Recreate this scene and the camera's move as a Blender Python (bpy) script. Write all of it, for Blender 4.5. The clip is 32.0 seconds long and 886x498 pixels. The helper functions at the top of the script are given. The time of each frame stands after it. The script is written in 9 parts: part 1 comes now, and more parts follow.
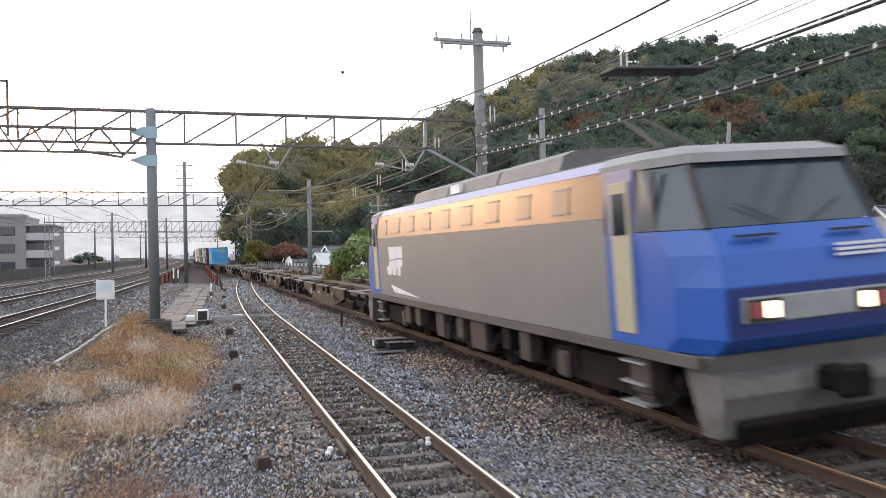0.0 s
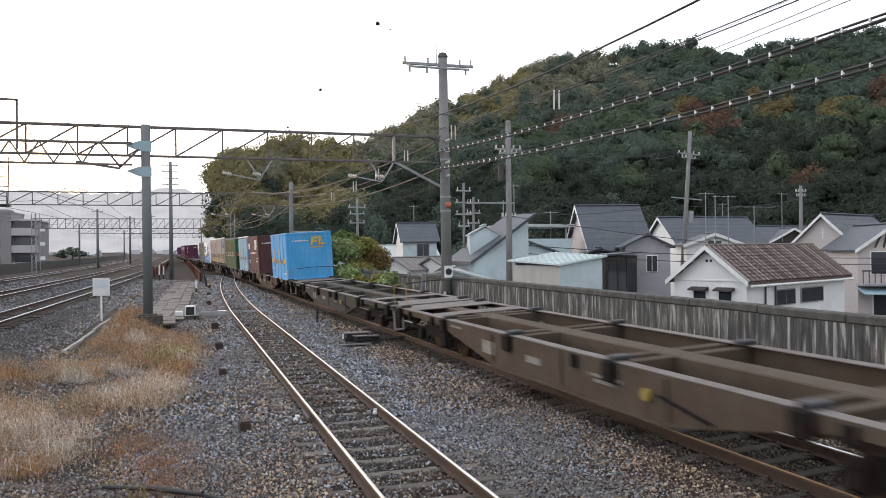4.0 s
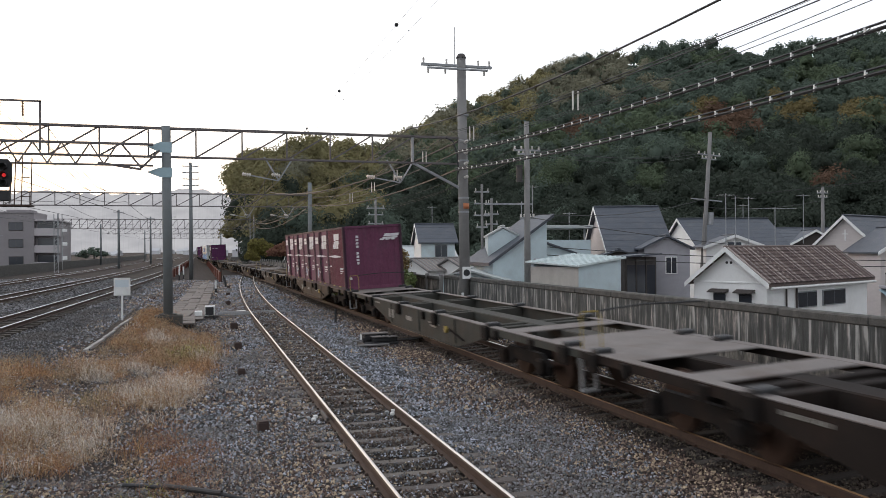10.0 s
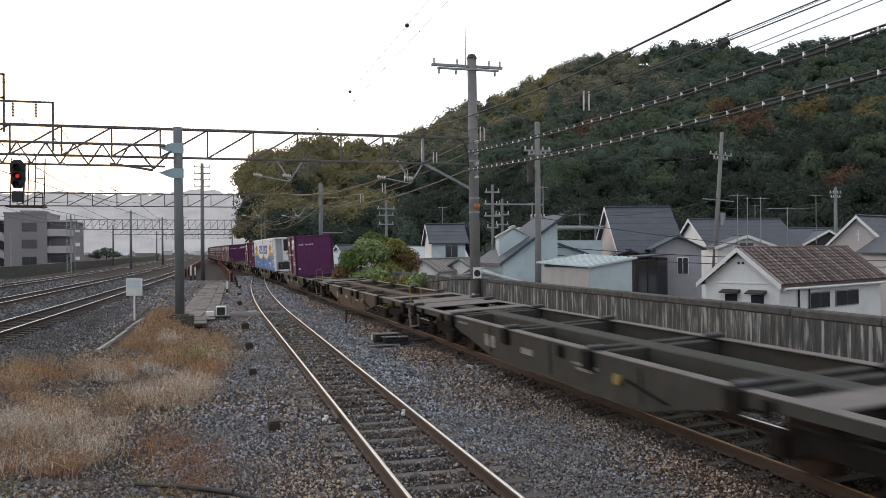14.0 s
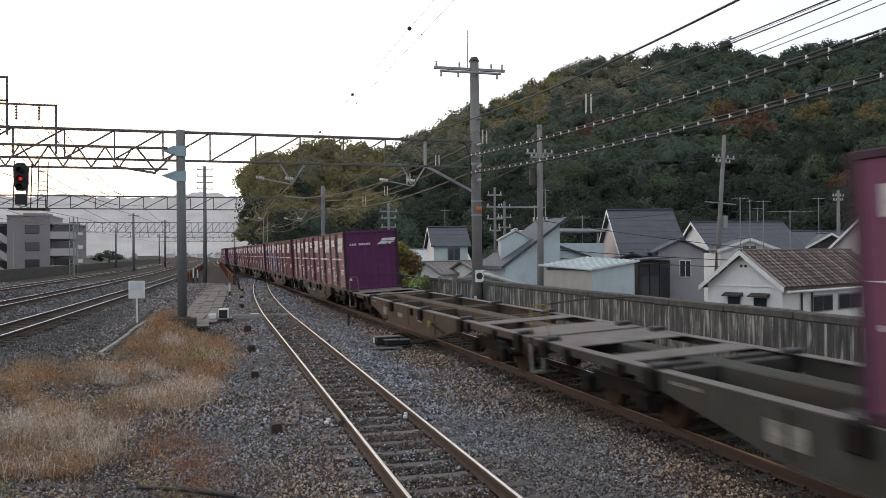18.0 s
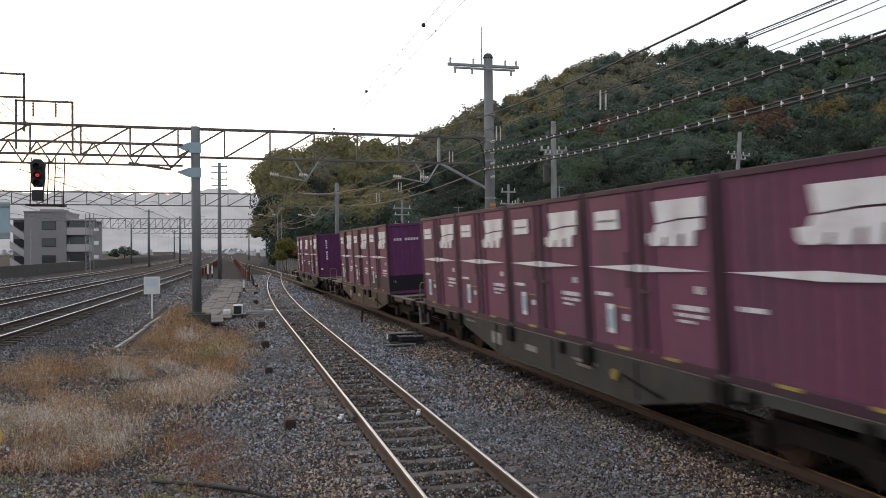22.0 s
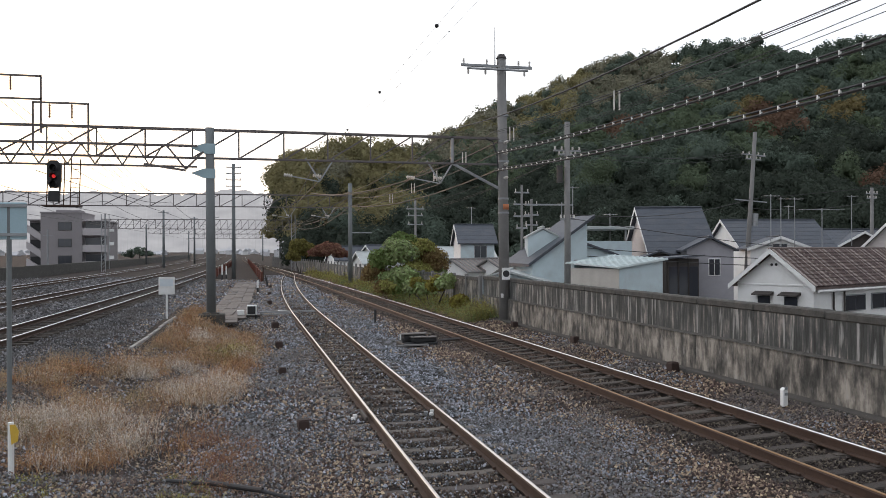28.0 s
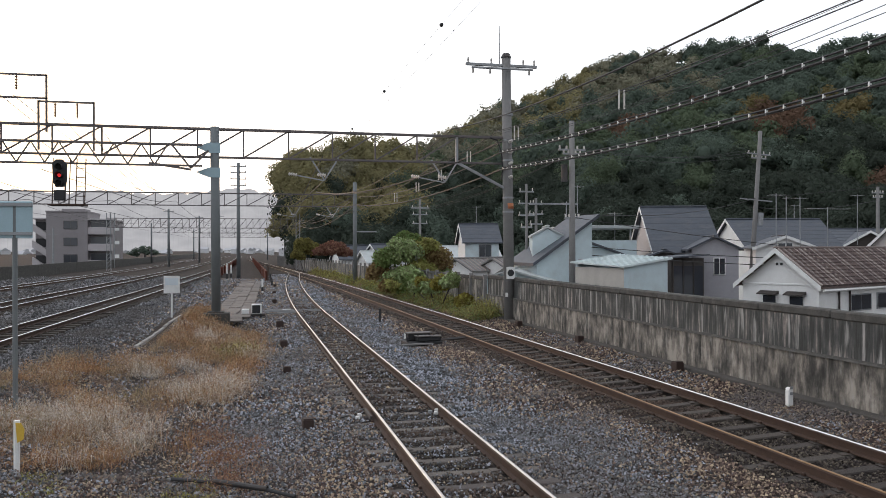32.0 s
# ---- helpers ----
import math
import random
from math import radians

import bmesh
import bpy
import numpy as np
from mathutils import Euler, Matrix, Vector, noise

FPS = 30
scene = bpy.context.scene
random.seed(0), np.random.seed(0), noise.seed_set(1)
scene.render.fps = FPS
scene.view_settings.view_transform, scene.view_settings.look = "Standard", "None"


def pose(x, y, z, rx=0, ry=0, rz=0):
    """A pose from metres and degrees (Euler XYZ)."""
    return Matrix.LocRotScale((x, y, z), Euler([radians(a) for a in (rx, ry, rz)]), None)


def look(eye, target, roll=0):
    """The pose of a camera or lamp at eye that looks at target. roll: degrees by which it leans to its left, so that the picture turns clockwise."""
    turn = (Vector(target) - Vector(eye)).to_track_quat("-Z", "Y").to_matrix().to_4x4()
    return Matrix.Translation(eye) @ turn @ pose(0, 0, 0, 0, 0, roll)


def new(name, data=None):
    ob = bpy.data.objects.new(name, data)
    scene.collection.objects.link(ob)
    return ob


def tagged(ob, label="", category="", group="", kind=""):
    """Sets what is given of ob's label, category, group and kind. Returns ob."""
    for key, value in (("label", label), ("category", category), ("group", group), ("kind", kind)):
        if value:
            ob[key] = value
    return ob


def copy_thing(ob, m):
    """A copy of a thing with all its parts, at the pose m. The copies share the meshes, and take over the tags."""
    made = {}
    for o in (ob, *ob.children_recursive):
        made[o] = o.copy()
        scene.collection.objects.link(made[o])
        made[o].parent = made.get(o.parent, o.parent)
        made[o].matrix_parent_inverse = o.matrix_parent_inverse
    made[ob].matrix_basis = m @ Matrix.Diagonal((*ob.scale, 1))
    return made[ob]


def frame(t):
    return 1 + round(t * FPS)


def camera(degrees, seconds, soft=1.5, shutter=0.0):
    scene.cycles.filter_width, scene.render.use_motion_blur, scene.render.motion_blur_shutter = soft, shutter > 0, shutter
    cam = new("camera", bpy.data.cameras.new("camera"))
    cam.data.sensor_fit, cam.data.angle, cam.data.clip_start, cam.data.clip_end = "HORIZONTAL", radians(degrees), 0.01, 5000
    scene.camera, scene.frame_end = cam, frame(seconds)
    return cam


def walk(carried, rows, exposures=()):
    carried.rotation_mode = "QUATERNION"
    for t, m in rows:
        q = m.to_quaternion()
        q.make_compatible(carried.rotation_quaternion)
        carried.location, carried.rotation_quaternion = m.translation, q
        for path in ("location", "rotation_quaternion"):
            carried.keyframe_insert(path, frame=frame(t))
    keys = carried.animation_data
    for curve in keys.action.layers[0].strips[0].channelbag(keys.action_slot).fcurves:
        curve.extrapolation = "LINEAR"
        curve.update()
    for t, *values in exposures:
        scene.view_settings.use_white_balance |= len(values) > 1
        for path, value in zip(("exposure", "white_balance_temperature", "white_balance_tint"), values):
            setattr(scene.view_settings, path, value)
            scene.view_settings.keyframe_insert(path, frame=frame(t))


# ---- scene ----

# ---- camera: held by hand, it draws back in the first half second and then pans slowly to the left ----
cam = camera(56.8, 32.0, soft=0.8, shutter=0.3)
PATH = (
    (0, 0.205, 3.0, 90.132, 1.046, -16.6), (0.1, 0.161, 2.35, 90.103, 0.941, -16.45),
    (0.2, 0.116, 1.7, 90.075, 0.835, -16.323), (0.3, 0.065, 0.95, 90.042, 0.714, -16.211),
    (0.4, 0.027, 0.4, 90.018, 0.625, -16.396), (0.5, 0.007, 0.1, 90.004, 0.576, -16.617), (1, 0, 0, 90.04, 0.59, -18.033),
    (1.5, 0, 0, 90.034, 0.537, -18.54), (2, 0, 0, 89.947, 0.503, -18.667),
    (2.5, 0, 0, 89.977, 0.525, -18.429), (3, 0, 0, 89.919, 0.586, -17.851),
    (3.5, 0, 0, 89.918, 0.564, -17.713), (5.5, 0, 0, 89.915, 0.511, -17.63),
    (6, 0, 0, 89.963, 0.511, -17.516), (6.5, 0, 0, 89.966, 0.501, -17.404),
    (7, 0, 0, 89.965, 0.522, -17.363), (7.5, 0, 0, 89.924, 0.514, -17.09),
    (8, 0, 0, 89.953, 0.471, -17.081), (8.5, 0, 0, 89.991, 0.504, -17.013),
    (9, 0, 0, 89.983, 0.421, -17.026), (9.5, 0, 0, 89.989, 0.411, -16.95),
    (10, 0, 0, 90, 0.405, -16.435), (10.5, 0, 0, 90.019, 0.359, -16.392),
    (11, 0, 0, 90.037, 0.38, -16.182), (11.5, 0, 0, 90.064, 0.376, -16.097),
    (12, 0, 0, 90.034, 0.39, -16.165), (12.5, 0, 0, 90.023, 0.382, -16.036),
    (13, 0, 0, 90.023, 0.371, -16.17), (13.5, 0, 0, 90.025, 0.41, -15.931),
    (14, 0, 0, 90.037, 0.407, -15.697), (14.5, 0, 0, 90.003, 0.356, -15.568),
    (16.5, 0, 0, 90.04, 0.404, -15.591), (17, 0, 0, 90.037, 0.472, -15.411),
    (17.5, 0, 0, 90.056, 0.384, -15.393), (18, 0, 0, 90.236, 0.379, -15.537),
    (18.5, 0, 0, 90.351, 0.333, -15.238), (19, 0, 0, 90.348, 0.347, -14.88),
    (19.5, 0, 0, 90.219, 0.375, -14.94), (20, 0, 0, 90.171, 0.339, -14.881),
    (20.5, 0, 0, 90.162, 0.337, -14.821), (21, 0, 0, 90.115, 0.326, -14.772),
    (21.5, 0, 0, 90.047, 0.295, -14.658), (22, 0, 0, 90.015, 0.239, -14.596),
    (22.5, 0, 0, 89.965, 0.194, -14.321), (23, 0, 0, 89.961, 0.223, -14.341),
    (23.5, 0, 0, 89.994, 0.203, -14.325), (24, 0, 0, 90.085, 0.215, -14.431),
    (24.5, 0, 0, 90.197, 0.215, -14.617), (25, 0, 0, 90.197, 0.229, -13.91),
    (25.5, 0, 0, 90.128, 0.206, -13.775), (27.5, 0, 0, 90.096, 0.225, -13.572),
    (28, 0, 0, 90.065, 0.207, -13.676), (28.5, 0, 0, 90.043, 0.206, -13.595),
    (29, 0, 0, 90.016, 0.204, -13.531), (29.5, 0, 0, 90.041, 0.219, -13.595),
    (30, 0, 0, 90.038, 0.212, -13.586), (30.5, 0, 0, 90.02, 0.224, -13.448),
    (31, 0, 0, 90.026, 0.221, -13.375), (31.5, 0, 0, 90.01, 0.183, -13.421),
    (32, 0, 0, 90.003, 0.169, -13.358),
)

EXPOSURES = ((0, 0.78, 6330, 10), (0.3, 0.68, 6330, 10), (1, 0.5, 6330, 10), (2, 0.46, 6330, 10), (6, 0.36, 6330, 10), (8, 0.2, 6330, 10), (9, 0.06, 6330, 10), (11, 0.04, 6330, 10), (17, -0.14, 6330, 10), (23, -0.08, 6330, 10), (30, 0, 6330, 10), (32, 0, 6330, 10))
walk(cam, [(t, pose(x, y, 2.764 - 0.0757 * y, rx, ry, rz)) for t, x, y, rx, ry, rz in PATH], EXPOSURES)

# ---- light: a pale overcast evening sky, the low sun veiled behind the hills ahead on the left ----
world = bpy.data.worlds.new("sky")
scene.world = world
world.use_nodes = True
wn = world.node_tree
wn.nodes.clear()
sky = wn.nodes.new("ShaderNodeTexSky")
sky.sky_type, sky.sun_disc = "NISHITA", False
sky.sun_elevation, sky.sun_rotation = radians(6), radians(-21)
sky.air_density, sky.dust_density, sky.ozone_density = 1.0, 5.0, 1.0
bg_sky = wn.nodes.new("ShaderNodeBackground")
bg_sky.inputs["Strength"].default_value = 0.05
bg_cloud = wn.nodes.new("ShaderNodeBackground")
bg_cloud.inputs["Color"].default_value = (0.955, 0.975, 1.02, 1)
# the cloud is brighter towards the veiled sun and duller away from it
w_tc, w_dot, w_range = wn.nodes.new("ShaderNodeTexCoord"), wn.nodes.new("ShaderNodeVectorMath"), wn.nodes.new("ShaderNodeMapRange")
w_dot.operation = "DOT_PRODUCT"
w_dot.inputs[1].default_value = (-0.62, 0.77, 0.12)
w_range.inputs["From Min"].default_value, w_range.inputs["From Max"].default_value = -1.0, 1.0
w_range.inputs["To Min"].default_value, w_range.inputs["To Max"].default_value = 0.62, 1.34
wn.links.new(w_tc.outputs["Generated"], w_dot.inputs[0])
wn.links.new(w_dot.outputs["Value"], w_range.inputs["Value"])
wn.links.new(w_range.outputs[0], bg_cloud.inputs["Strength"])
add = wn.nodes.new("ShaderNodeAddShader")
wout = wn.nodes.new("ShaderNodeOutputWorld")
wn.links.new(sky.outputs[0], bg_sky.inputs["Color"])
wn.links.new(bg_sky.outputs[0], add.inputs[0])
wn.links.new(bg_cloud.outputs[0], add.inputs[1])
wn.links.new(add.outputs[0], wout.inputs["Surface"])
sun = new("sun", bpy.data.lights.new("sun", "SUN"))
sun.data.energy, sun.data.angle, sun.data.color = 0.24, radians(7), (1.0, 0.52, 0.26)
sun.matrix_world = look((-36, 93, 11), (0, 0, 0))


# ---- materials ----
def shade(name, colour, rough=0.7, metal=0.0, scale=6.0, vary=0.25, bump=0.15, fine=60.0, stain=None, stain_amount=0.35,
          stretch=(1, 1, 1), island=0.0, random_tint=0.0, coat=0.0, spec=0.5, relief=0.02, edge=(0.48, 0.68), skew=1.0):
    """A surface: base colour varied by a broad and a fine noise, streaked or spotted with a stain, with fine relief."""
    m = bpy.data.materials.new(name)
    m.use_nodes = True
    n, l = m.node_tree.nodes, m.node_tree.links
    b = n["Principled BSDF"]
    b.inputs["Roughness"].default_value = rough
    b.inputs["Metallic"].default_value = metal
    b.inputs["Specular IOR Level"].default_value = spec
    b.inputs["Coat Weight"].default_value = coat
    tc = n.new("ShaderNodeTexCoord")
    mp = n.new("ShaderNodeMapping")
    mp.inputs["Scale"].default_value = stretch
    l.new(tc.outputs["Object"], mp.inputs["Vector"])
    broad, grain = n.new("ShaderNodeTexNoise"), n.new("ShaderNodeTexNoise")
    for tex, s, d in ((broad, scale, 5), (grain, fine, 3)):
        tex.inputs["Scale"].default_value = s
        tex.inputs["Detail"].default_value = d
        tex.inputs["Roughness"].default_value = 0.6
        l.new(mp.outputs[0], tex.inputs["Vector"])
    hsv = n.new("ShaderNodeHueSaturation")
    hsv.inputs["Color"].default_value = (*colour, 1)
    mr = n.new("ShaderNodeMapRange")
    mr.inputs["From Min"].default_value, mr.inputs["From Max"].default_value = 0.3, 0.7
    mr.inputs["To Min"].default_value, mr.inputs["To Max"].default_value = 1 - vary, 1 + vary
    mix = n.new("ShaderNodeMath")
    mix.operation = "ADD"
    half = n.new("ShaderNodeMath")
    half.operation = "MULTIPLY"
    half.inputs[1].default_value = 0.5
    l.new(broad.outputs["Fac"], mix.inputs[0])
    l.new(grain.outputs["Fac"], mix.inputs[1])
    l.new(mix.outputs[0], half.inputs[0])
    l.new(half.outputs[0], mr.inputs["Value"])
    value = mr.outputs[0]
    if island or random_tint:
        if island:
            rnd = n.new("ShaderNodeNewGeometry").outputs["Random Per Island"]
            amount = island
        else:
            rnd = n.new("ShaderNodeObjectInfo").outputs["Random"]
            amount = random_tint
        r2 = n.new("ShaderNodeMapRange")
        r2.inputs["To Min"].default_value, r2.inputs["To Max"].default_value = 1 - amount, 1 + amount
        l.new(rnd, r2.inputs["Value"])
        if skew != 1.0:
            power = n.new("ShaderNodeMath")
            power.operation = "POWER"
            power.inputs[1].default_value = skew
            l.new(rnd, power.inputs[0])
            l.new(power.outputs[0], r2.inputs["Value"])
        mul = n.new("ShaderNodeMath")
        mul.operation = "MULTIPLY"
        l.new(value, mul.inputs[0])
        l.new(r2.outputs[0], mul.inputs[1])
        value = mul.outputs[0]
        hue = n.new("ShaderNodeMapRange")
        hue.inputs["To Min"].default_value, hue.inputs["To Max"].default_value = 0.5 - 0.05 * amount, 0.5 + 0.05 * amount
        l.new(rnd, hue.inputs["Value"])
        l.new(hue.outputs[0], hsv.inputs["Hue"])
    l.new(value, hsv.inputs["Value"])
    colour_out = hsv.outputs[0]
    if stain:
        st = n.new("ShaderNodeTexNoise")
        st.inputs["Scale"].default_value = scale * 0.6
        st.inputs["Detail"].default_value = 8
        st.inputs["Roughness"].default_value = 0.7
        l.new(mp.outputs[0], st.inputs["Vector"])
        ramp = n.new("ShaderNodeMapRange")
        ramp.inputs["From Min"].default_value, ramp.inputs["From Max"].default_value = edge
        ramp.inputs["To Max"].default_value = stain_amount
        l.new(st.outputs["Fac"], ramp.inputs["Value"])
        mc = n.new("ShaderNodeMix")
        mc.data_type = "RGBA"
        l.new(ramp.outputs[0], mc.inputs["Factor"])
        l.new(colour_out, mc.inputs["A"])
        mc.inputs["B"].default_value = (*stain, 1)
        colour_out = mc.outputs["Result"]
    l.new(colour_out, b.inputs["Base Color"])
    if bump:
        bm_node = n.new("ShaderNodeBump")
        bm_node.inputs["Strength"].default_value = bump
        bm_node.inputs["Distance"].default_value = relief
        l.new(half.outputs[0], bm_node.inputs["Height"])
        l.new(bm_node.outputs[0], b.inputs["Normal"])
    return m


def glow(name, colour, strength):
    m = bpy.data.materials.new(name)
    m.use_nodes = True
    b = m.node_tree.nodes["Principled BSDF"]
    b.inputs["Base Color"].default_value = (*colour, 1)
    b.inputs["Emission Color"].default_value = (*colour, 1)
    b.inputs["Emission Strength"].default_value = strength
    return m


GROUND = shade("ballast_bed", (0.046, 0.039, 0.036), 0.95, spec=0.08, scale=0.9, vary=0.5, bump=0.6, fine=26, stain=(0.05, 0.034, 0.026), stain_amount=0.5)
STONE_DARK = shade("oily_ballast_stone", (0.085, 0.064, 0.052), 0.85, scale=0.6, vary=0.3, bump=0.4, fine=40, island=0.82, skew=1.9, stain=(0.09, 0.055, 0.04), stain_amount=0.6, edge=(0.45, 0.57))
STONE_BLUE = shade("dark_blue_grey_ballast_stone", (0.14, 0.138, 0.145), 0.85, scale=0.6, vary=0.3, bump=0.4, fine=40, island=0.82, skew=1.9, stain=(0.09, 0.08, 0.07), stain_amount=0.6, edge=(0.48, 0.6))
STONE_BROWN = shade("brown_ballast_stone", (0.27, 0.185, 0.143), 0.85, scale=0.6, vary=0.3, bump=0.4, fine=40, island=0.82, skew=1.9, stain=(0.12, 0.11, 0.11), stain_amount=0.7, edge=(0.5, 0.6))
STONE = shade("ballast_stone", (0.245, 0.265, 0.295), 0.8, scale=0.6, vary=0.3, bump=0.4, fine=40, island=0.82, skew=1.9, stain=(0.14, 0.125, 0.115), stain_amount=0.6, edge=(0.45, 0.57))
SLEEPER_PALE = shade("weathered_sleeper_wood", (0.115, 0.098, 0.087), 0.9, scale=4, vary=0.4, bump=0.5, fine=30, stretch=(1, 8, 8), random_tint=0.3)
SLEEPER = shade("sleeper_wood", (0.055, 0.045, 0.038), 0.9, scale=4, vary=0.4, bump=0.5, fine=30, stretch=(1, 8, 8), random_tint=0.3)
RUST = shade("rail_rust", (0.048, 0.025, 0.016), 0.8, scale=7, vary=0.35, bump=0.2, stain=(0.06, 0.03, 0.02))
STEEL = shade("rail_head", (0.6, 0.57, 0.55), 0.36, metal=1.0, scale=5, vary=0.15, bump=0.02, stretch=(1, 0.1, 1))
STEEL_COOL = shade("cool_rail_head", (0.62, 0.66, 0.72), 0.42, metal=1.0, scale=5, vary=0.15, bump=0.02, stretch=(1, 0.1, 1))
# Right head of the main track: its sheen is put into a brighter colour.
STEEL_SHEEN = shade("sheen_bright_rail_head", (0.8, 0.79, 0.78), 0.42, metal=1.0, scale=5, vary=0.12, bump=0.02, stretch=(1, 0.1, 1))
STEEL_DULL = shade("dull_rail_head", (0.25, 0.145, 0.062), 0.55, metal=0.3, scale=5, vary=0.25, bump=0.05, stretch=(1, 0.2, 1))
CONCRETE = shade("concrete", (0.2, 0.195, 0.19), 0.9, scale=1.5, vary=0.25, bump=0.25, stain=(0.11, 0.1, 0.095), random_tint=0.06)
GALV = shade("galvanised_steel", (0.30, 0.31, 0.32), 0.55, metal=0.35, scale=3, vary=0.2, bump=0.05, stain=(0.17, 0.14, 0.12))
DARK_STEEL = shade("weathered_dark_steel", (0.06, 0.056, 0.056), 0.7, metal=0.2, scale=4, vary=0.3, bump=0.1, stain=(0.10, 0.06, 0.04))
GANTRY = shade("gantry_steel", (0.13, 0.115, 0.115), 0.7, metal=0.1, scale=4, vary=0.25, bump=0.08, stain=(0.13, 0.085, 0.07))
POLE_GREY = shade("grey_painted_pole", (0.15, 0.165, 0.17), 0.65, scale=2, vary=0.15, bump=0.05, stain=(0.13, 0.12, 0.11), stain_amount=0.3)
WHITE = shade("white_paint", (0.75, 0.75, 0.74), 0.6, scale=4, vary=0.1, bump=0.03, stain=(0.45, 0.43, 0.4), stain_amount=0.3)
BLACK = shade("black_rubber", (0.02, 0.02, 0.022), 0.6, scale=5, vary=0.3, bump=0.05)
YELLOW = shade("yellow_paint", (0.62, 0.40, 0.05), 0.5, scale=5, vary=0.15, bump=0.02, stain=(0.3, 0.2, 0.06))
PALE_BLUE = shade("pale_blue_panel", (0.33, 0.45, 0.50), 0.55, scale=3, vary=0.1, bump=0.02)
WIRE = shade("wire", (0.035, 0.033, 0.033), 0.6, scale=10, vary=0.1, bump=0)


# ---- mesh helpers ----
class Mesh:
    """Collects faces of one mesh in plain lists."""

    def __init__(self):
        self.v, self.f = [], []

    def add(self, verts, faces):
        k = len(self.v)
        self.v += [tuple(p) for p in verts]
        self.f += [tuple(k + i for i in f) for f in faces]
        return self

    def box(self, x0, y0, z0, x1, y1, z1, bevel=0.0, m=None):
        """A box, its twelve edges chamfered by bevel."""
        x0, x1, y0, y1, z0, z1 = min(x0, x1), max(x0, x1), min(y0, y1), max(y0, y1), min(z0, z1), max(z0, z1)
        if not bevel:
            vs = [(x, y, z) for x in (x0, x1) for y in (y0, y1) for z in (z0, z1)]
            fs = [(0, 1, 3, 2), (4, 6, 7, 5), (0, 4, 5, 1), (2, 3, 7, 6), (0, 2, 6, 4), (1, 5, 7, 3)]
        else:
            b = min(bevel, (x1 - x0) * 0.45, (y1 - y0) * 0.45, (z1 - z0) * 0.45)
            vs, idx = [], {}
            for i in (0, 1):
                for j in (0, 1):
                    for k in (0, 1):
                        x, y, z = (x0, x1)[i], (y0, y1)[j], (z0, z1)[k]
                        sx, sy, sz = (1, -1)[i] * b, (1, -1)[j] * b, (1, -1)[k] * b
                        for a, p in enumerate(((x, y + sy, z + sz), (x + sx, y, z + sz), (x + sx, y + sy, z))):
                            idx[i, j, k, a] = len(vs)
                            vs.append(p)
            q = lambda i, j, k, a: idx[i, j, k, a]
            fs = [(q(0, 0, 0, 0), q(0, 0, 1, 0), q(0, 1, 1, 0), q(0, 1, 0, 0)), (q(1, 0, 0, 0), q(1, 1, 0, 0), q(1, 1, 1, 0), q(1, 0, 1, 0)),
                  (q(0, 0, 0, 1), q(1, 0, 0, 1), q(1, 0, 1, 1), q(0, 0, 1, 1)), (q(0, 1, 0, 1), q(0, 1, 1, 1), q(1, 1, 1, 1), q(1, 1, 0, 1)),
                  (q(0, 0, 0, 2), q(0, 1, 0, 2), q(1, 1, 0, 2), q(1, 0, 0, 2)), (q(0, 0, 1, 2), q(1, 0, 1, 2), q(1, 1, 1, 2), q(0, 1, 1, 2))]
            for u in (0, 1):
                for w in (0, 1):
                    fs += [(q(0, u, w, 1), q(1, u, w, 1), q(1, u, w, 2), q(0, u, w, 2)), (q(u, 0, w, 0), q(u, 1, w, 0), q(u, 1, w, 2), q(u, 0, w, 2)),
                           (q(u, w, 0, 0), q(u, w, 1, 0), q(u, w, 1, 1), q(u, w, 0, 1))]
            fs += [tuple(q(i, j, k, a) for a in range(3)) for i in (0, 1) for j in (0, 1) for k in (0, 1)]
        if m is not None:
            vs = [tuple(m @ Vector(p)) for p in vs]
        return self.add(vs, fs)

    def tube(self, a, b, r, n=8, r2=None, caps=True):
        """A round bar from a to b, tapering from r to r2."""
        a, b = Vector(a), Vector(b)
        r2 = r if r2 is None else r2
        d = (b - a).normalized()
        s = d.orthogonal().normalized()
        t = d.cross(s)
        vs = []
        for c, rad in ((a, r), (b, r2)):
            for i in range(n):
                w = 2 * math.pi * i / n
                vs.append(c + rad * (math.cos(w) * s + math.sin(w) * t))
        fs = [(i, (i + 1) % n, n + (i + 1) % n, n + i) for i in range(n)]
        if caps:
            fs += [tuple(range(n - 1, -1, -1)), tuple(range(n, 2 * n))]
        return self.add(vs, fs)

    def bar(self, a, b, w, h=None):
        """A square bar from a to b."""
        a, b = Vector(a), Vector(b)
        h = w if h is None else h
        d = (b - a).normalized()
        s = d.cross(Vector((0, 0, 1)))
        s = Vector((1, 0, 0)) if s.length < 1e-4 else s.normalized()
        t = s.cross(d)
        vs = [c + i * s * w / 2 + j * t * h / 2 for c in (a, b) for i, j in ((-1, -1), (1, -1), (1, 1), (-1, 1))]
        return self.add(vs, [(0, 1, 2, 3), (7, 6, 5, 4), (0, 4, 5, 1), (1, 5, 6, 2), (2, 6, 7, 3), (3, 7, 4, 0)])

    def prism(self, outline, a, b, axis="y"):
        """An outline of two coordinates drawn along an axis from a to b."""
        put = {"x": lambda p, c: (c, p[0], p[1]), "y": lambda p, c: (p[0], c, p[1]), "z": lambda p, c: (p[0], p[1], c)}[axis]
        n = len(outline)
        vs = [put(p, c) for c in (a, b) for p in outline]
        fs = [(i, (i + 1) % n, n + (i + 1) % n, n + i) for i in range(n)] + [tuple(range(n - 1, -1, -1)), tuple(range(n, 2 * n))]
        return self.add(vs, fs)

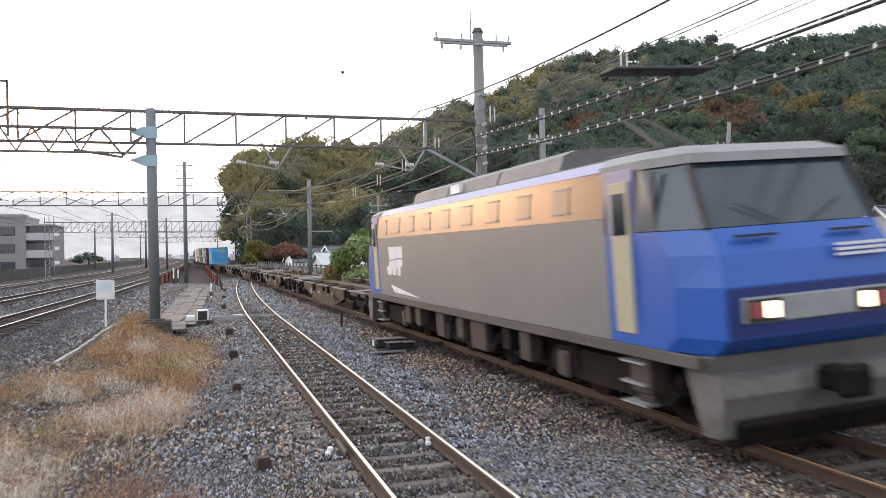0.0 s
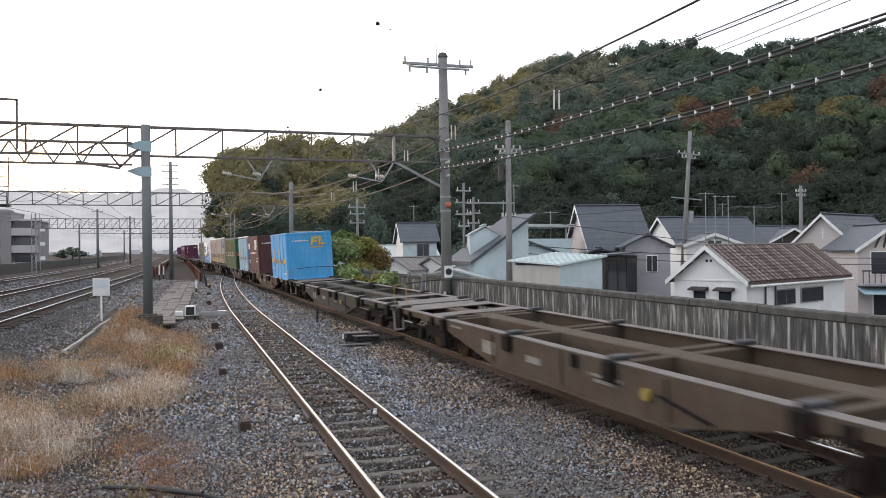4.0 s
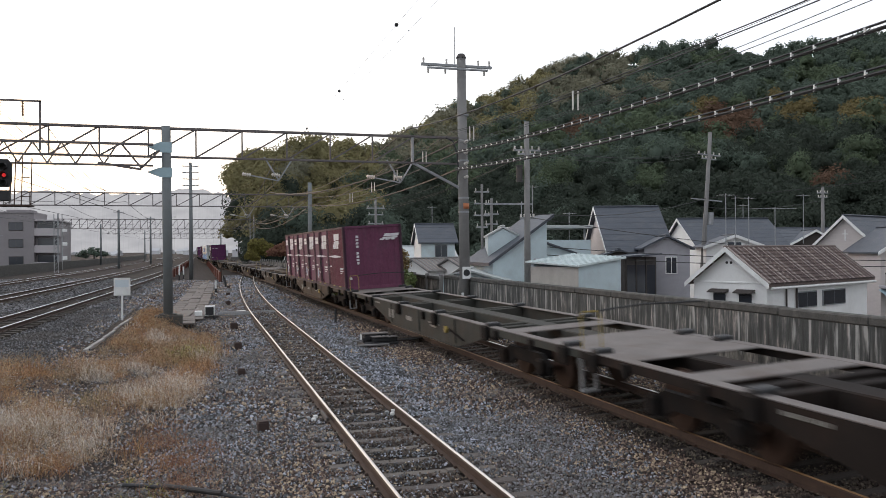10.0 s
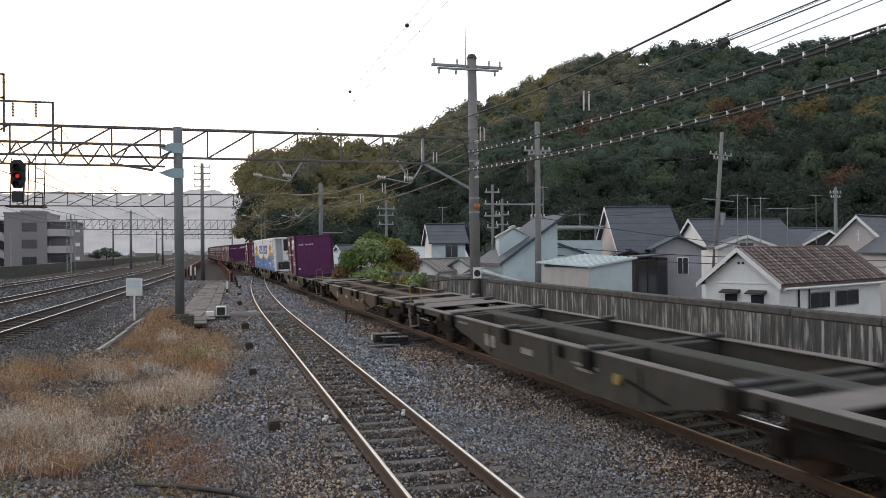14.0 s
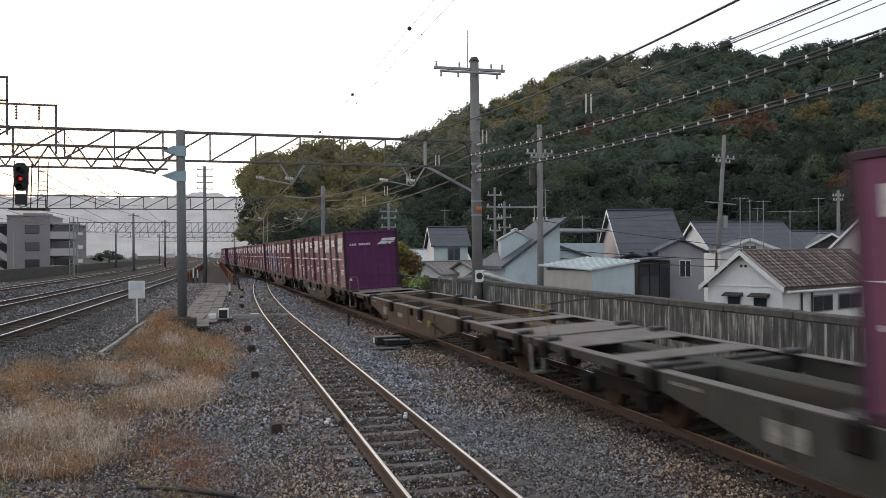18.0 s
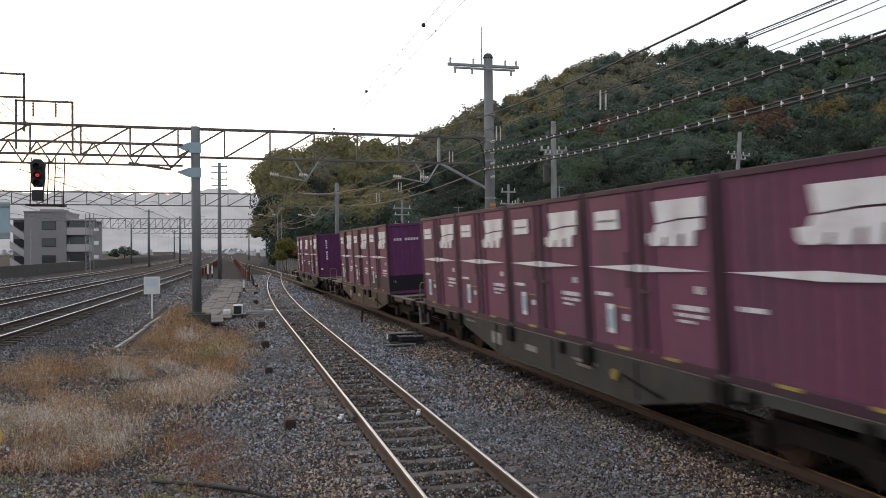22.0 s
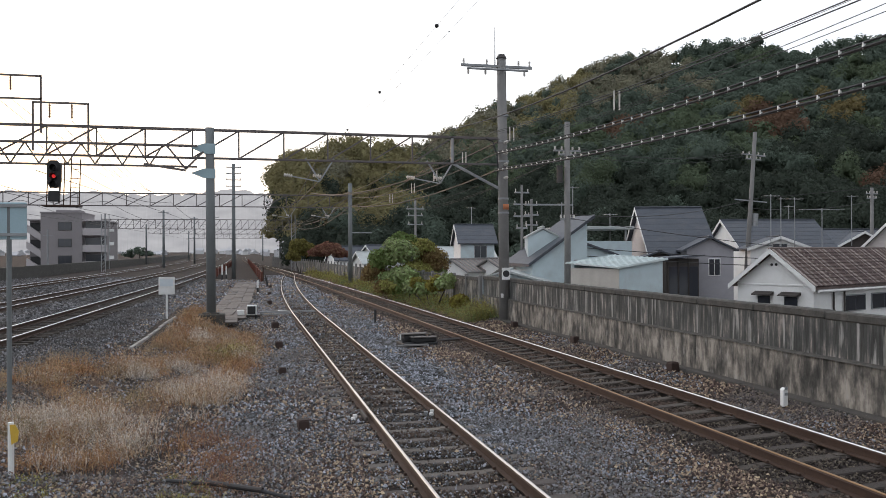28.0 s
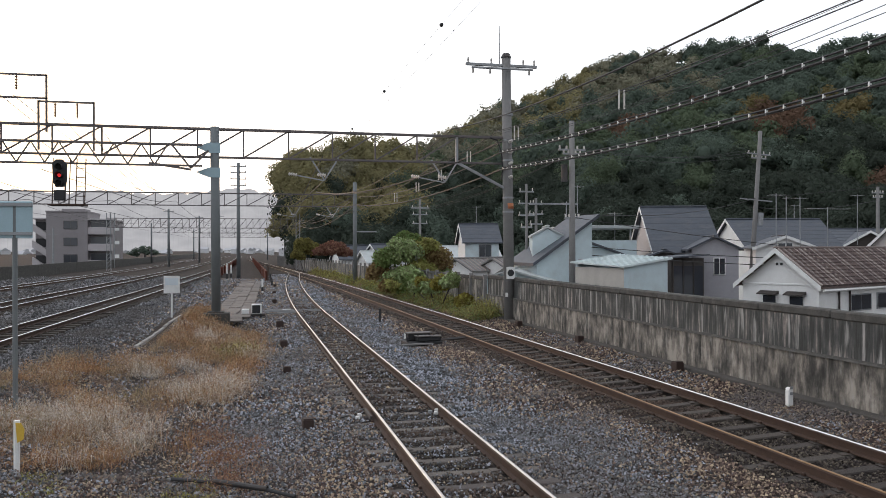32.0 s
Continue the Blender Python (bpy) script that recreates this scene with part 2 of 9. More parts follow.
    def sweep(self, points, r, n=6):
        """A cable through points."""
        pts = [Vector(p) for p in points]
        vs, fs = [], []
        for k, p in enumerate(pts):
            d = (pts[min(k + 1, len(pts) - 1)] - pts[max(k - 1, 0)]).normalized()
            s = d.cross(Vector((0, 0, 1)))
            s = Vector((1, 0, 0)) if s.length < 1e-4 else s.normalized()
            t = s.cross(d)
            vs += [p + r * (math.cos(2 * math.pi * i / n) * s + math.sin(2 * math.pi * i / n) * t) for i in range(n)]
        for k in range(len(pts) - 1):
            fs += [(k * n + i, k * n + (i + 1) % n, (k + 1) * n + (i + 1) % n, (k + 1) * n + i) for i in range(n)]
        return self.add(vs, fs)

    def data(self, name, material, smooth=False):
        me = bpy.data.meshes.new(name)
        me.from_pydata(self.v, [], self.f)
        me.materials.append(material)
        if smooth:
            me.polygons.foreach_set("use_smooth", [True] * len(me.polygons))
        me.update()
        return me


def fix_normals(me):
    bm = bmesh.new()
    bm.from_mesh(me)
    bmesh.ops.recalc_face_normals(bm, faces=bm.faces)
    bm.to_mesh(me)
    bm.free()
    return me


def part(name, mesh, material, parent, label="", smooth=False):
    """One mesh object under a thing or under a part."""
    ob = new(name, fix_normals(mesh.data(name, material, smooth)) if isinstance(mesh, Mesh) else mesh)
    ob.parent = parent
    return tagged(ob, label)


def thing(name, m, label, category, group="", kind=""):
    ob = new(name)
    ob.empty_display_size = 0.3
    ob.matrix_world = m
    return tagged(ob, label, category, group, kind)


def single(name, mesh, material, label, category="", group="", kind="", smooth=False):
    ob = new(name, fix_normals(mesh.data(name, material, smooth)))
    return tagged(ob, label, category, group, kind)


def bulk(name, verts, faces, material, label, category, smooth=False, parent=None):
    """Many small pieces in one mesh, from arrays."""
    me = bpy.data.meshes.new(name)
    k = faces.shape[1]
    me.vertices.add(len(verts))
    me.vertices.foreach_set("co", verts.astype(np.float32).ravel())
    me.loops.add(faces.size)
    me.loops.foreach_set("vertex_index", faces.astype(np.int32).ravel())
    me.polygons.add(len(faces))
    me.polygons.foreach_set("loop_start", np.arange(0, faces.size, k, dtype=np.int32))
    me.polygons.foreach_set("loop_total", np.full(len(faces), k, dtype=np.int32))
    me.materials.append(material)
    me.update(calc_edges=True)
    ob = new(name, me)
    if parent:
        ob.parent = parent
    return tagged(ob, label, category, "", "stuff")


# ---- the plan: y runs along the siding, z = 0 at the sleepers' tops ----
RAIL = 0.15


def main_x(y):
    """The centre line of the train's track."""
    if y < 0:
        return 7.24 - 0.0051 * y
    if y < 140:
        return 7.24 - 0.0051 * y - 2.209e-4 * y * y + 3.03e-7 * y ** 3
    u = min(y - 140, 120)
    return main_x(139.99) - 0.0491 * (u - u * u / 240)


def siding_x(y):
    """The centre line of the siding, which joins the train's track by a turnout."""
    if y < 34:
        return 2.56
    u = (y - 34) / 58
    if y < 92:
        return 2.56 + (main_x(92) - 0.15 - 2.56) * (0.45 * u * u + 0.55 * u ** 1.5)
    return main_x(y) - 0.15 * max(0.0, 1 - (y - 92) / 8)


def left_x(y, k):
    """The centre lines of the main tracks on the left, k = 0, 1, 2."""
    y = min(y, 180)
    return -8.1 + 0.058 * y - 0.00016 * y * y - (0, 4.3, 9.7)[k]


def smooth(a, b, x):
    t = np.clip((x - a) / (b - a), 0, 1)
    return t * t * (3 - 2 * t)


def ground_z(x, y):
    """The height of the ground: a ballast bed, a little higher on the left, dropping behind the wall on the right."""
    lift = 0.2 * (1 - smooth(-5.0, -1.0, x))
    mound = 0.5 * np.exp(-((x + 1.6) / 1.05) ** 2 - ((y - 30.0) / 4.0) ** 2)
    hollow = -0.07 * np.exp(-((x - 4.9) / 0.9) ** 2) * (y < 60) - 0.05 * np.exp(-((x - 0.6) / 0.7) ** 2)
    shoulder = 0.12 * smooth(8.2, 9.4, x)
    drop = -1.9 * smooth(9.9, 13.0, x)
    rough = 0.02 * np.sin(x * 3.1 + y * 0.7) * np.sin(y * 1.3 - x) + 0.012 * np.sin(x * 7.0) * np.sin(y * 5.1)
    return -0.03 + lift + mound + hollow + shoulder + drop + rough


def grid_lines(near, far, fine, n):
    u = np.linspace(0, 1, n)
    return np.concatenate([np.arange(near[0], near[1], fine), near[1] + (far - near[1]) * u ** 3])


gx = np.concatenate([-(grid_lines((5, 12), 1500, 0.4, 26))[::-1], np.arange(-5, 14, 0.2), grid_lines((14, 30), 1500, 1.0, 26)])
gy = np.concatenate([[-300, -120, -60, -30, -15, -8], np.arange(-4, 32, 0.2), np.arange(32, 70, 0.6), grid_lines((70, 120), 2500, 2.5, 40)])
gx, gy = np.unique(gx), np.unique(gy)
XX, YY = np.meshgrid(gx, gy)
ZZ = ground_z(XX, YY)
nx, ny = len(gx), len(gy)
ii = (np.arange(ny - 1)[:, None] * nx + np.arange(nx - 1)[None, :]).ravel()
ground = bulk("ground", np.stack([XX.ravel(), YY.ravel(), ZZ.ravel()], 1), np.stack([ii, ii + 1, ii + nx + 1, ii + nx], 1), GROUND,
              "grey-brown stony railway ground with patches of rust", "ground")
tagged(ground, kind="structure")


# ---- tracks ----
def track(name, centre, y0, y1, step, cant, head, sleeper_pitch, sleeper_to, base, label, half=0.566, sleepers=True, timber=None):
    """Two rails with bright heads on sleepers, along a centre line."""
    t = thing(name, Matrix(), label, "railway track", kind="structure")
    ys = list(np.arange(y0, min(y1, 60), step)) + list(np.arange(max(60, y0), y1 + 0.1, 5.0))
    for side in (-1, 1):
        top = base + RAIL + (cant if side > 0 else 0)
        foot, web, crown = Mesh(), Mesh(), Mesh()
        prof = [(-0.062, -RAIL), (0.062, -RAIL), (0.062, -RAIL + 0.012), (0.009, -RAIL + 0.03), (0.009, -0.04), (0.033, -0.032), (0.033, -0.022), (0.01, -0.006),
                (-0.01, -0.006), (-0.033, -0.022), (-0.033, -0.032), (-0.009, -0.04), (-0.009, -RAIL + 0.03), (-0.062, -RAIL + 0.012)]
        n = len(prof)
        vs, fs, hv, hf = [], [], [], []
        for k, y in enumerate(ys):
            x = centre(y) + side * half
            vs += [(x + p, y, top + q) for p, q in prof]
            hv += [(x + p, y, top + q) for p, q in ((-0.022, -0.007), (-0.012, 0.001), (0.012, 0.001), (0.022, -0.007))]
            if k:
                fs += [((k - 1) * n + i, (k - 1) * n + (i + 1) % n, k * n + (i + 1) % n, k * n + i) for i in range(n)]
                hf += [((k - 1) * 4 + i, (k - 1) * 4 + i + 1, k * 4 + i + 1, k * 4 + i) for i in range(3)]
        rail = part("rail", Mesh().add(vs, fs), RUST, t)
        part("rail_head", Mesh().add(hv, hf), head[(side + 1) // 2], rail, "polished running surface")
    if not sleepers:
        return t
    shape = Mesh().box(-1.05, -0.1, -0.14, 1.05, 0.1, 0.0, 0.015)
    for s in (-1, 1):
        shape.box(s * half - 0.17, -0.07, 0.0, s * half + 0.17, 0.07, 0.014, 0.004)
    me = fix_normals(shape.data("sleeper", timber or SLEEPER))
    spikes = Mesh()
    y = y0 + 0.2
    rnd = random.Random(5)
    while y < sleeper_to:
        if y < -4.5:
            y += sleeper_pitch
            continue
        ob = new("sleeper", me)
        ob.parent = t
        ob.matrix_basis = pose(centre(y) + rnd.uniform(-0.03, 0.03), y, base + cant / 2 + 0.004 + rnd.uniform(-0.012, 0.004), 0, -math.degrees(cant / 1.132), rnd.uniform(-1.2, 1.2))
        if y < 30:
            for s in (-1, 1):
                for o in (-0.085, 0.085):
                    z = base + (cant if s > 0 else 0)
                    spikes.box(centre(y) + s * half + o - 0.018, y - 0.03, z + 0.01, centre(y) + s * half + o + 0.018, y + 0.03, z + 0.045, 0.006)
        y += sleeper_pitch
    if spikes.v:
        part("rail_fastening", spikes, RUST, t)
    return t


CANT = 0.062
track("siding_track", siding_x, -4, 104, 0.8, 0.0, (STEEL, STEEL), 0.62, 92, 0.0, "siding rails with polished heads on weathered wooden sleepers", timber=SLEEPER_PALE)
track("main_track", main_x, -30, 330, 0.8, CANT, (STEEL_DULL, STEEL_SHEEN), 0.62, 100, 0.0, "curved main rails with rusty flanks on dark sleepers in ballast")
for k in range(3):
    f = lambda y, k=k: left_x(y, k)
    track("left_track", f, 5, 330, 1.0, 0.0, (STEEL_COOL, STEEL_COOL), 0.66, 62 if k < 2 else 5, 0.26, "distant main rails on a raised ballast bed")

# ---- retaining wall on the right ----
WALL = bpy.data.materials.new("streaked_concrete")
WALL.use_nodes = True
wn_, wl_ = WALL.node_tree.nodes, WALL.node_tree.links
wb = wn_["Principled BSDF"]
wb.inputs["Roughness"].default_value = 0.92
wtc = wn_.new("ShaderNodeTexCoord")
wmap = wn_.new("ShaderNodeMapping")
wmap.inputs["Scale"].default_value = (1, 1, 0.1)
wob = wn_.new("ShaderNodeObjectInfo")
wcomb = wn_.new("ShaderNodeCombineXYZ")
wmul = wn_.new("ShaderNodeMath")
wmul.operation = "MULTIPLY"
wmul.inputs[1].default_value = 90.0
wl_.new(wob.outputs["Random"], wmul.inputs[0])
wl_.new(wmul.outputs[0], wcomb.inputs["Y"])
wshift = wn_.new("ShaderNodeVectorMath")
wl_.new(wtc.outputs["Object"], wshift.inputs[0])
wl_.new(wcomb.outputs[0], wshift.inputs[1])
wl_.new(wshift.outputs[0], wmap.inputs["Vector"])
streak, blot, grit = wn_.new("ShaderNodeTexNoise"), wn_.new("ShaderNodeTexNoise"), wn_.new("ShaderNodeTexNoise")
for tex, s, d in ((streak, 10.0, 6), (blot, 0.9, 6), (grit, 55, 3)):
    tex.inputs["Scale"].default_value = s
    tex.inputs["Detail"].default_value = d
    tex.inputs["Roughness"].default_value = 0.65
    wl_.new((wmap if tex is streak else wshift).outputs[0], tex.inputs["Vector"])
wadd = wn_.new("ShaderNodeMath")
wadd.operation = "MULTIPLY_ADD"
wl_.new(blot.outputs["Fac"], wadd.inputs[0])
wadd.inputs[1].default_value = 0.5
wl_.new(streak.outputs["Fac"], wadd.inputs[2])
wramp = wn_.new("ShaderNodeValToRGB")
wramp.color_ramp.elements[0].position, wramp.color_ramp.elements[0].color = 0.58, (0.035, 0.034, 0.033, 1)
wramp.color_ramp.elements[1].position, wramp.color_ramp.elements[1].color = 0.95, (0.46, 0.44, 0.41, 1)
for p, c in ((0.73, (0.06, 0.063, 0.06, 1)), (0.80, (0.12, 0.115, 0.108, 1)), (0.865, (0.27, 0.235, 0.215, 1))):
    e = wramp.color_ramp.elements.new(p)
    e.color = c
wl_.new(wadd.outputs[0], wramp.inputs[0])
wmap2 = wn_.new("ShaderNodeMapping")
wmap2.inputs["Scale"].default_value = (1, 1, 0.11)
wl_.new(wshift.outputs[0], wmap2.inputs["Vector"])
drip = wn_.new("ShaderNodeTexNoise")
drip.inputs["Scale"].default_value, drip.inputs["Detail"].default_value = 8.0, 6
wl_.new(wmap2.outputs[0], drip.inputs["Vector"])
drange = wn_.new("ShaderNodeMapRange")
drange.inputs["From Min"].default_value, drange.inputs["From Max"].default_value, drange.inputs["To Max"].default_value = 0.57, 0.64, 0.6
wl_.new(drip.outputs["Fac"], drange.inputs["Value"])
dmix = wn_.new("ShaderNodeMix")
dmix.data_type = "RGBA"
wl_.new(drange.outputs[0], dmix.inputs["Factor"])
wl_.new(wramp.outputs[0], dmix.inputs["A"])
dmix.inputs["B"].default_value = (0.43, 0.42, 0.40, 1)
wl_.new(dmix.outputs["Result"], wb.inputs["Base Color"])
wbump = wn_.new("ShaderNodeBump")
wbump.inputs["Strength"].default_value, wbump.inputs["Distance"].default_value = 0.3, 0.02
wl_.new(grit.outputs["Fac"], wbump.inputs["Height"])
wl_.new(wbump.outputs[0], wb.inputs["Normal"])
WALL_UP = WALL.copy()
for nd in WALL_UP.node_tree.nodes:
    if nd.type == "VALTORGB":
        for e, q in zip(nd.color_ramp.elements, (0.6, 0.75, 0.84, 0.91, 0.98)):
            e.position = q
    if nd.type == "MAP_RANGE":
        nd.inputs["From Min"].default_value, nd.inputs["From Max"].default_value, nd.inputs["To Max"].default_value = 0.57, 0.67, 0.65
for nd in WALL.node_tree.nodes:
    if nd.type == "TEX_NOISE" and nd.inputs["Scale"].default_value == 10.0:
        nd.inputs["Scale"].default_value = 4.5
    if nd.type == "VALTORGB":
        for e, q in zip(nd.color_ramp.elements, (0.6, 0.7, 0.775, 0.86, 0.95)):
            e.position = q
        for e, q in zip(nd.color_ramp.elements, ((0.026, 0.025, 0.023, 1), (0.055, 0.053, 0.048, 1), (0.105, 0.097, 0.086, 1), (0.2, 0.18, 0.157, 1), (0.34, 0.31, 0.27, 1))):
            e.color = q
    if nd.type == "MAPPING" and nd.inputs["Scale"].default_value[2] > 0.08:
        nd.inputs["Scale"].default_value = (0.9, 0.9, 0.32)
    if nd.type == "MATH" and nd.operation == "MULTIPLY_ADD":
        nd.inputs[1].default_value = 0.62
    if nd.type == "MAP_RANGE":
        nd.inputs["From Max"].default_value, nd.inputs["To Max"].default_value = 0.75, 0.45
CONCRETE_DARK = shade("dark_footing", (0.066, 0.061, 0.055), 0.95, scale=2, vary=0.35, bump=0.35, stain=(0.06, 0.055, 0.05))
CAP = shade("dark_coping", (0.066, 0.063, 0.058), 0.95, scale=5, vary=0.5, bump=0.6, stain=(0.19, 0.175, 0.155), edge=(0.52, 0.66))


def wall_x(y):
    return 9.60 - 0.004 * y if y < 32 else main_x(y) + 2.55 - 0.0016 * (y - 32)


wall = thing("wall_east", Matrix(), "streaked two-tier concrete retaining wall with a dark coping", "wall", kind="structure")
L = 2.0
lower = fix_normals(Mesh().box(0, 0.002, -0.35, 0.30, L - 0.002, 0.92, 0.005).data("wall_panel", WALL))
upper = fix_normals(Mesh().box(0.06, 0.002, 0.93, 0.26, L - 0.002, 1.56, 0.005).data("wall_panel", WALL_UP))
ledge = fix_normals(Mesh().prism([(-0.03, 0.90), (0.10, 0.90), (0.10, 0.95), (0.0, 0.935)], 0.003, L - 0.003).data("ledge", CAP))
coping = fix_normals(Mesh().box(0.035, 0.002, 1.56, 0.30, L - 0.002, 1.71, 0.025).data("coping", CAP))
footing = fix_normals(Mesh().box(-0.26, 0.004, -0.2, 0.0, L - 0.004, 0.17, 0.015).data("footing", CONCRETE_DARK))
rnd = random.Random(3)
y = -12.0
while y < 32:
    a = math.degrees(math.atan2(wall_x(y) - wall_x(y + L), L))
    for nm, me in (("footing", footing), ("wall_panel", lower), ("wall_panel", upper), ("ledge", ledge), ("coping", coping)):
        ob = new(nm, me)
        ob.parent = wall
        ob.matrix_basis = pose(wall_x(y) + rnd.uniform(-0.004, 0.004), y, rnd.uniform(-0.006, 0.006), 0, 0, a)
    y += L
# the boarded concrete fence that carries it on
fence = thing("fence_east", Matrix(), "old concrete panel fence with square posts along the line", "fence", kind="structure")
post_me = fix_normals(Mesh().box(-0.07, -0.07, -0.4, 0.07, 0.07, 1.62, 0.015).data("fence_post", CONCRETE))
board_me = fix_normals(Mesh().box(-0.025, 0.0, 0.0, 0.025, 0.379, 1.42, 0.004).data("fence_board", WALL))
rail_me = fix_normals(Mesh().box(-0.06, 0.0, 1.42, 0.06, 1.99, 1.56, 0.012).data("coping", CAP))
y = 32.2
while y < 150:
    ob = new("fence_post", post_me)
    ob.parent = fence
    ob.matrix_basis = pose(wall_x(y), y, 0.1)
    if y < 60:
        ob = new("coping", rail_me)
        ob.parent = fence
        ob.matrix_basis = pose(wall_x(y) + 0.02, y, 0.07, 0, 0, math.degrees(math.atan2(wall_x(y) - wall_x(y + 2), 2)))
    for k in range(5):
        yy = y + 0.1 + k * 0.38
        if y < 100:
            ob = new("fence_board", board_me)
            ob.parent = fence
            ob.matrix_basis = pose(wall_x(yy) + 0.03, yy, rnd.uniform(0.05, 0.07), 0, 0, 1.5)
    if y >= 100:
        ob = new("fence_board", board_me)
        ob.parent = fence
        ob.matrix_basis = pose(wall_x(y), y, 0.05) @ Matrix.Diagonal((1, 5.3, 1, 1))
    y += 2.0

# ---- overhead gantries ----
ORANGE = shade("faded_orange_band", (0.45, 0.16, 0.07), 0.7, scale=5, vary=0.2, bump=0.02)
INSULATOR = shade("glazed_insulator", (0.55, 0.52, 0.48), 0.3, scale=8, vary=0.1, bump=0.0)
BROWN_INS = shade("brown_insulator", (0.20, 0.10, 0.06), 0.35, scale=8, vary=0.1, bump=0.0)


def insulator(m, a, b, r=0.045, discs=4):
    a, b = Vector(a), Vector(b)
    m.tube(a, b, r * 0.45, 6)
    for k in range(discs):
        c = a.lerp(b, (k + 0.5) / discs)
        d = (b - a).normalized() * 0.018
        m.tube(c - d, c + d, r, 8, r * 0.75)


def truss(x0, x1, y, z0, z1, bay, chord=0.09, web=0.055, start=0.0):
    """The chords of a beam and, apart, its posts and diagonals."""
    chords, webs = Mesh(), []
    chords.box(x0, y - chord / 2, z1 - chord, x1, y + chord / 2, z1, 0.01)
    chords.box(x0, y - chord / 2, z0, x1, y + chord / 2, z0 + chord * 0.8, 0.01)
    x = x1 - start
    k = 0
    while x - bay > x0:
        webs.append(((x, y, z0 + 0.04), (x, y, z1 - 0.05)))
        webs.append(((x, y, z1 - 0.05), (x - bay, y, z0 + 0.04)) if k % 2 == 0 or True else ((x, y, z0), (x - bay, y, z1)))
        x -= bay
        k += 1
    return chords, webs


GY = 29.0
gantry = thing("catenary_gantry", Matrix(), "long grey steel lattice gantry over the tracks on two round poles", "gantry")
chords, webs = truss(-22.0, 9.2, GY, 5.88, 6.92, 1.52, start=1.75)
part("chord", chords, GANTRY, gantry)
for a, b in webs:
    part("brace", Mesh().bar(a, b, 0.05), GANTRY, gantry)
low = truss(-22.0, -1.5, GY - 0.35, 5.55, 6.32, 0.62, chord=0.08)
part("lower_chord", low[0], GANTRY, gantry)
x = -2.6
k = 0
while x > -22:
    part("brace", Mesh().bar((x, GY - 0.35, 5.6 if k % 2 else 6.28), (x - 0.42, GY - 0.35, 6.28 if k % 2 else 5.6), 0.045), GANTRY, gantry)
    x -= 0.42
    k += 1
part("pole", Mesh().tube((-1.08, GY, 0.5), (-1.11, GY, 6.95), 0.155, 14, 0.15), POLE_GREY, gantry, "grey painted tubular pole", True)
part("base_plate", Mesh().box(-1.5, GY - 0.35, 0.15, -0.62, GY + 0.35, 0.62, 0.03).box(-1.36, GY - 0.28, 0.62, -0.8, GY + 0.28, 0.66, 0.01), CONCRETE_DARK, gantry, "concrete footing")
# head pieces on the left pole
for z0, z1 in ((6.05, 6.4), (5.22, 5.55)):
    part("bracket_plate", Mesh().prism([(-1.72, z1 - 0.16), (-1.3, z1), (-0.92, z1), (-0.92, z0), (-1.3, z0)], GY - 0.16, GY - 0.13), PALE_BLUE, gantry, "pale blue gusset plate")
part("brace", Mesh().bar((-1.87, GY - 0.35, 5.5), (-2.5, GY - 0.35, 6.3), 0.06), GANTRY, gantry)
part("brace", Mesh().bar((-1.87, GY - 0.35, 5.5), (-1.3, GY - 0.35, 6.1), 0.06), GANTRY, gantry)
part("strut", Mesh().bar((-1.87, GY - 0.35, 5.45), (-3.2, GY - 0.35, 5.65), 0.07), GANTRY, gantry)
# right pole
rp = thing("concrete_catenary_pole", pose(9.36, GY, 0), "tall grey concrete catenary pole with crossarm and orange band", "pole")
part("pole", Mesh().tube((0.05, 0, -0.1), (-0.05, 0, 9.85), 0.205, 16, 0.165), CONCRETE, rp, "tapered concrete pole", True)
part("cap", Mesh().tube((-0.05, 0, 9.85), (-0.05, 0, 10.0), 0.2, 14, 0.12), DARK_STEEL, rp)
part("orange_band", Mesh().tube((0.02, 0, 4.25), (0.02, 0, 4.45), 0.194, 16, 0.193), ORANGE, rp, "faded orange band", True)
for z in (4.1, 4.62, 6.0, 6.75, 7.7):
    part("clamp_band", Mesh().tube((0.01, 0, z), (0.01, 0, z + 0.07), 0.205, 14), GALV, rp)
part("spike", Mesh().tube((-0.3, 0, 9.5), (-0.3, 0, 11.0), 0.022, 6, 0.012), GALV, rp)
arm = part("crossarm", Mesh().box(-1.6, -0.05, 9.5, 1.15, 0.05, 9.6, 0.01).box(-1.45, -0.32, 9.34, 0.9, -0.24, 9.41, 0.01), GALV, rp)
for x in (-1.5, -0.62, 0.62, 1.05):
    m = Mesh()
    insulator(m, (x, 0, 9.6), (x, 0, 9.8))
    part("insulator", m, INSULATOR, arm)
for x in (-1.4, -0.75, 0.75):
    m = Mesh()
    insulator(m, (x, -0.28, 9.34), (x, -0.28, 9.17))
    part("insulator", m, INSULATOR, arm)
part("brace", Mesh().bar((-1.95, 0, 5.93), (-0.1, 0, 5.0), 0.09), GALV, rp)
part("hanger", Mesh().bar((-1.95, 0, 6.9), (-1.95, 0, 5.9), 0.09), GALV, rp)
m = Mesh()
m.sweep([(-0.7, -0.1, 6.85), (-0.45, -0.15, 6.75), (-0.3, -0.2, 6.3), (-0.25, -0.2, 5.7), (-0.3, -0.2, 5.3)], 0.03, 6)
part("cable_loop", m, BLACK, rp)
for z in (5.4, 5.9, 6.3, 6.7):
    m = Mesh()
    insulator(m, (0.0, -0.2, z), (0.02, -0.48, z + 0.02), 0.06, 3)
    part("insulator", m, INSULATOR, rp)
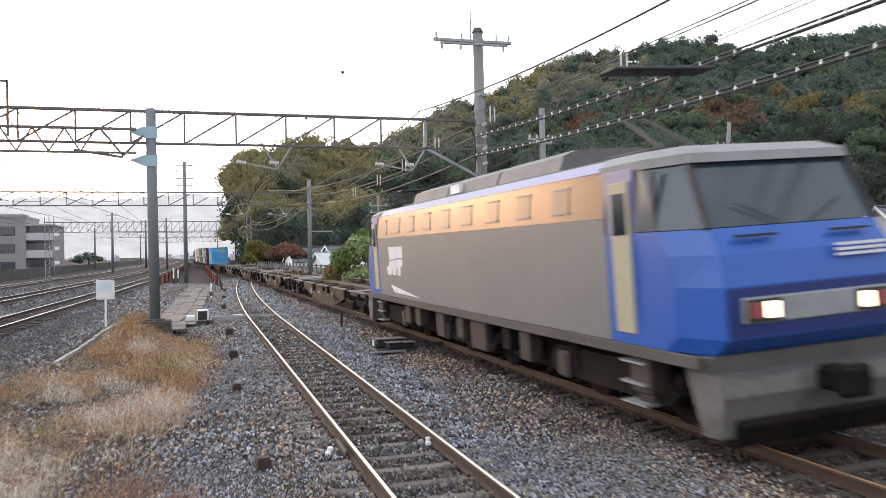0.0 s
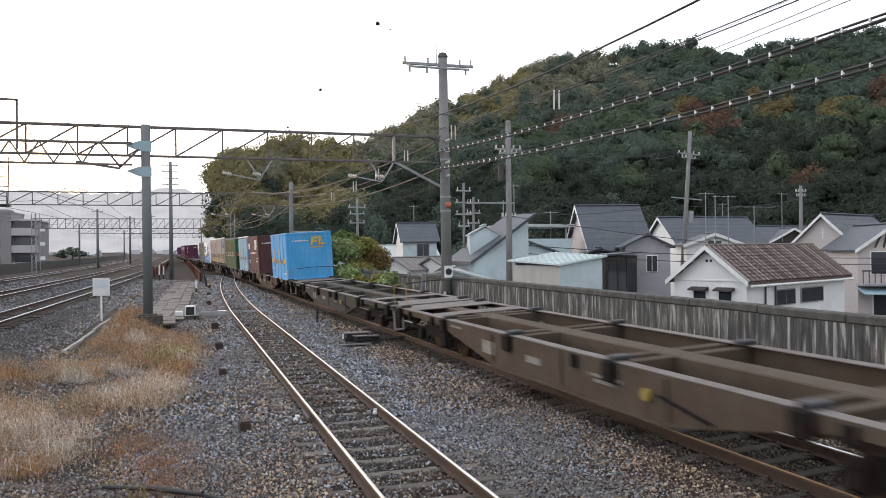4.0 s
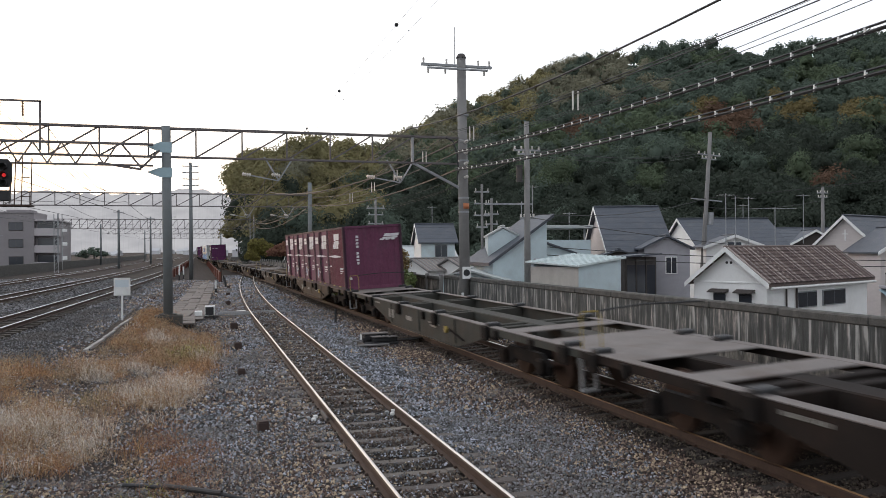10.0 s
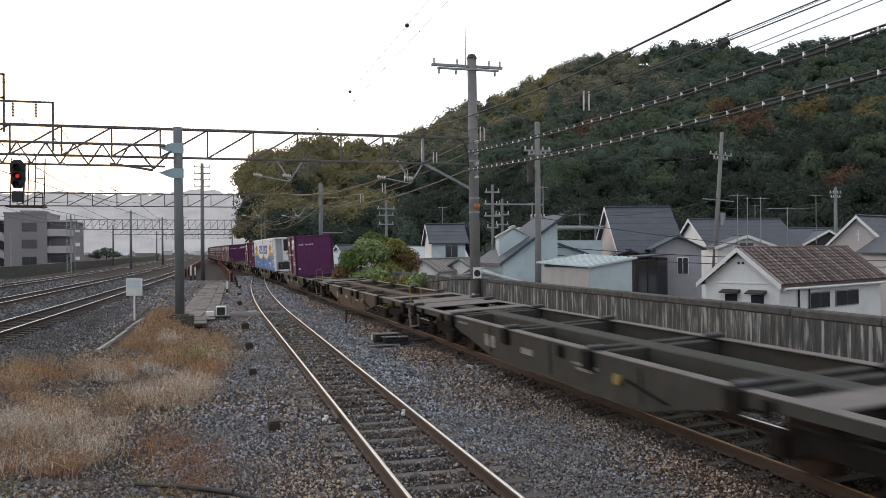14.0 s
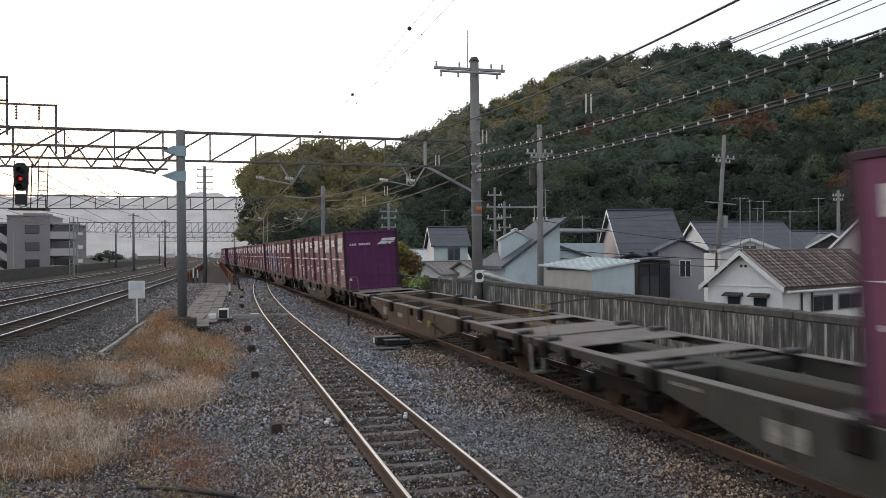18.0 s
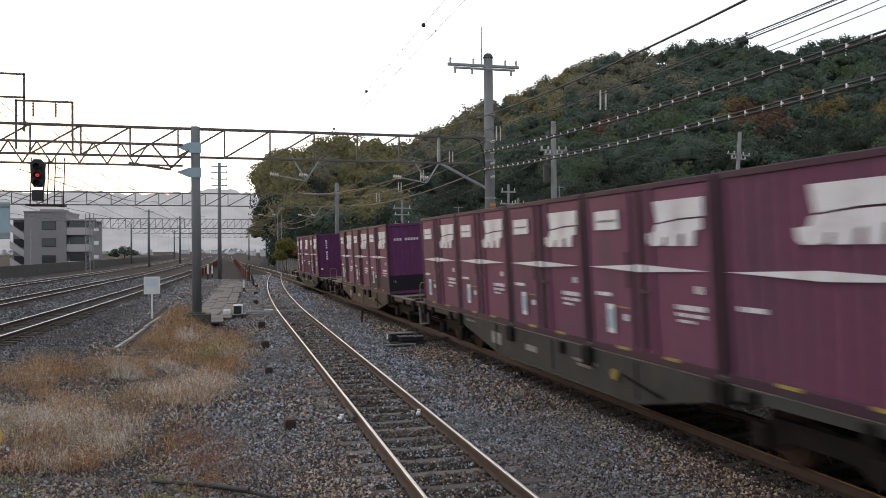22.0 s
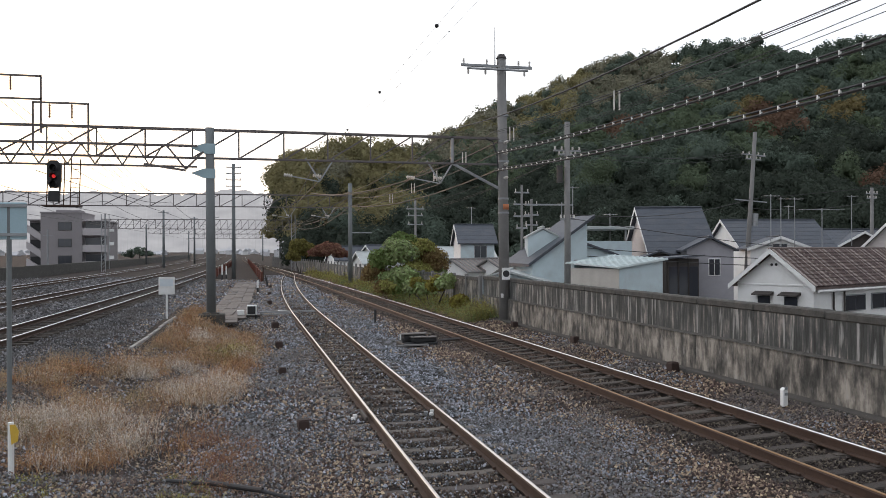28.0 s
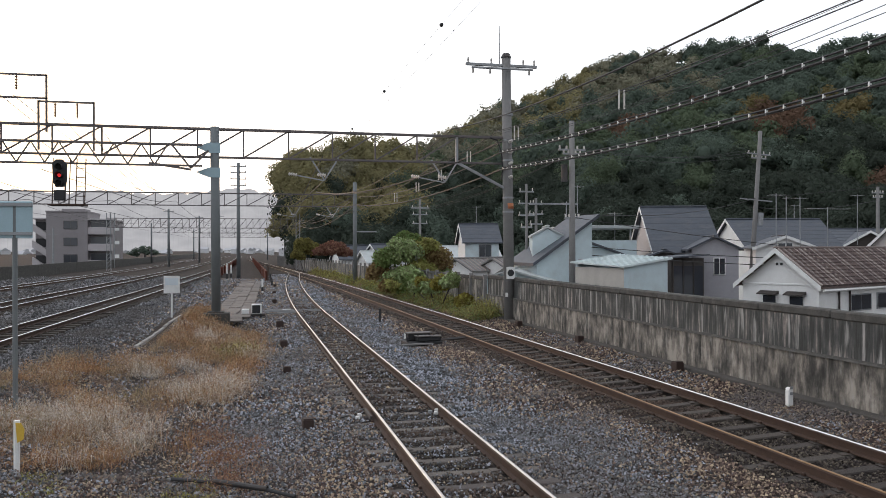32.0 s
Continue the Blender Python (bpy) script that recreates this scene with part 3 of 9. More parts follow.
sign = part("marker_sign", Mesh().box(-0.13, -0.235, 1.66, 0.19, -0.215, 2.1, 0.004), WHITE, rp, "white plate with a black disc")
part("black_disc", Mesh().tube((0.03, -0.237, 1.88), (0.03, -0.241, 1.88), 0.125, 18), BLACK, sign)
part("marker_sign", Mesh().box(-0.17, -0.22, 1.0, -0.07, -0.2, 1.15, 0.003), WHITE, rp)

# masts and frames over the left end of the gantry
for x0, x1, z0, z1, d in ((-9.4, -6.4, 6.92, 8.47, 0.0), (-6.56, -4.9, 6.3, 7.56, -0.35)):
    fr = thing("insulator_frame", pose(0, GY + d, 0), "square steel frame carrying feeder insulators on the gantry", "frame", "insulator frames")
    for x in (x0, x1):
        part("upright", Mesh().bar((x, 0, z0 - 0.3), (x, 0, z1), 0.06), GANTRY, fr)
    part("crossbar", Mesh().bar((x0 - 0.03, 0, z1), (x1 + 0.03, 0, z1), 0.06), GANTRY, fr)
    if z1 > 8:
        part("crossbar", Mesh().bar((x0 - 0.03, 0, 7.72), (x1 + 0.03, 0, 7.72), 0.06), GANTRY, fr)
    for k in (0.3, 0.7):
        m = Mesh()
        xx = x0 + (x1 - x0) * k
        insulator(m, (xx, 0, z1 - 0.04), (xx, 0, z1 - 0.5), 0.05, 5)
        part("insulator", m, BROWN_INS, fr)

# red signal on the gantry
RED = glow("red_lamp", (0.8, 0.03, 0.03), 0.7)
part("signal_bracket", Mesh().bar((-5.72, GY - 0.7, 4.3), (-5.72, GY - 0.35, 5.6), 0.05), GANTRY, gantry)
sg = thing("railway_signal", pose(-5.85, GY - 0.75, 0), "black railway signal showing red, hung in a ladder cage", "signal")
o = [(-0.2, 4.95), (-0.12, 4.78), (0.12, 4.78), (0.22, 4.98), (0.22, 5.5), (0.1, 5.66), (-0.12, 5.66), (-0.22, 5.5)]
part("backboard", Mesh().prism(o, -0.03, 0.03), BLACK, sg, "black rounded backboard")
for z in (5.42, 5.15, 4.9):
    lamp = part("lamp_hood", Mesh().tube((0, -0.03, z), (0, -0.26, z), 0.1, 12, 0.1, caps=False), BLACK, sg)
    if z == 5.15:
        part("lens", Mesh().tube((0, -0.05, z), (0, -0.09, z), 0.055, 12), RED, lamp, "glowing red lens")
part("junction_box", Mesh().box(-0.16, -0.12, 4.35, 0.16, 0.12, 4.68, 0.02), BLACK, sg)
cage = Mesh()
for x in (-0.25, 0.25, 0.45, 0.72):
    cage.bar((x, 0.1, 4.2), (x, 0.36, 5.75), 0.03)
for z in (4.2, 4.5, 4.8, 5.1, 5.4):
    cage.bar((0.45, 0.1, z), (0.72, 0.1, z), 0.025)
cage.box(-0.3, -0.35, 4.18, 0.78, 0.35, 4.22)
part("ladder_cage", cage, RUST, sg, "rusty ladder and platform")


def far_gantry(y, x0, x1, zb, zt, bay, xl, xr, zig=False):
    g = thing("catenary_gantry", Matrix(), "distant thin grey lattice gantry across the tracks", "gantry", "far gantries")
    ch, wb2 = truss(x0, x1, y, zb, zt, bay, chord=0.09)
    part("chord", ch, GANTRY, g)
    for a, b in wb2:
        part("brace", Mesh().bar(a, b, 0.055), GANTRY, g)
    for x in (xl, xr):
        if x is None:
            continue
        if zig:
            for s in (-0.25, 0.25):
                part("leg", Mesh().bar((x + s, y, 0), (x + s, y, zt + 0.6), 0.09), GALV, g)
            lace = Mesh()
            for k in range(int(zt / 0.5)):
                lace.bar((x - 0.25, y, k * 0.5), (x + 0.25, y, k * 0.5 + 0.5), 0.05)
            tagged(part("lacing", lace, GALV, g), kind="stuff")
        else:
            part("pole", Mesh().tube((x, y, -0.1), (x, y, zt + 0.9), 0.17, 10, 0.15), POLE_GREY, g, "", True)
    return g


g62 = far_gantry(62, -30, 7.9, 5.95, 6.93, 1.6, None, 7.86)
part("crossarm", Mesh().bar((7.9, 61.95, 4.1), (9.5, 61.95, 4.1), 0.09), GALV, g62)
far_gantry(112, -17.7, 6.9, 5.6, 6.9, 0.9, -17.4, 6.5, True)
far_gantry(165, -18.2, 7.0, 6.0, 7.0, 1.6, -18, 7.0)
far_gantry(225, -14.2, 6.0, 6.0, 7.2, 1.6, -14, 5.0)
for x, y, h in ((-0.95, 83, 11.3), (-11.9, 132, 9.0), (-9.5, 170, 9.5), (-5.0, 150, 9.0)):
    pl = thing("line_pole", pose(x, y, 0), "slim grey line pole with short crossarms", "pole", "line poles")
    part("pole", Mesh().tube((0, 0, -0.1), (0, 0, h), 0.2, 10, 0.15), POLE_GREY, pl, "", True)
    for k in range(4 if y == 83 else 1):
        z = h - 0.35 - k * 0.62
        a = part("crossarm", Mesh().bar((-0.75, 0, z), (0.75, 0, z), 0.09), GALV, pl)
        for s in (-0.7, 0.7):
            mm = Mesh()
            insulator(mm, (s, 0, z), (s, 0, z + 0.2), 0.06, 2)
            part("insulator", mm, INSULATOR, a)


# ---- the wooded hill behind the houses, and the far hills with painted haze ----
RIDGE = ((-1.5, 0.045), (-0.2, 0.066), (0.7, 0.074), (1.9, 0.097), (3.4, 0.118), (6.5, 0.131), (9.4, 0.123), (11.8, 0.122), (14.3, 0.146), (18.3, 0.177),
         (22.2, 0.204), (23.7, 0.222), (26.0, 0.231), (27.9, 0.229), (31.5, 0.238), (35.1, 0.232), (38.4, 0.221), (45.7, 0.231), (60, 0.2), (85, 0.1))
R_AZ, R_EL = np.array([a for a, _ in RIDGE]), np.array([e for _, e in RIDGE])


def ridge_distance(az):
    return np.interp(az, [-2, 6, 12, 20, 45, 90], [150, 165, 210, 270, 300, 320])


def foot_distance(az):
    return np.interp(az, [-2, 3, 8, 14, 25, 45, 90], [128, 120, 112, 105, 98, 95, 95])


def hill_z(az, r):
    """The hill's height at a bearing in degrees and a distance."""
    rr, rf = ridge_distance(az), foot_distance(az)
    top = 2.764 + rr * np.interp(az, R_AZ, R_EL) - 5.2
    u = np.clip((r - rf) / (rr - rf), 0, 1)
    back = np.clip((r - rr) / 200, 0, 1)
    return -1.9 + (top + 1.9) * (0.25 * u + 0.75 * u ** 1.25) * (1 - 0.8 * back)


HILLSOIL = shade("forest_floor", (0.035, 0.04, 0.02), 0.95, scale=0.3, vary=0.4, bump=0.3)
hv, hf = [], []
azs = np.linspace(3.4, 85, 80)
for i, a in enumerate(azs):
    rf, rr = foot_distance(a), ridge_distance(a)
    for j in range(16):
        r = rf + (rr - rf) * j / 11.0
        hv.append((r * math.sin(radians(a)), r * math.cos(radians(a)), float(hill_z(a, r)) - 0.3))
        if i and j:
            k = i * 16 + j
            hf.append((k - 17, k - 16, k, k - 1))
hill = bulk("hill", np.array(hv), np.array(hf), HILLSOIL, "dark wooded hillside behind the houses", "hill")
tagged(hill, kind="structure")


def leaf_mat(name, c, var):
    """Leaves that let some light through."""
    m = shade(name, c, 0.8, scale=0.13, vary=0.3, bump=0.0, island=var, fine=2.6, spec=0.1)
    n, l = m.node_tree.nodes, m.node_tree.links
    body = n["Principled BSDF"]
    thin, both = n.new("ShaderNodeBsdfTranslucent"), n.new("ShaderNodeMixShader")
    l.new(body.inputs["Base Color"].links[0].from_socket, thin.inputs["Color"])
    both.inputs[0].default_value = 0.4
    l.new(body.outputs[0], both.inputs[1])
    l.new(thin.outputs[0], both.inputs[2])
    l.new(both.outputs[0], n["Material Output"].inputs["Surface"])
    return m


# Cedar colour is darkened for shade, ridge colour greyed for haze.
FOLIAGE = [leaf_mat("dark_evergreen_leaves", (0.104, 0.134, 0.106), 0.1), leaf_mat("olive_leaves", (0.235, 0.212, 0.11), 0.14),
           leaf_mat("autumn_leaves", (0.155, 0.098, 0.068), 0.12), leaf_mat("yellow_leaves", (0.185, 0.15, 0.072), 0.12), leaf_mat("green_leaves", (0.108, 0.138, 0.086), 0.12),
           leaf_mat("shaded_cedar_needles", (0.054, 0.067, 0.052), 0.1), leaf_mat("hazy_ridge_leaves", (0.215, 0.208, 0.15), 0.12)]
rs = np.random.RandomState(11)
ico = bmesh.new()
bmesh.ops.create_icosphere(ico, subdivisions=1, radius=1.0)
ico.verts.ensure_lookup_table()
ICO_V = np.array([v.co[:] for v in ico.verts])
ICO_F = np.array([[v.index for v in f.verts] for f in ico.faces])
ico.free()


def crowns(centres, radii, heights, lobes, leaves, size, loose=(0.8, 1.12), ruffle=0.33):
    """Lumpy crowns: several uneven lobes a tree, with small leaf clumps standing off their skins."""
    n = len(centres)
    c = np.repeat(centres, lobes, 0)
    rad = np.repeat(radii, lobes)
    hh = np.repeat(heights, lobes)
    m = n * lobes
    d = rs.normal(size=(m, 3))
    d /= np.linalg.norm(d, axis=1)[:, None]
    d[:, 2] = np.abs(d[:, 2]) * 0.9 - 0.15
    off = 0.62 * (0.5 + 0.7 * rs.rand(m))
    off[::lobes] = 0.1
    lr = rs.uniform(0.3, 0.52, m)
    lc = c + d * np.stack([rad * off, rad * off, hh * off], 1)
    ax = np.stack([rad * lr, rad * lr, hh * lr], 1)
    ph = rs.uniform(0, 6.28, (m, 1))
    v0 = ICO_V[None]
    bump = 0.5 + 0.12 * rs.normal(size=(m, len(ICO_V)))
    lv = lc[:, None] + v0 * bump[..., None] * ax[:, None]
    lf = np.arange(m)[:, None, None] * len(ICO_V) + ICO_F[None]
    k = rs.randint(0, m, n * leaves)
    q = rs.normal(size=(len(k), 3))
    q /= np.linalg.norm(q, axis=1)[:, None]
    q[:, 2] = np.where(q[:, 2] < -0.3, -q[:, 2], q[:, 2])
    p = lc[k] + q * ax[k] * rs.uniform(*loose, len(k))[:, None]
    nrm = q + ruffle * rs.normal(size=(len(k), 3))
    nrm /= np.linalg.norm(nrm, axis=1)[:, None]
    t = np.cross(nrm, rs.normal(size=(len(k), 3)))
    t /= np.linalg.norm(t, axis=1)[:, None]
    b = np.cross(nrm, t)
    s = (size * (0.5 + rs.rand(len(k))))[:, None]
    qv = np.stack([p + s * t, p + 0.85 * s * b - 0.4 * s * t, p - 0.9 * s * b - 0.5 * s * t], 1).reshape(-1, 3)
    qf = np.arange(len(k))[:, None] * 3 + m * len(ICO_V) + np.array([[0, 1, 2]])
    return np.concatenate([lv.reshape(-1, 3), qv]), np.concatenate([lf.reshape(-1, 3), qf])


n_tree = 1500
# an even scatter over the slope
seq = np.arange(1, n_tree + 1)
tu = ((0.5 + 0.5698402910 * seq) % 1.0) ** 0.8
taz = 2.4 + 49.6 * ((0.5 + 0.7548776662 * seq) % 1.0)
taz = np.where((tu < 0.3) & (taz < 3.5), taz + 1.3, taz)
tr = foot_distance(taz) + (ridge_distance(taz) - foot_distance(taz)) * tu
tx, ty = tr * np.sin(np.radians(taz)), tr * np.cos(np.radians(taz))
tz = hill_z(taz, tr)
trad = rs.uniform(2.3, 4.9, n_tree) * np.where(tr < 150, 0.9, 1.0)
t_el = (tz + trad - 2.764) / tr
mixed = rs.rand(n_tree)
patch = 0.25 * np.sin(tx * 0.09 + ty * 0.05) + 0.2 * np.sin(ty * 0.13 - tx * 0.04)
# Darker kinds low, paler ones high: shade and haze painted by height.
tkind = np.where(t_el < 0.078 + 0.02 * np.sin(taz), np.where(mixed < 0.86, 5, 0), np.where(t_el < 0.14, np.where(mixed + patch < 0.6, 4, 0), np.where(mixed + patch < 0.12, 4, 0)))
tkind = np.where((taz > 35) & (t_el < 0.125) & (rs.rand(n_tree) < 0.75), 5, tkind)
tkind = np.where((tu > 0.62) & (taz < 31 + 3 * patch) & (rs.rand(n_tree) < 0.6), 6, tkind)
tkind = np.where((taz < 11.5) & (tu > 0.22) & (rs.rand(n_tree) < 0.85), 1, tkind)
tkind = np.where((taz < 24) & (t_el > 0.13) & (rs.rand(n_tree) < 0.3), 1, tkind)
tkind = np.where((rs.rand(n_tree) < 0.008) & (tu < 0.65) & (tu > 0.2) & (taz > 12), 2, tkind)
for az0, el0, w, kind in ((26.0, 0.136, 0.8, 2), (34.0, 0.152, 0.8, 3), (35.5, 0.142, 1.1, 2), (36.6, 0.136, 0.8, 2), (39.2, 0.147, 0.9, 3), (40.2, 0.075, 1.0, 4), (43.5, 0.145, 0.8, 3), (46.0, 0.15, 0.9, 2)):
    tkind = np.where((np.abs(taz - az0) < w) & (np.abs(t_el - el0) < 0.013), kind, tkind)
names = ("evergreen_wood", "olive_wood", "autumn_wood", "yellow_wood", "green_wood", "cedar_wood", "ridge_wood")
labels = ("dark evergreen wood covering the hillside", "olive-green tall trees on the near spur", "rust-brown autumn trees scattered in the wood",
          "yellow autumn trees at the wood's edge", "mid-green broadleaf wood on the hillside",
          "cedar wood along the hill's foot, darkened by painted shade", "grey-green thinning trees on the hill's ridge, paled by painted haze")
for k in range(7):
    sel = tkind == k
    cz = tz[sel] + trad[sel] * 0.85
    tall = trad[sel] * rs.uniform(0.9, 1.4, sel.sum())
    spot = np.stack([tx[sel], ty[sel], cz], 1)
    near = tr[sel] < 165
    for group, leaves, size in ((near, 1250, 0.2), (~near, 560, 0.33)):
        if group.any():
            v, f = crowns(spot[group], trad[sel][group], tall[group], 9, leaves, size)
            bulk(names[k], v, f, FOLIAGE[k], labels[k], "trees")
trunks = Mesh()
for i in range(0, n_tree, 3):
    if tu[i] < 0.3:
        trunks.tube((tx[i], ty[i], tz[i] - 0.5), (tx[i], ty[i], tz[i] + trad[i] * 1.3), 0.2, 5, 0.1, caps=False)
single("wood_trunks", trunks, shade("bark", (0.06, 0.05, 0.04), 0.9, scale=3, bump=0.3), "dark trunks at the foot of the wood", "trees", kind="stuff")

# No misty air lies between: the haze is a glow in the hills' material.
HAZE = bpy.data.materials.new("glowing_haze_backdrop")
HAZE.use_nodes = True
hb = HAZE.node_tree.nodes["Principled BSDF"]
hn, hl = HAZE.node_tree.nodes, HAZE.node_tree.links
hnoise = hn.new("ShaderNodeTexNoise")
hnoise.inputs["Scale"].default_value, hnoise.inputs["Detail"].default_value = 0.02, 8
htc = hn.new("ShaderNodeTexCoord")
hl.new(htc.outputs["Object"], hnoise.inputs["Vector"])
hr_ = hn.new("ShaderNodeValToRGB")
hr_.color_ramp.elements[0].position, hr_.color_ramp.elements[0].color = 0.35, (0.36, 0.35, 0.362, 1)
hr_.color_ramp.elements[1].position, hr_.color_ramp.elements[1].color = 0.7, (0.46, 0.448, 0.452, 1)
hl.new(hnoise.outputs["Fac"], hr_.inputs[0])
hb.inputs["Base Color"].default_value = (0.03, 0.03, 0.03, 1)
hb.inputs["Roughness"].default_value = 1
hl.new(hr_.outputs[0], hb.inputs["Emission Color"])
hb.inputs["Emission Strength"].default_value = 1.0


def far_hill(name, dist, base_el, bumps, seed, a0=-42, a1=8):
    vs, fs = [], []
    azl = np.linspace(a0, a1, 160)
    for i, a in enumerate(azl):
        e = base_el + sum(h * math.exp(-((a - c) / w) ** 2) for c, w, h in bumps) + 0.0012 * math.sin(a * 5.3 + seed) + 0.0008 * math.sin(a * 13.1 + seed) + 0.0005 * math.sin(a * 31 + seed)
        x, y = dist * math.sin(radians(a)), dist * math.cos(radians(a))
        vs += [(x * 0.8, y * 0.8, -5), (x, y, 2.764 + dist * e), (x * 1.3, y * 1.3, -5)]
        if i:
            k = 3 * i
            fs += [(k - 3, k, k + 1, k - 2), (k - 2, k + 1, k + 2, k - 1)]
    ob = single(name, Mesh().add(vs, fs), HAZE, "pale hills on the horizon, their haze painted as a glow", "hills", kind="structure")
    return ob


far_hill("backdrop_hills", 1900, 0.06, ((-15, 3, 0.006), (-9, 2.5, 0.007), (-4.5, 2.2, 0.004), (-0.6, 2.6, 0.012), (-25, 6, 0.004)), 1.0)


# ---- the houses behind the wall ----
PLASTER = shade("white_plaster", (0.78, 0.775, 0.765), 0.85, scale=1.2, vary=0.08, bump=0.08, stain=(0.5, 0.47, 0.43), stain_amount=0.3)
PINKISH = shade("pinkish_siding", (0.52, 0.47, 0.455), 0.8, scale=1.5, vary=0.1, bump=0.08, stretch=(1, 1, 6))
PALEWALL = shade("pale_blue_sheeting", (0.52, 0.61, 0.64), 0.7, scale=1.4, vary=0.12, bump=0.05, stain=(0.33, 0.33, 0.32), stain_amount=0.35)
BEIGEBOARD = shade("beige_boards", (0.5, 0.47, 0.43), 0.8, scale=1.5, vary=0.15, bump=0.05, stain=(0.33, 0.3, 0.27))
TILEGREY = shade("grey_roof_tile", (0.17, 0.165, 0.16), 0.65, scale=3, vary=0.3, bump=0.1, stain=(0.28, 0.26, 0.25))
GREYWALL = shade("grey_mortar", (0.35, 0.34, 0.365), 0.85, scale=1.4, vary=0.12, bump=0.08, stain=(0.22, 0.21, 0.21))
SLATE = shade("dark_slate_roof", (0.058, 0.067, 0.085), 0.6, scale=1.5, vary=0.25, bump=0.2, stretch=(1, 1, 5), stain=(0.13, 0.12, 0.12))
ROOFTILE = shade("weathered_roof_tile", (0.105, 0.07, 0.063), 0.6, scale=3, vary=0.25, bump=0.1, random_tint=0.3, stain=(0.2, 0.175, 0.165), stain_amount=0.4)
ROOFROLL = shade("pale_worn_cover_tile", (0.27, 0.225, 0.205), 0.6, scale=5, vary=0.35, bump=0.1, random_tint=0.25)
SHEETROOF = shade("pale_corrugated_roof", (0.42, 0.45, 0.45), 0.55, scale=1.5, vary=0.15, bump=0.1, stain=(0.28, 0.22, 0.18))
PALESHEET = shade("pale_teal_sheet_roof", (0.55, 0.62, 0.62), 0.55, scale=1.5, vary=0.2, bump=0.1, stain=(0.3, 0.27, 0.24))
TIMBER = shade("dark_timber", (0.05, 0.042, 0.038), 0.8, scale=4, vary=0.3, bump=0.15)
GROUND_TOWN = -1.95


def house(label, x, y, az, length, width, eave, ridge, wall_mat, roof_mat, over=0.3, barge=WHITE, windows=(), group="houses", courses=0, name="house", ribs=0):
    """A gabled house: the middle of its near gable at x, y, its ridge running at az degrees from the y axis."""
    h = thing(name, pose(x, y, 0, 0, 0, -az), label, "house", group)
    w = width / 2
    out = [(-w, GROUND_TOWN), (w, GROUND_TOWN), (w, eave), (0, ridge - 0.05), (-w, eave)]
    part("wall", Mesh().prism(out, 0.0, length), wall_mat, h)
    rise = ridge - eave
    k = over / math.hypot(w, rise)
    for s in (-1, 1):
        lo, hi = (s * (w + w * k), eave - rise * k), (0.0, ridge)
        roof = part("roof_slope", Mesh().prism([lo, hi, (hi[0], hi[1] + 0.1), (lo[0], lo[1] + 0.1)], -over, length + over), roof_mat, h)
        if barge:
            part("barge_board", Mesh().prism([(lo[0], lo[1] - 0.1), (hi[0], hi[1] - 0.1), (hi[0], hi[1] + 0.11), (lo[0], lo[1] + 0.11)], -over - 0.04, -over - 0.005), barge, h)
        for c in range(ribs):
            yy = -over + 0.15 + c * (length + 2 * over - 0.3) / max(1, ribs - 1)
            part("roof_rib", Mesh().tube((lo[0], yy, lo[1] + 0.11), (hi[0], yy, hi[1] + 0.11), 0.05, 6), ROOFROLL, roof)
        for c in range(courses):
            u = (c + 1) / (courses + 1)
            a = (lo[0] + (hi[0] - lo[0]) * u, lo[1] + (hi[1] - lo[1]) * u + 0.1)
            part("roof_course", Mesh().box(a[0] - 0.012, -over, a[1] - 0.005, a[0] + 0.012, length + over, a[1] + 0.005), roof_mat, roof)
    part("ridge_cap", Mesh().box(-0.11, -over, ridge + 0.06, 0.11, length + over, ridge + 0.17, 0.04), roof_mat, h)
    for face, u, z, ww, hh in windows:
        win = {"gable": lambda d: (u, -d, z), "right": lambda d: (w + d, u, z), "left": lambda d: (-w - d, u, z)}[face]
        cx, cy, cz = win(0.02)
        if face == "gable":
            f = part("window", Mesh().box(cx - ww / 2 - 0.05, -0.05, cz - 0.05, cx + ww / 2 + 0.05, 0.01, cz + hh + 0.05, 0.01), WHITE, h)
            part("pane", Mesh().box(cx - ww / 2, -0.06, cz, cx - 0.02, -0.045, cz + hh), GLASS, f)
            part("pane", Mesh().box(cx + 0.02, -0.06, cz, cx + ww / 2, -0.045, cz + hh), GLASS, f)
        else:
            s = 1 if face == "right" else -1
            f = part("window", Mesh().box(s * (w - 0.01), cy - ww / 2 - 0.05, cz - 0.05, s * (w + 0.05), cy + ww / 2 + 0.05, cz + hh + 0.05, 0.01), GALV, h)
            part("pane", Mesh().box(s * (w + 0.045), cy - ww / 2, cz, s * (w + 0.06), cy - 0.02, cz + hh), GLASS, f)
            part("pane", Mesh().box(s * (w + 0.045), cy + 0.02, cz, s * (w + 0.06), cy + ww / 2, cz + hh), GLASS, f)
    return h


GLASS = shade("window_glass", (0.03, 0.035, 0.045), 0.08, scale=2, vary=0.05, bump=0.0, spec=0.8)
hw = house("white plastered house with a weathered pantile roof", 21.54, 30.0, 66, 9.6, 3.4, 1.33, 2.66, PLASTER, ROOFTILE, over=0.32,
           windows=(("right", 3.4, 0.15, 1.7, 0.62), ("right", 6.0, 0.15, 2.2, 0.62)))
# tiles on the slope towards the line, the two vent holes, eave boards and little window hoods
tile = Mesh()
tv = []
for yy in (0.0, 0.26):
    for u, z in ((0.0, 0.05), (0.07, 0.0), (0.16, 0.005), (0.23, 0.085), (0.3, 0.05)):
        tv.append((u, yy, z + (0.02 if yy == 0.0 else 0.0)))
tile.add(tv, [(i, i + 1, i + 6, i + 5) for i in range(4)] + [(0, 1, 2, 3), (0, 3, 4)])
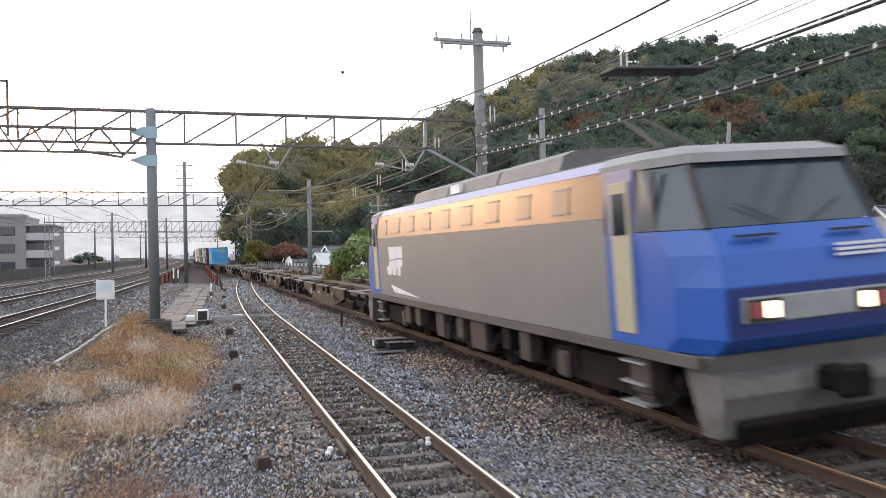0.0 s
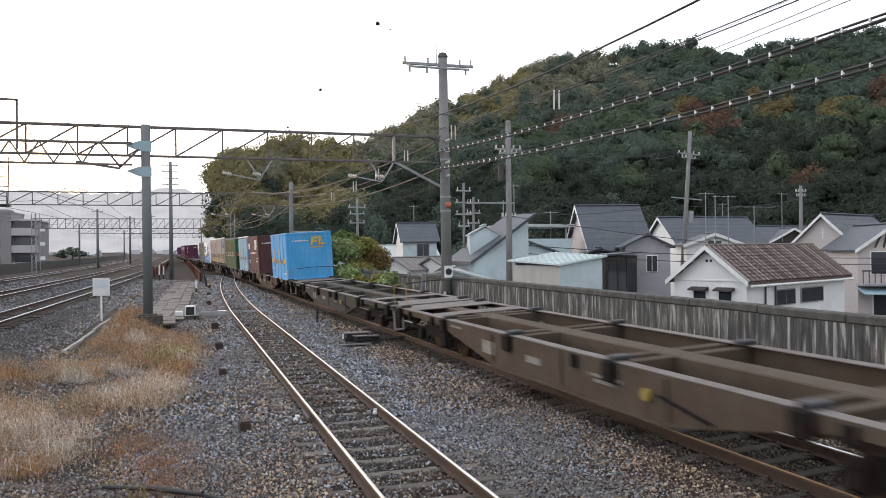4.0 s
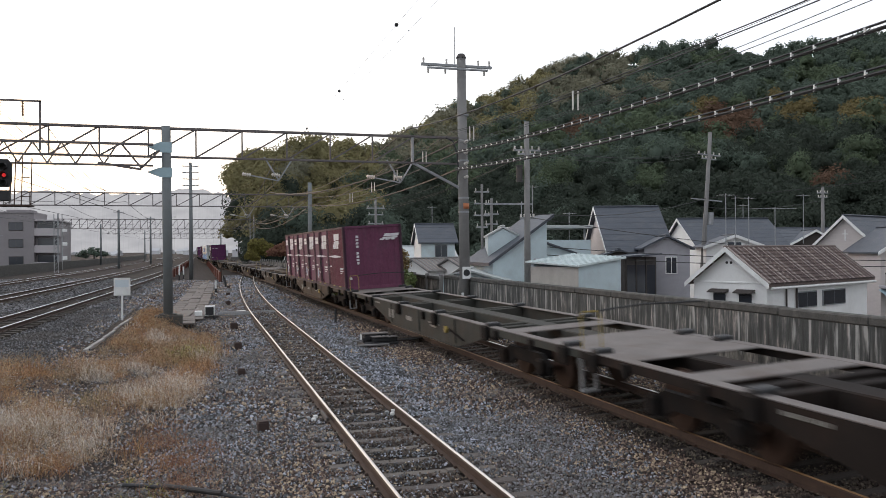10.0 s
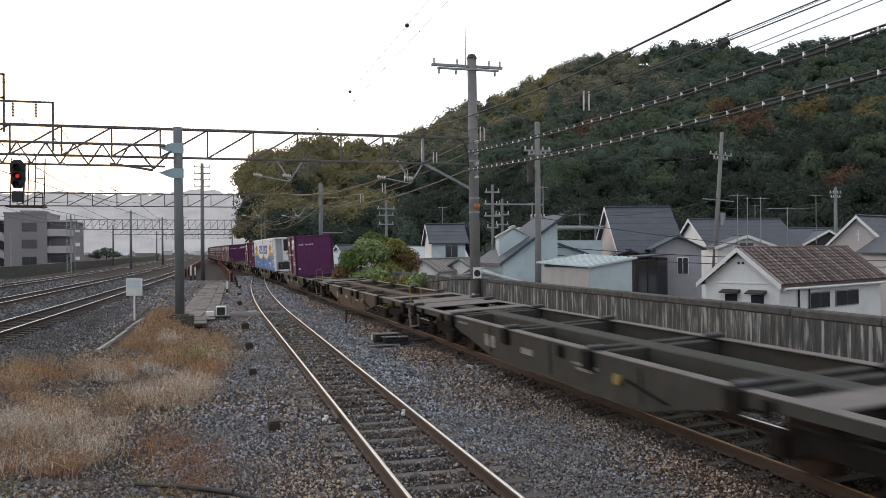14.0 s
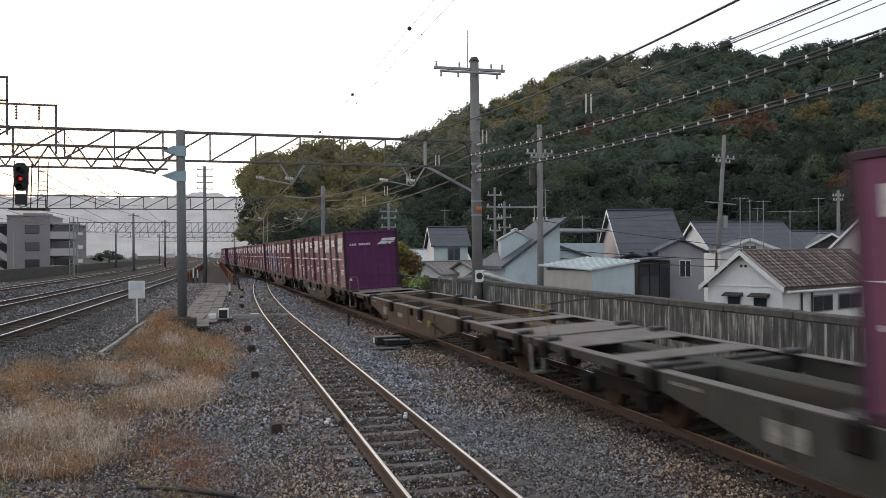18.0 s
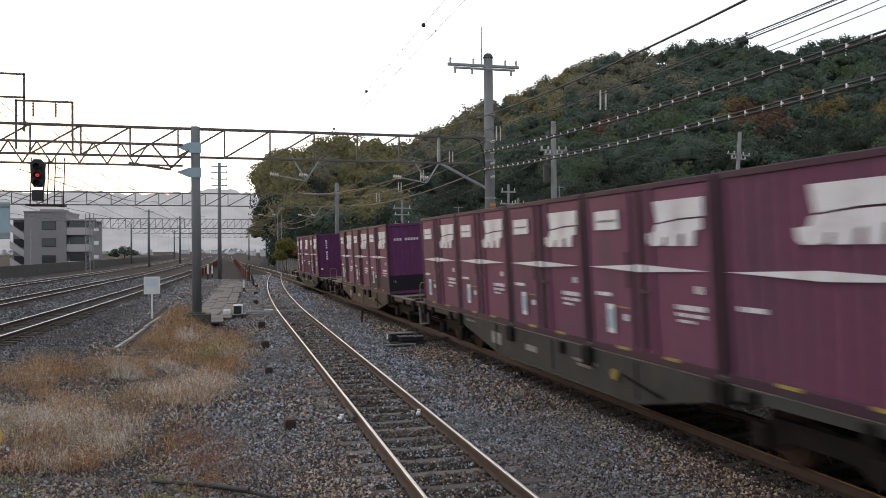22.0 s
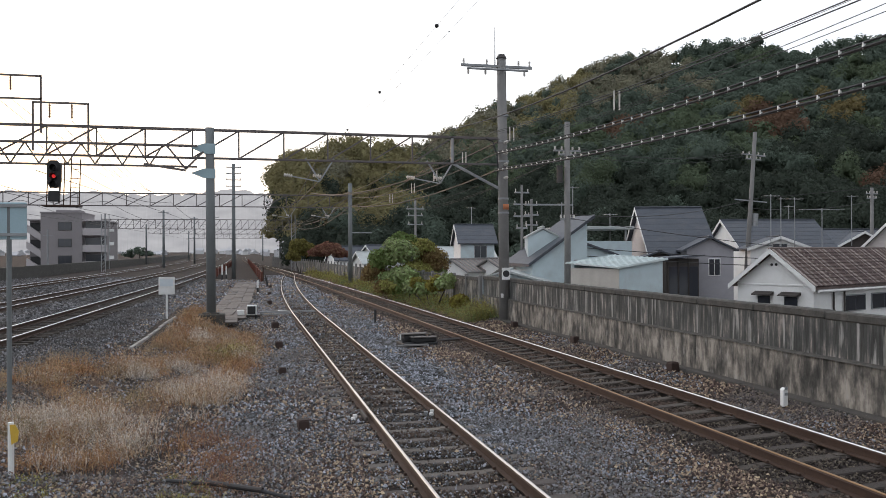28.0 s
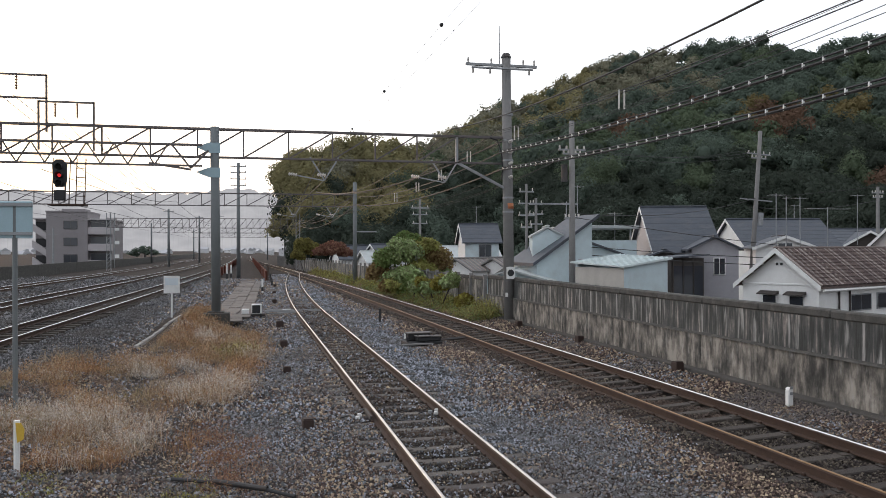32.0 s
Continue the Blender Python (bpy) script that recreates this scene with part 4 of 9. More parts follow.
tile_me = tile.data("roof_tile", ROOFTILE)
lo = Vector((1.7 * 1.165, 0, 1.33 - 1.33 * 0.165 + 0.105))
hi = Vector((0.1, 0, 2.66 + 0.1 - 0.08))
rows_n, cols_n = 10, 33
slope = math.atan2(hi.z - lo.z, lo.x - hi.x)
step = (hi - lo).length / rows_n
rest = Mesh()
for r in range(rows_n):
    p = lo.lerp(hi, r / rows_n)
    for c in range(cols_n):
        yy = -0.3 + c * 0.305
        m = Matrix.Translation((p.x, yy, p.z)) @ Matrix.Rotation(slope, 4, "Y") @ Matrix.Rotation(radians(90), 4, "Z")
        if c < 30:
            ob = new("roof_tile", tile_me)
            ob.parent = hw
            ob.matrix_basis = m
        else:
            rest.add([m @ Vector(v) for v in tv], tile.f)
part("roof_tiles", rest, ROOFTILE, hw)
for c in range(25):
    yy = -0.28 + c * 0.41
    part("cover_tile", Mesh().tube((lo.x, yy, lo.z + 0.05), (hi.x, yy, hi.z + 0.05), 0.05, 6), ROOFROLL, hw)
for x in (-0.1, 0.1):
    part("vent_hole", Mesh().tube((x, -0.01, 2.1), (x, -0.025, 2.1), 0.06, 10), BLACK, hw)
part("belt_course", Mesh().box(-1.72, -0.035, 1.22, 1.72, 0.0, 1.3, 0.01), WHITE, hw)
for x in (-0.45, 0.75):
    part("window_hood", Mesh().prism([(0.0, 0.98), (-0.34, 0.86), (-0.34, 0.82), (0.0, 0.86)], x - 0.42, x + 0.42, "x"), TIMBER, hw)
    part("lattice_window", Mesh().box(x - 0.28, -0.06, 0.1, x + 0.28, -0.005, 0.78, 0.01), GLASS, hw)
part("gutter", Mesh().tube((2.02, -0.2, 1.06), (2.02, 9.8, 1.06), 0.055, 8), WHITE, hw)
part("down_pipe", Mesh().tube((1.76, 1.5, 1.05), (1.76, 1.5, -1.9), 0.04, 8), TIMBER, hw)
part("down_pipe", Mesh().tube((1.76, 2.4, 1.05), (1.76, 2.4, -1.9), 0.04, 8), TIMBER, hw)
for k in range(3):
    part("purlin_end", Mesh().box(-1.7 + k * 0.45, -0.3, 1.36 + k * 0.35, -1.58 + k * 0.45, -0.02, 1.46 + k * 0.35, 0.01), WHITE, hw)

house("tall house with a steep dark slate roof and pinkish gable", 26.66, 52.0, 105, 4.0, 7.6, 2.55, 5.55, PINKISH, SLATE, courses=7)
house("two-storey house with a long blue-grey slate roof", 37.1, 58.0, 99, 7.2, 6.4, 2.9, 4.98, PLASTER, SLATE, courses=6)
house("low house with a white-edged front gable", 36.36, 50.0, 24, 4.0, 3.9, 2.8, 3.55, PLASTER, SLATE, windows=(("gable", 0.0, 2.75, 0.9, 0.35),))
house("house with a broad grey roof and dark timbered gable", 51.9, 60.0, 22, 5.0, 4.6, 2.85, 4.15, TIMBER, SLATE)
house("house with a long grey slate roof behind its neighbours", 49.6, 64.0, 96, 6.5, 6.0, 2.9, 4.4, GREYWALL, SLATE, courses=5)
h7 = house("pale pink sided house with a white-edged steep gable", 38.6, 42.0, 66, 7.5, 4.5, 2.45, 4.6, PINKISH, SLATE, courses=6, windows=(("gable", 0.9, 0.6, 0.9, 1.3), ("right", 2.0, -0.6, 1.6, 1.2)))
part("cross_ornament", Mesh().box(-0.03, -0.03, 3.1, 0.03, -0.005, 3.8).box(-0.16, -0.028, 3.5, 0.16, -0.006, 3.56), WHITE, h7)
h8 = house("two-storey house with a half-timbered gable and railed balcony", 37.4, 35.6, 24, 5.0, 3.6, 2.5, 3.78, PINKISH, SLATE, windows=(("gable", -0.3, 1.1, 1.6, 1.2), ("gable", 0.2, -1.2, 2.4, 1.5)))
for x in (-0.9, -0.45, 0.0, 0.45, 0.9):
    part("gable_timber", Mesh().bar((x, -0.03, 2.55), (x * 0.5, -0.03, 3.5), 0.08), TIMBER, h8)
bal = part("balcony", Mesh().box(-1.9, -0.9, 0.45, 1.9, 0.0, 0.6, 0.02), GREYWALL, h8)
for k in range(13):
    part("baluster", Mesh().bar((-1.85 + k * 0.31, -0.86, 0.6), (-1.85 + k * 0.31, -0.86, 1.25), 0.04), TIMBER, bal)
part("hand_rail", Mesh().box(-1.9, -0.9, 1.25, 1.9, -0.82, 1.32, 0.01), TIMBER, bal)
part("awning", Mesh().prism([(0.0, 0.38), (-1.2, 0.05), (-1.2, 0.0), (0.0, 0.32)], -1.9, 1.9, "x"), PALE_BLUE, h8)
house("small grey two-storey house with a dark roof", 27.2, 44.0, 24, 5.0, 2.7, 2.75, 3.42, GREYWALL, SLATE, barge=None, windows=(("gable", 0.25, 1.2, 0.6, 0.95), ("left", 1.5, 0.6, 1.0, 1.1)))
house("dark timber lean-to between the houses", 25.3, 46.5, 24, 4.0, 2.2, 2.2, 2.6, TIMBER, SLATE, barge=None, windows=(("gable", 0.0, 0.4, 1.2, 1.3),), name="lean_to")
h1 = house("tall narrow white house with a dark roof", 18.35, 70.0, 97, 2.9, 4.4, 3.4, 4.9, PALEWALL, SLATE, courses=4, windows=(("right", 1.7, 2.1, 1.0, 1.0),))
part("gable_facing", Mesh().prism([(-2.2, -1.9), (2.2, -1.9), (2.2, 3.35), (0, 4.8), (-2.2, 3.35)], -0.05, -0.01), WHITE, h1)
for x, y, az, n, w, e, r in ((14.6, 57, 60, 4.5, 3.0, 1.25, 2.0), (17.0, 56, 60, 3.5, 3.0, 1.3, 2.05), (16.6, 51, 70, 3.0, 2.6, 1.0, 1.55)):
    house("low outbuilding with a grey ribbed tile roof", x, y, az, n, w, e, r, PLASTER, TILEGREY, barge=None, name="outbuilding", ribs=12)
for x, y, az, n, w, e, r in ((10.8, 104, 80, 5, 4, 1.6, 3.2), (14.5, 98, 70, 6, 5, 1.6, 3.3), (19.5, 84, 95, 6, 5, 1.8, 3.0), (12.0, 88, 80, 4, 4, 1.4, 2.5)):
    house("distant pale house under the wood", x, y, az, n, w, e, r, PLASTER, SLATE if y > 90 else SHEETROOF)
# sheds clad in pale sheeting
sh = thing("shed", pose(16.45, 34.0, 0, 0, 0, 18), "pale teal sheet-metal shed with a corrugated roof", "shed")
part("wall", Mesh().prism([(0, GROUND_TOWN), (2.75, GROUND_TOWN), (2.75, 2.2), (0, 1.88)], 0.0, 3.3), PALEWALL, sh)
part("gable_wall", Mesh().box(-0.03, 0.0, GROUND_TOWN, -0.004, 3.3, 1.88), BEIGEBOARD, sh, "pale beige boarded wall")
part("roof", Mesh().add([(x, y, z0 + 0.116 * x + 0.045 * y) for x in (-0.2, 2.9) for y in (-0.2, 3.5) for z0 in (1.93, 2.0)], [(0, 1, 3, 2), (4, 6, 7, 5), (0, 4, 5, 1), (2, 3, 7, 6), (0, 2, 6, 4), (1, 5, 7, 3)]), PALESHEET, sh, "pale weathered sheet roof")
part("back_wall", Mesh().prism([(0, 1.8), (2.75, 2.1), (2.75, 2.36), (0, 2.04)], 3.1, 3.3), PALEWALL, sh)
for k in range(12):
    yy = -0.15 + k * 0.31
    part("roof_rib", Mesh().bar((-0.2, yy, 1.985 + 0.045 * yy), (2.9, yy, 2.345 + 0.045 * yy), 0.05), PALESHEET, sh)
sb = thing("shed", pose(0, 42.0, 0), "pale blue shed with a steep single-pitch roof", "shed")
part("wall", Mesh().prism([(15.2, GROUND_TOWN), (18.4, GROUND_TOWN), (18.4, 4.2), (15.2, 1.95)], 0.0, 4.0), PALEWALL, sb)
part("roof", Mesh().prism([(14.9, 1.82), (18.75, 4.5), (18.75, 4.68), (14.9, 2.0)], -0.25, 4.2), SLATE, sb)
part("wall_ventilator", Mesh().box(17.6, -0.05, 1.9, 18.1, 0.0, 2.2, 0.01), GREYWALL, sb)
sc = thing("shed", pose(0, 44.5, 0), "pale blue lean-to with a dark sloping roof", "shed")
part("wall", Mesh().prism([(18.6, GROUND_TOWN), (21.6, GROUND_TOWN), (21.6, 2.3), (18.9, 3.25), (18.6, 3.25)], 0.0, 3.0), PALEWALL, sc)
part("roof", Mesh().prism([(18.5, 3.32), (21.8, 2.25), (21.8, 2.35), (18.5, 3.45)], -0.2, 3.2), SLATE, sc)
sd = thing("shed", pose(0, 49.0, 0), "grey-blue flat-topped building with a pale parapet", "shed")
part("wall", Mesh().box(20.5, 0, GROUND_TOWN, 24.6, 4, 3.3), PALEWALL, sd)
part("parapet", Mesh().box(20.2, -0.2, 4.05, 24.7, 4.1, 4.25, 0.02), SHEETROOF, sd)
for x in (20.6, 24.3):
    part("parapet_post", Mesh().bar((x, 0.3, 3.3), (x, 0.3, 4.05), 0.1), GALV, sd)
house("small pale blue gabled shed", 16.2, 43.0, 16, 3.0, 1.7, 3.45, 3.92, PALEWALL, SHEETROOF, barge=None, over=0.08, name="shed")
house("long low shed with pale blue walls", 13.4, 41.0, 24, 3.0, 4.0, 1.05, 1.6, PALEWALL, SHEETROOF, barge=None, name="shed")

porch = thing("porch", pose(23.75, 42.9, GROUND_TOWN), "dark timber porch with glazed doors beside the grey house", "porch")
part("wall", Mesh().box(0, 0.1, 0, 2.1, 1.6, 4.15), TIMBER, porch)
part("roof", Mesh().prism([(-0.15, 4.15), (2.3, 4.3), (2.3, 4.38), (-0.15, 4.23)], -0.25, 1.7), SLATE, porch)
for x in (0.15, 0.8, 1.45):
    part("glazed_door", Mesh().box(x, 0.04, 0.2, x + 0.55, 0.1, 3.7, 0.01), GLASS, porch)
    part("door_post", Mesh().box(x - 0.08, 0.0, 0.0, x - 0.02, 0.1, 4.1, 0.01), TIMBER, porch)
# ---- poles, aerials and wires of the town ----
def utility_pole(x, y, h, lean, label, arms, r=0.19):
    p = thing("utility_pole", pose(x, y, GROUND_TOWN, 0, lean, 0), label, "pole", "utility poles")
    h -= GROUND_TOWN
    part("pole", Mesh().tube((0, 0, 0), (0, 0, h), r, 12, r * 0.7), CONCRETE, p, "", True)
    for dz, w in arms:
        a = part("crossarm", Mesh().box(-w, -0.05, h - dz, w, 0.05, h - dz + 0.09), GALV, p)
        for s in ((-0.9, -0.4, 0.4, 0.9) if r > 0.15 else (-0.85, 0.85)):
            m = Mesh()
            insulator(m, (s * w, 0, h - dz + 0.09), (s * w, 0, h - dz + 0.26), 0.06 if r > 0.15 else 0.04, 3)
            part("insulator", m, INSULATOR, a)
    return p


p2 = utility_pole(16.42, 40.0, 9.42, 0, "concrete utility pole with bunched insulators and a transformer", ((1.55, 0.75), (1.75, 0.5), (5.1, 0.4)))
part("transformer", Mesh().tube((-0.42, 0, 8.2), (-0.42, 0, 9.0), 0.16, 12).tube((-0.42, 0, 9.0), (-0.42, 0, 9.08), 0.19, 12), DARK_STEEL, p2)
part("side_arm", Mesh().box(-2.3, -0.04, 7.0, 0.3, 0.04, 7.08), GALV, p2)
p3 = utility_pole(34.85, 52.0, 11.2, 4.2, "leaning concrete utility pole with insulators and crossarms", ((1.7, 0.95), (2.0, 0.6)))
part("side_arm", Mesh().box(-1.3, -0.04, 8.15, 1.3, 0.04, 8.23), GALV, p3)
part("transformer", Mesh().tube((0.4, 0, 6.4), (0.4, 0, 7.3), 0.24, 12), GALV, p3)
utility_pole(16.0, 46.0, 6.6, 0, "slim pole with a street lamp among the sheds", ((0.5, 0.45), (1.2, 0.5), (1.9, 0.5), (2.6, 0.35)), 0.1)
utility_pole(16.78, 46.5, 5.8, 0, "slim concrete pole with short arms", ((0.4, 0.4), (1.0, 0.45), (1.6, 0.4)), 0.11)
utility_pole(12.9, 62.0, 6.7, 0, "slim pole with white insulators", ((0.8, 0.7), (1.3, 0.6), (2.0, 0.6)), 0.12)
utility_pole(54.5, 62.0, 8.2, 0, "utility pole at the wood's edge", ((0.6, 0.6), (1.0, 0.5)))
lamp = thing("street_lamp", pose(15.9, 44.0, GROUND_TOWN), "white street lamp on a curved arm", "street lamp")
part("post", Mesh().tube((0, 0, 0), (0, 0, 4.6), 0.05, 8), GALV, lamp)
part("arm", Mesh().sweep([(0, 0, 4.5), (0.3, 0, 4.72), (0.7, 0, 4.8)], 0.03, 6), GALV, lamp)
part("lamp_head", Mesh().box(0.5, -0.1, 4.74, 1.15, 0.1, 4.86, 0.04), WHITE, lamp)


def aerial(x, y, z0, z1, w, n):
    a = thing("tv_aerial", pose(x, y, 0), "thin metal television aerial on a mast", "aerial", "aerials")
    part("mast", Mesh().tube((0, 0, z0), (0, 0, z1), 0.03, 6), GALV, a)
    part("boom", Mesh().bar((-w, 0, z1 - 0.1), (w, 0, z1 - 0.1), 0.035), GALV, a)
    for k in range(n):
        xx = -w + 2 * w * k / max(1, n - 1)
        part("element", Mesh().bar((xx, -0.3, z1 - 0.1), (xx, 0.3, z1 - 0.1), 0.02), GALV, a)
    return a


for x, y, z0, z1, w, n in ((32.8, 46, 1.0, 6.25, 0.45, 4), (33.9, 46.5, 1.0, 6.1, 0.1, 2), (34.7, 46.2, 1.0, 6.08, 0.45, 4), (36.6, 46, 1.0, 5.4, 1.5, 6), (20.9, 50, 4.0, 6.9, 0.3, 3),
                           (19.8, 70.5, 4.8, 6.6, 0.35, 4), (44.5, 60, 4.5, 6.4, 0.35, 4), (49.0, 58, 3.0, 7.2, 0.45, 5), (24.0, 51, 3.0, 5.2, 0.4, 4), (18.6, 46.2, 3.0, 5.6, 0.3, 3)):
    aerial(x, y, z0, z1, w, n)


def hang(a, b, sag, n=14):
    a, b = Vector(a), Vector(b)
    return [a.lerp(b, k / n) - Vector((0, 0, sag * 4 * (k / n) * (1 - k / n))) for k in range(n + 1)]


def cable(points, r, name="overhead_wire", label="thin dark overhead wire", mat=None, group="overhead wires"):
    return single(name, Mesh().sweep(points, r, 5), mat or WIRE, label, "wire", group)


for dx, dz in ((-0.6, 0.0), (0.6, 0.0), (0.0, -0.3)):
    cable(hang((16.42 + dx, 40, 8.05 + dz), (34.9 + dx, 52, 9.7 + dz), 0.5), 0.012)
    cable(hang((16.42 + dx, 40, 8.05 + dz), (12.9 + dx, 62, 6.0 + dz), 0.4), 0.012)
cable(hang((16.5, 40, 4.6), (34.9, 52, 6.2), 0.5), 0.02)
cable(hang((16.5, 40, 4.4), (30, 34, 2.4), 0.15), 0.018)
cable(hang((34.9, 52, 6.3), (75, 44, 11.5), 0.5), 0.02)
cable(hang((34.9, 52, 5.7), (54.5, 62, 7.0), 0.4), 0.02)
cable(hang((16.0, 46, 3.2), (36, 33, 2.0), 0.3), 0.022)
cable(hang((16.0, 46, 2.7), (36, 33, 1.7), 0.3), 0.022)


# ---- overhead line wires ----
INS_PALE = shade("pale_clamp", (0.8, 0.8, 0.78), 0.5, scale=8, vary=0.05, bump=0)
def slung(x, z29, z14, z6, y1=-9.0, n=40):
    """A wire in the plane x that hangs in a parabola through three heights at y = 29, 14 and 6."""
    c = np.polyfit((29.0, 14.0, 6.0), (z29, z14, z6), 2)
    return [Vector((x, y, float(np.polyval(c, y)))) for y in np.linspace(GY, y1, n + 1)]


for heights in ((5.68, 5.18, 5.20), (6.31, 5.79, 5.81)):
    c = thing("feeder_cable", Matrix(), "twisted black feeder cable with pale clamps", "cable", "feeder cables")
    line = slung(9.05, *heights)
    part("cable", Mesh().sweep(line, 0.028, 6), BLACK, c)
    part("messenger", Mesh().sweep([p + Vector((0, 0, 0.075)) for p in line], 0.02, 5), BLACK, c)
    clamp = fix_normals(Mesh().box(-0.02, -0.02, -0.022, 0.02, 0.02, 0.082, 0.005).data("clamp", INS_PALE))
    k = 0.45
    while k < 39.5:
        i = int(k)
        p = line[i].lerp(line[i + 1], k - i)
        ob = new("clamp", clamp)
        ob.parent = c
        ob.matrix_basis = Matrix.Translation(p)
        k += 0.53
for x, za, zb, zc, r in ((7.2, 7.13, 6.33, 6.43, 0.02), (8.86, 7.09, 6.53, 6.54, 0.012), (8.96, 7.07, 6.5, 6.5, 0.012), (9.02, 7.0, 6.55, 6.62, 0.005), (8.83, 6.71, 6.15, 6.38, 0.007), (8.9, 6.63, 6.1, 6.25, 0.007)):
    cable(slung(x, za, zb, zc, n=24), r)
# the wires above the running lines: a sagging messenger, droppers and the contact wire
for cx, lab in ((main_x, "train"), (siding_x, "siding")):
    c = thing("contact_line", Matrix(), "overhead contact wire with droppers under a sagging messenger", "cable", "contact lines")
    spans = ((29, 62), (62, 112), (112, 165))
    for a, b in spans:
        n = 16
        mess, cont = [], []
        for k in range(n + 1):
            y = a + (b - a) * k / n
            x = cx(y)
            q = 4 * (k / n) * (1 - k / n)
            mess.append((x, y, 6.05 - 0.62 * q))
            cont.append((x, y, 5.15))
        part("messenger", Mesh().sweep(mess, 0.017, 5), WIRE, c)
        part("contact_wire", Mesh().sweep(cont, 0.016, 5), WIRE, c)
        for k in range(1, n, 2):
            part("dropper", Mesh().tube(mess[k], cont[k], 0.007, 4), WIRE, c)
for y in (29, 62, 112):
    for cx in (main_x, siding_x):
        st = thing("steady_arm", pose(cx(y), y, 0), "angled steady arm with insulators under the gantry", "bracket", "steady arms")
        part("drop_bar", Mesh().bar((0.55, 0, 6.0), (0.05, 0, 5.2), 0.05), GALV, st)
        part("drop_bar", Mesh().bar((-0.45, 0, 6.0), (0.05, 0, 5.2), 0.05), GALV, st)
        part("arm", Mesh().bar((-0.9, 0, 5.35), (0.05, 0, 5.18), 0.04), GALV, st)
        for s in (-0.9, 0.1):
            m = Mesh()
            insulator(m, (s, 0, 5.36), (s - 0.3, 0, 5.4), 0.07, 4)
            part("insulator", m, INSULATOR, st)
# feeder wires that run on from the gantry's right pole along the line
for a, b, sag, r in (((9.05, GY, 5.68), (7.9, 62, 6.15), 0.5, 0.034), ((9.05, GY, 6.31), (7.9, 62, 6.75), 0.5, 0.026), ((9.15, GY, 6.75), (4.95, 62, 7.05), 0.75, 0.034), ((8.9, GY, 7.05), (7.75, 62, 7.0), 0.55, 0.016), ((7.2, GY, 7.1), (6.1, 62, 6.9), 0.65, 0.018)):
    cable(hang(a, b, sag, 20), r)
for z, r in ((6.15, 0.034), (6.75, 0.026), (7.0, 0.016)):
    cable(hang((7.9, 62, z), (main_x(112) + 2.4, 112, z - 0.2), 0.9), r)
for y, x, z in ((18.5, 8.9, 6.55), (26.6, 8.9, 6.85), (31.5, 8.55, 6.55), (35.5, 8.3, 6.2), (39.5, 8.1, 5.95), (44.5, 7.9, 5.75)):
    h = thing("wire_hanger", pose(x, y, z), "pair of brown insulator rods between overhead wires", "insulator", "wire hangers")
    for s in (-0.07, 0.07):
        part("rod", Mesh().tube((s, 0, -0.38), (s, 0, 0.1), 0.022, 6), INSULATOR, h)
# high wires with marker balls
for x, z, r, ys in ((5.35, 9.13, 0.062, (22.64, 32.68, 43.22)), (5.85, 9.14, 0.024, (23.2, 34.6))):
    c = cable([(x, -10, z), (x, 60, z), (x - 3, 120, z)], 0.0045, "high_wire", "very thin high wire with marker balls")
    for y in ys:
        b = bmesh.new()
        bmesh.ops.create_icosphere(b, subdivisions=2, radius=r)
        me = bpy.data.meshes.new("marker_ball")
        b.to_mesh(me)
        b.free()
        me.materials.append(BLACK)
        part("marker_ball", me, BLACK, c, "dark marker ball")
        c.children[-1].location = (x, y, z)
for k in range(2):
    for x0, z0 in ((-7.4, 7.8), (-5.5, 7.1), (-4.8, 6.9)):
        cable(hang((x0 - 0.4 * k, GY, z0), (left_x(62, 0) - 1 - k, 62, 6.9), 0.4), 0.012)

for k in range(3):
    spans = ((29, 62), (62, 112), (112, 165), (165, 225))
    for a, b in spans:
        c = thing("contact_line", Matrix(), "fine overhead wires of a distant main track", "cable", "contact lines")
        part("messenger", Mesh().sweep(hang((left_x(a, k), a, 6.3), (left_x(b, k), b, 6.3), 0.7, 12), 0.015, 4), WIRE, c)
        part("contact_wire", Mesh().sweep([(left_x(a, k), a, 5.4), (left_x(b, k), b, 5.4)], 0.014, 4), WIRE, c)

# ---- ballast stones ----
st_rs = np.random.RandomState(4)
# a crushed stone: a four-cornered foot and a short ridge
CRAG = np.array([(-1, -0.75, -0.55), (1, -0.7, -0.55), (0.95, 0.75, -0.55), (-1, 0.7, -0.55), (-0.45, 0.0, 0.65), (0.45, 0.05, 0.6)], float)
CRAG_F = np.array([(0, 1, 5), (0, 5, 4), (1, 2, 5), (2, 3, 4), (2, 4, 5), (3, 0, 4)])


def keep_off(x, y):
    """Which points are clear of rails and sleepers."""
    ok = np.ones(len(x), bool)
    for fx, y0 in ((siding_x, -4), (main_x, -30)):
        c = np.array([fx(v) for v in y])
        for s in (-0.566, 0.566):
            ok &= np.abs(x - c - s) > 0.1
        on = (np.abs(((y - y0 - 0.2 + 0.31) % 0.62) - 0.31) < 0.108) & (np.abs(x - c) < 1.02)
        ok &= ~(on & (st_rs.rand(len(x)) < 0.965))
    return ok & (x < np.array([wall_x(v) for v in y]) - 0.05)


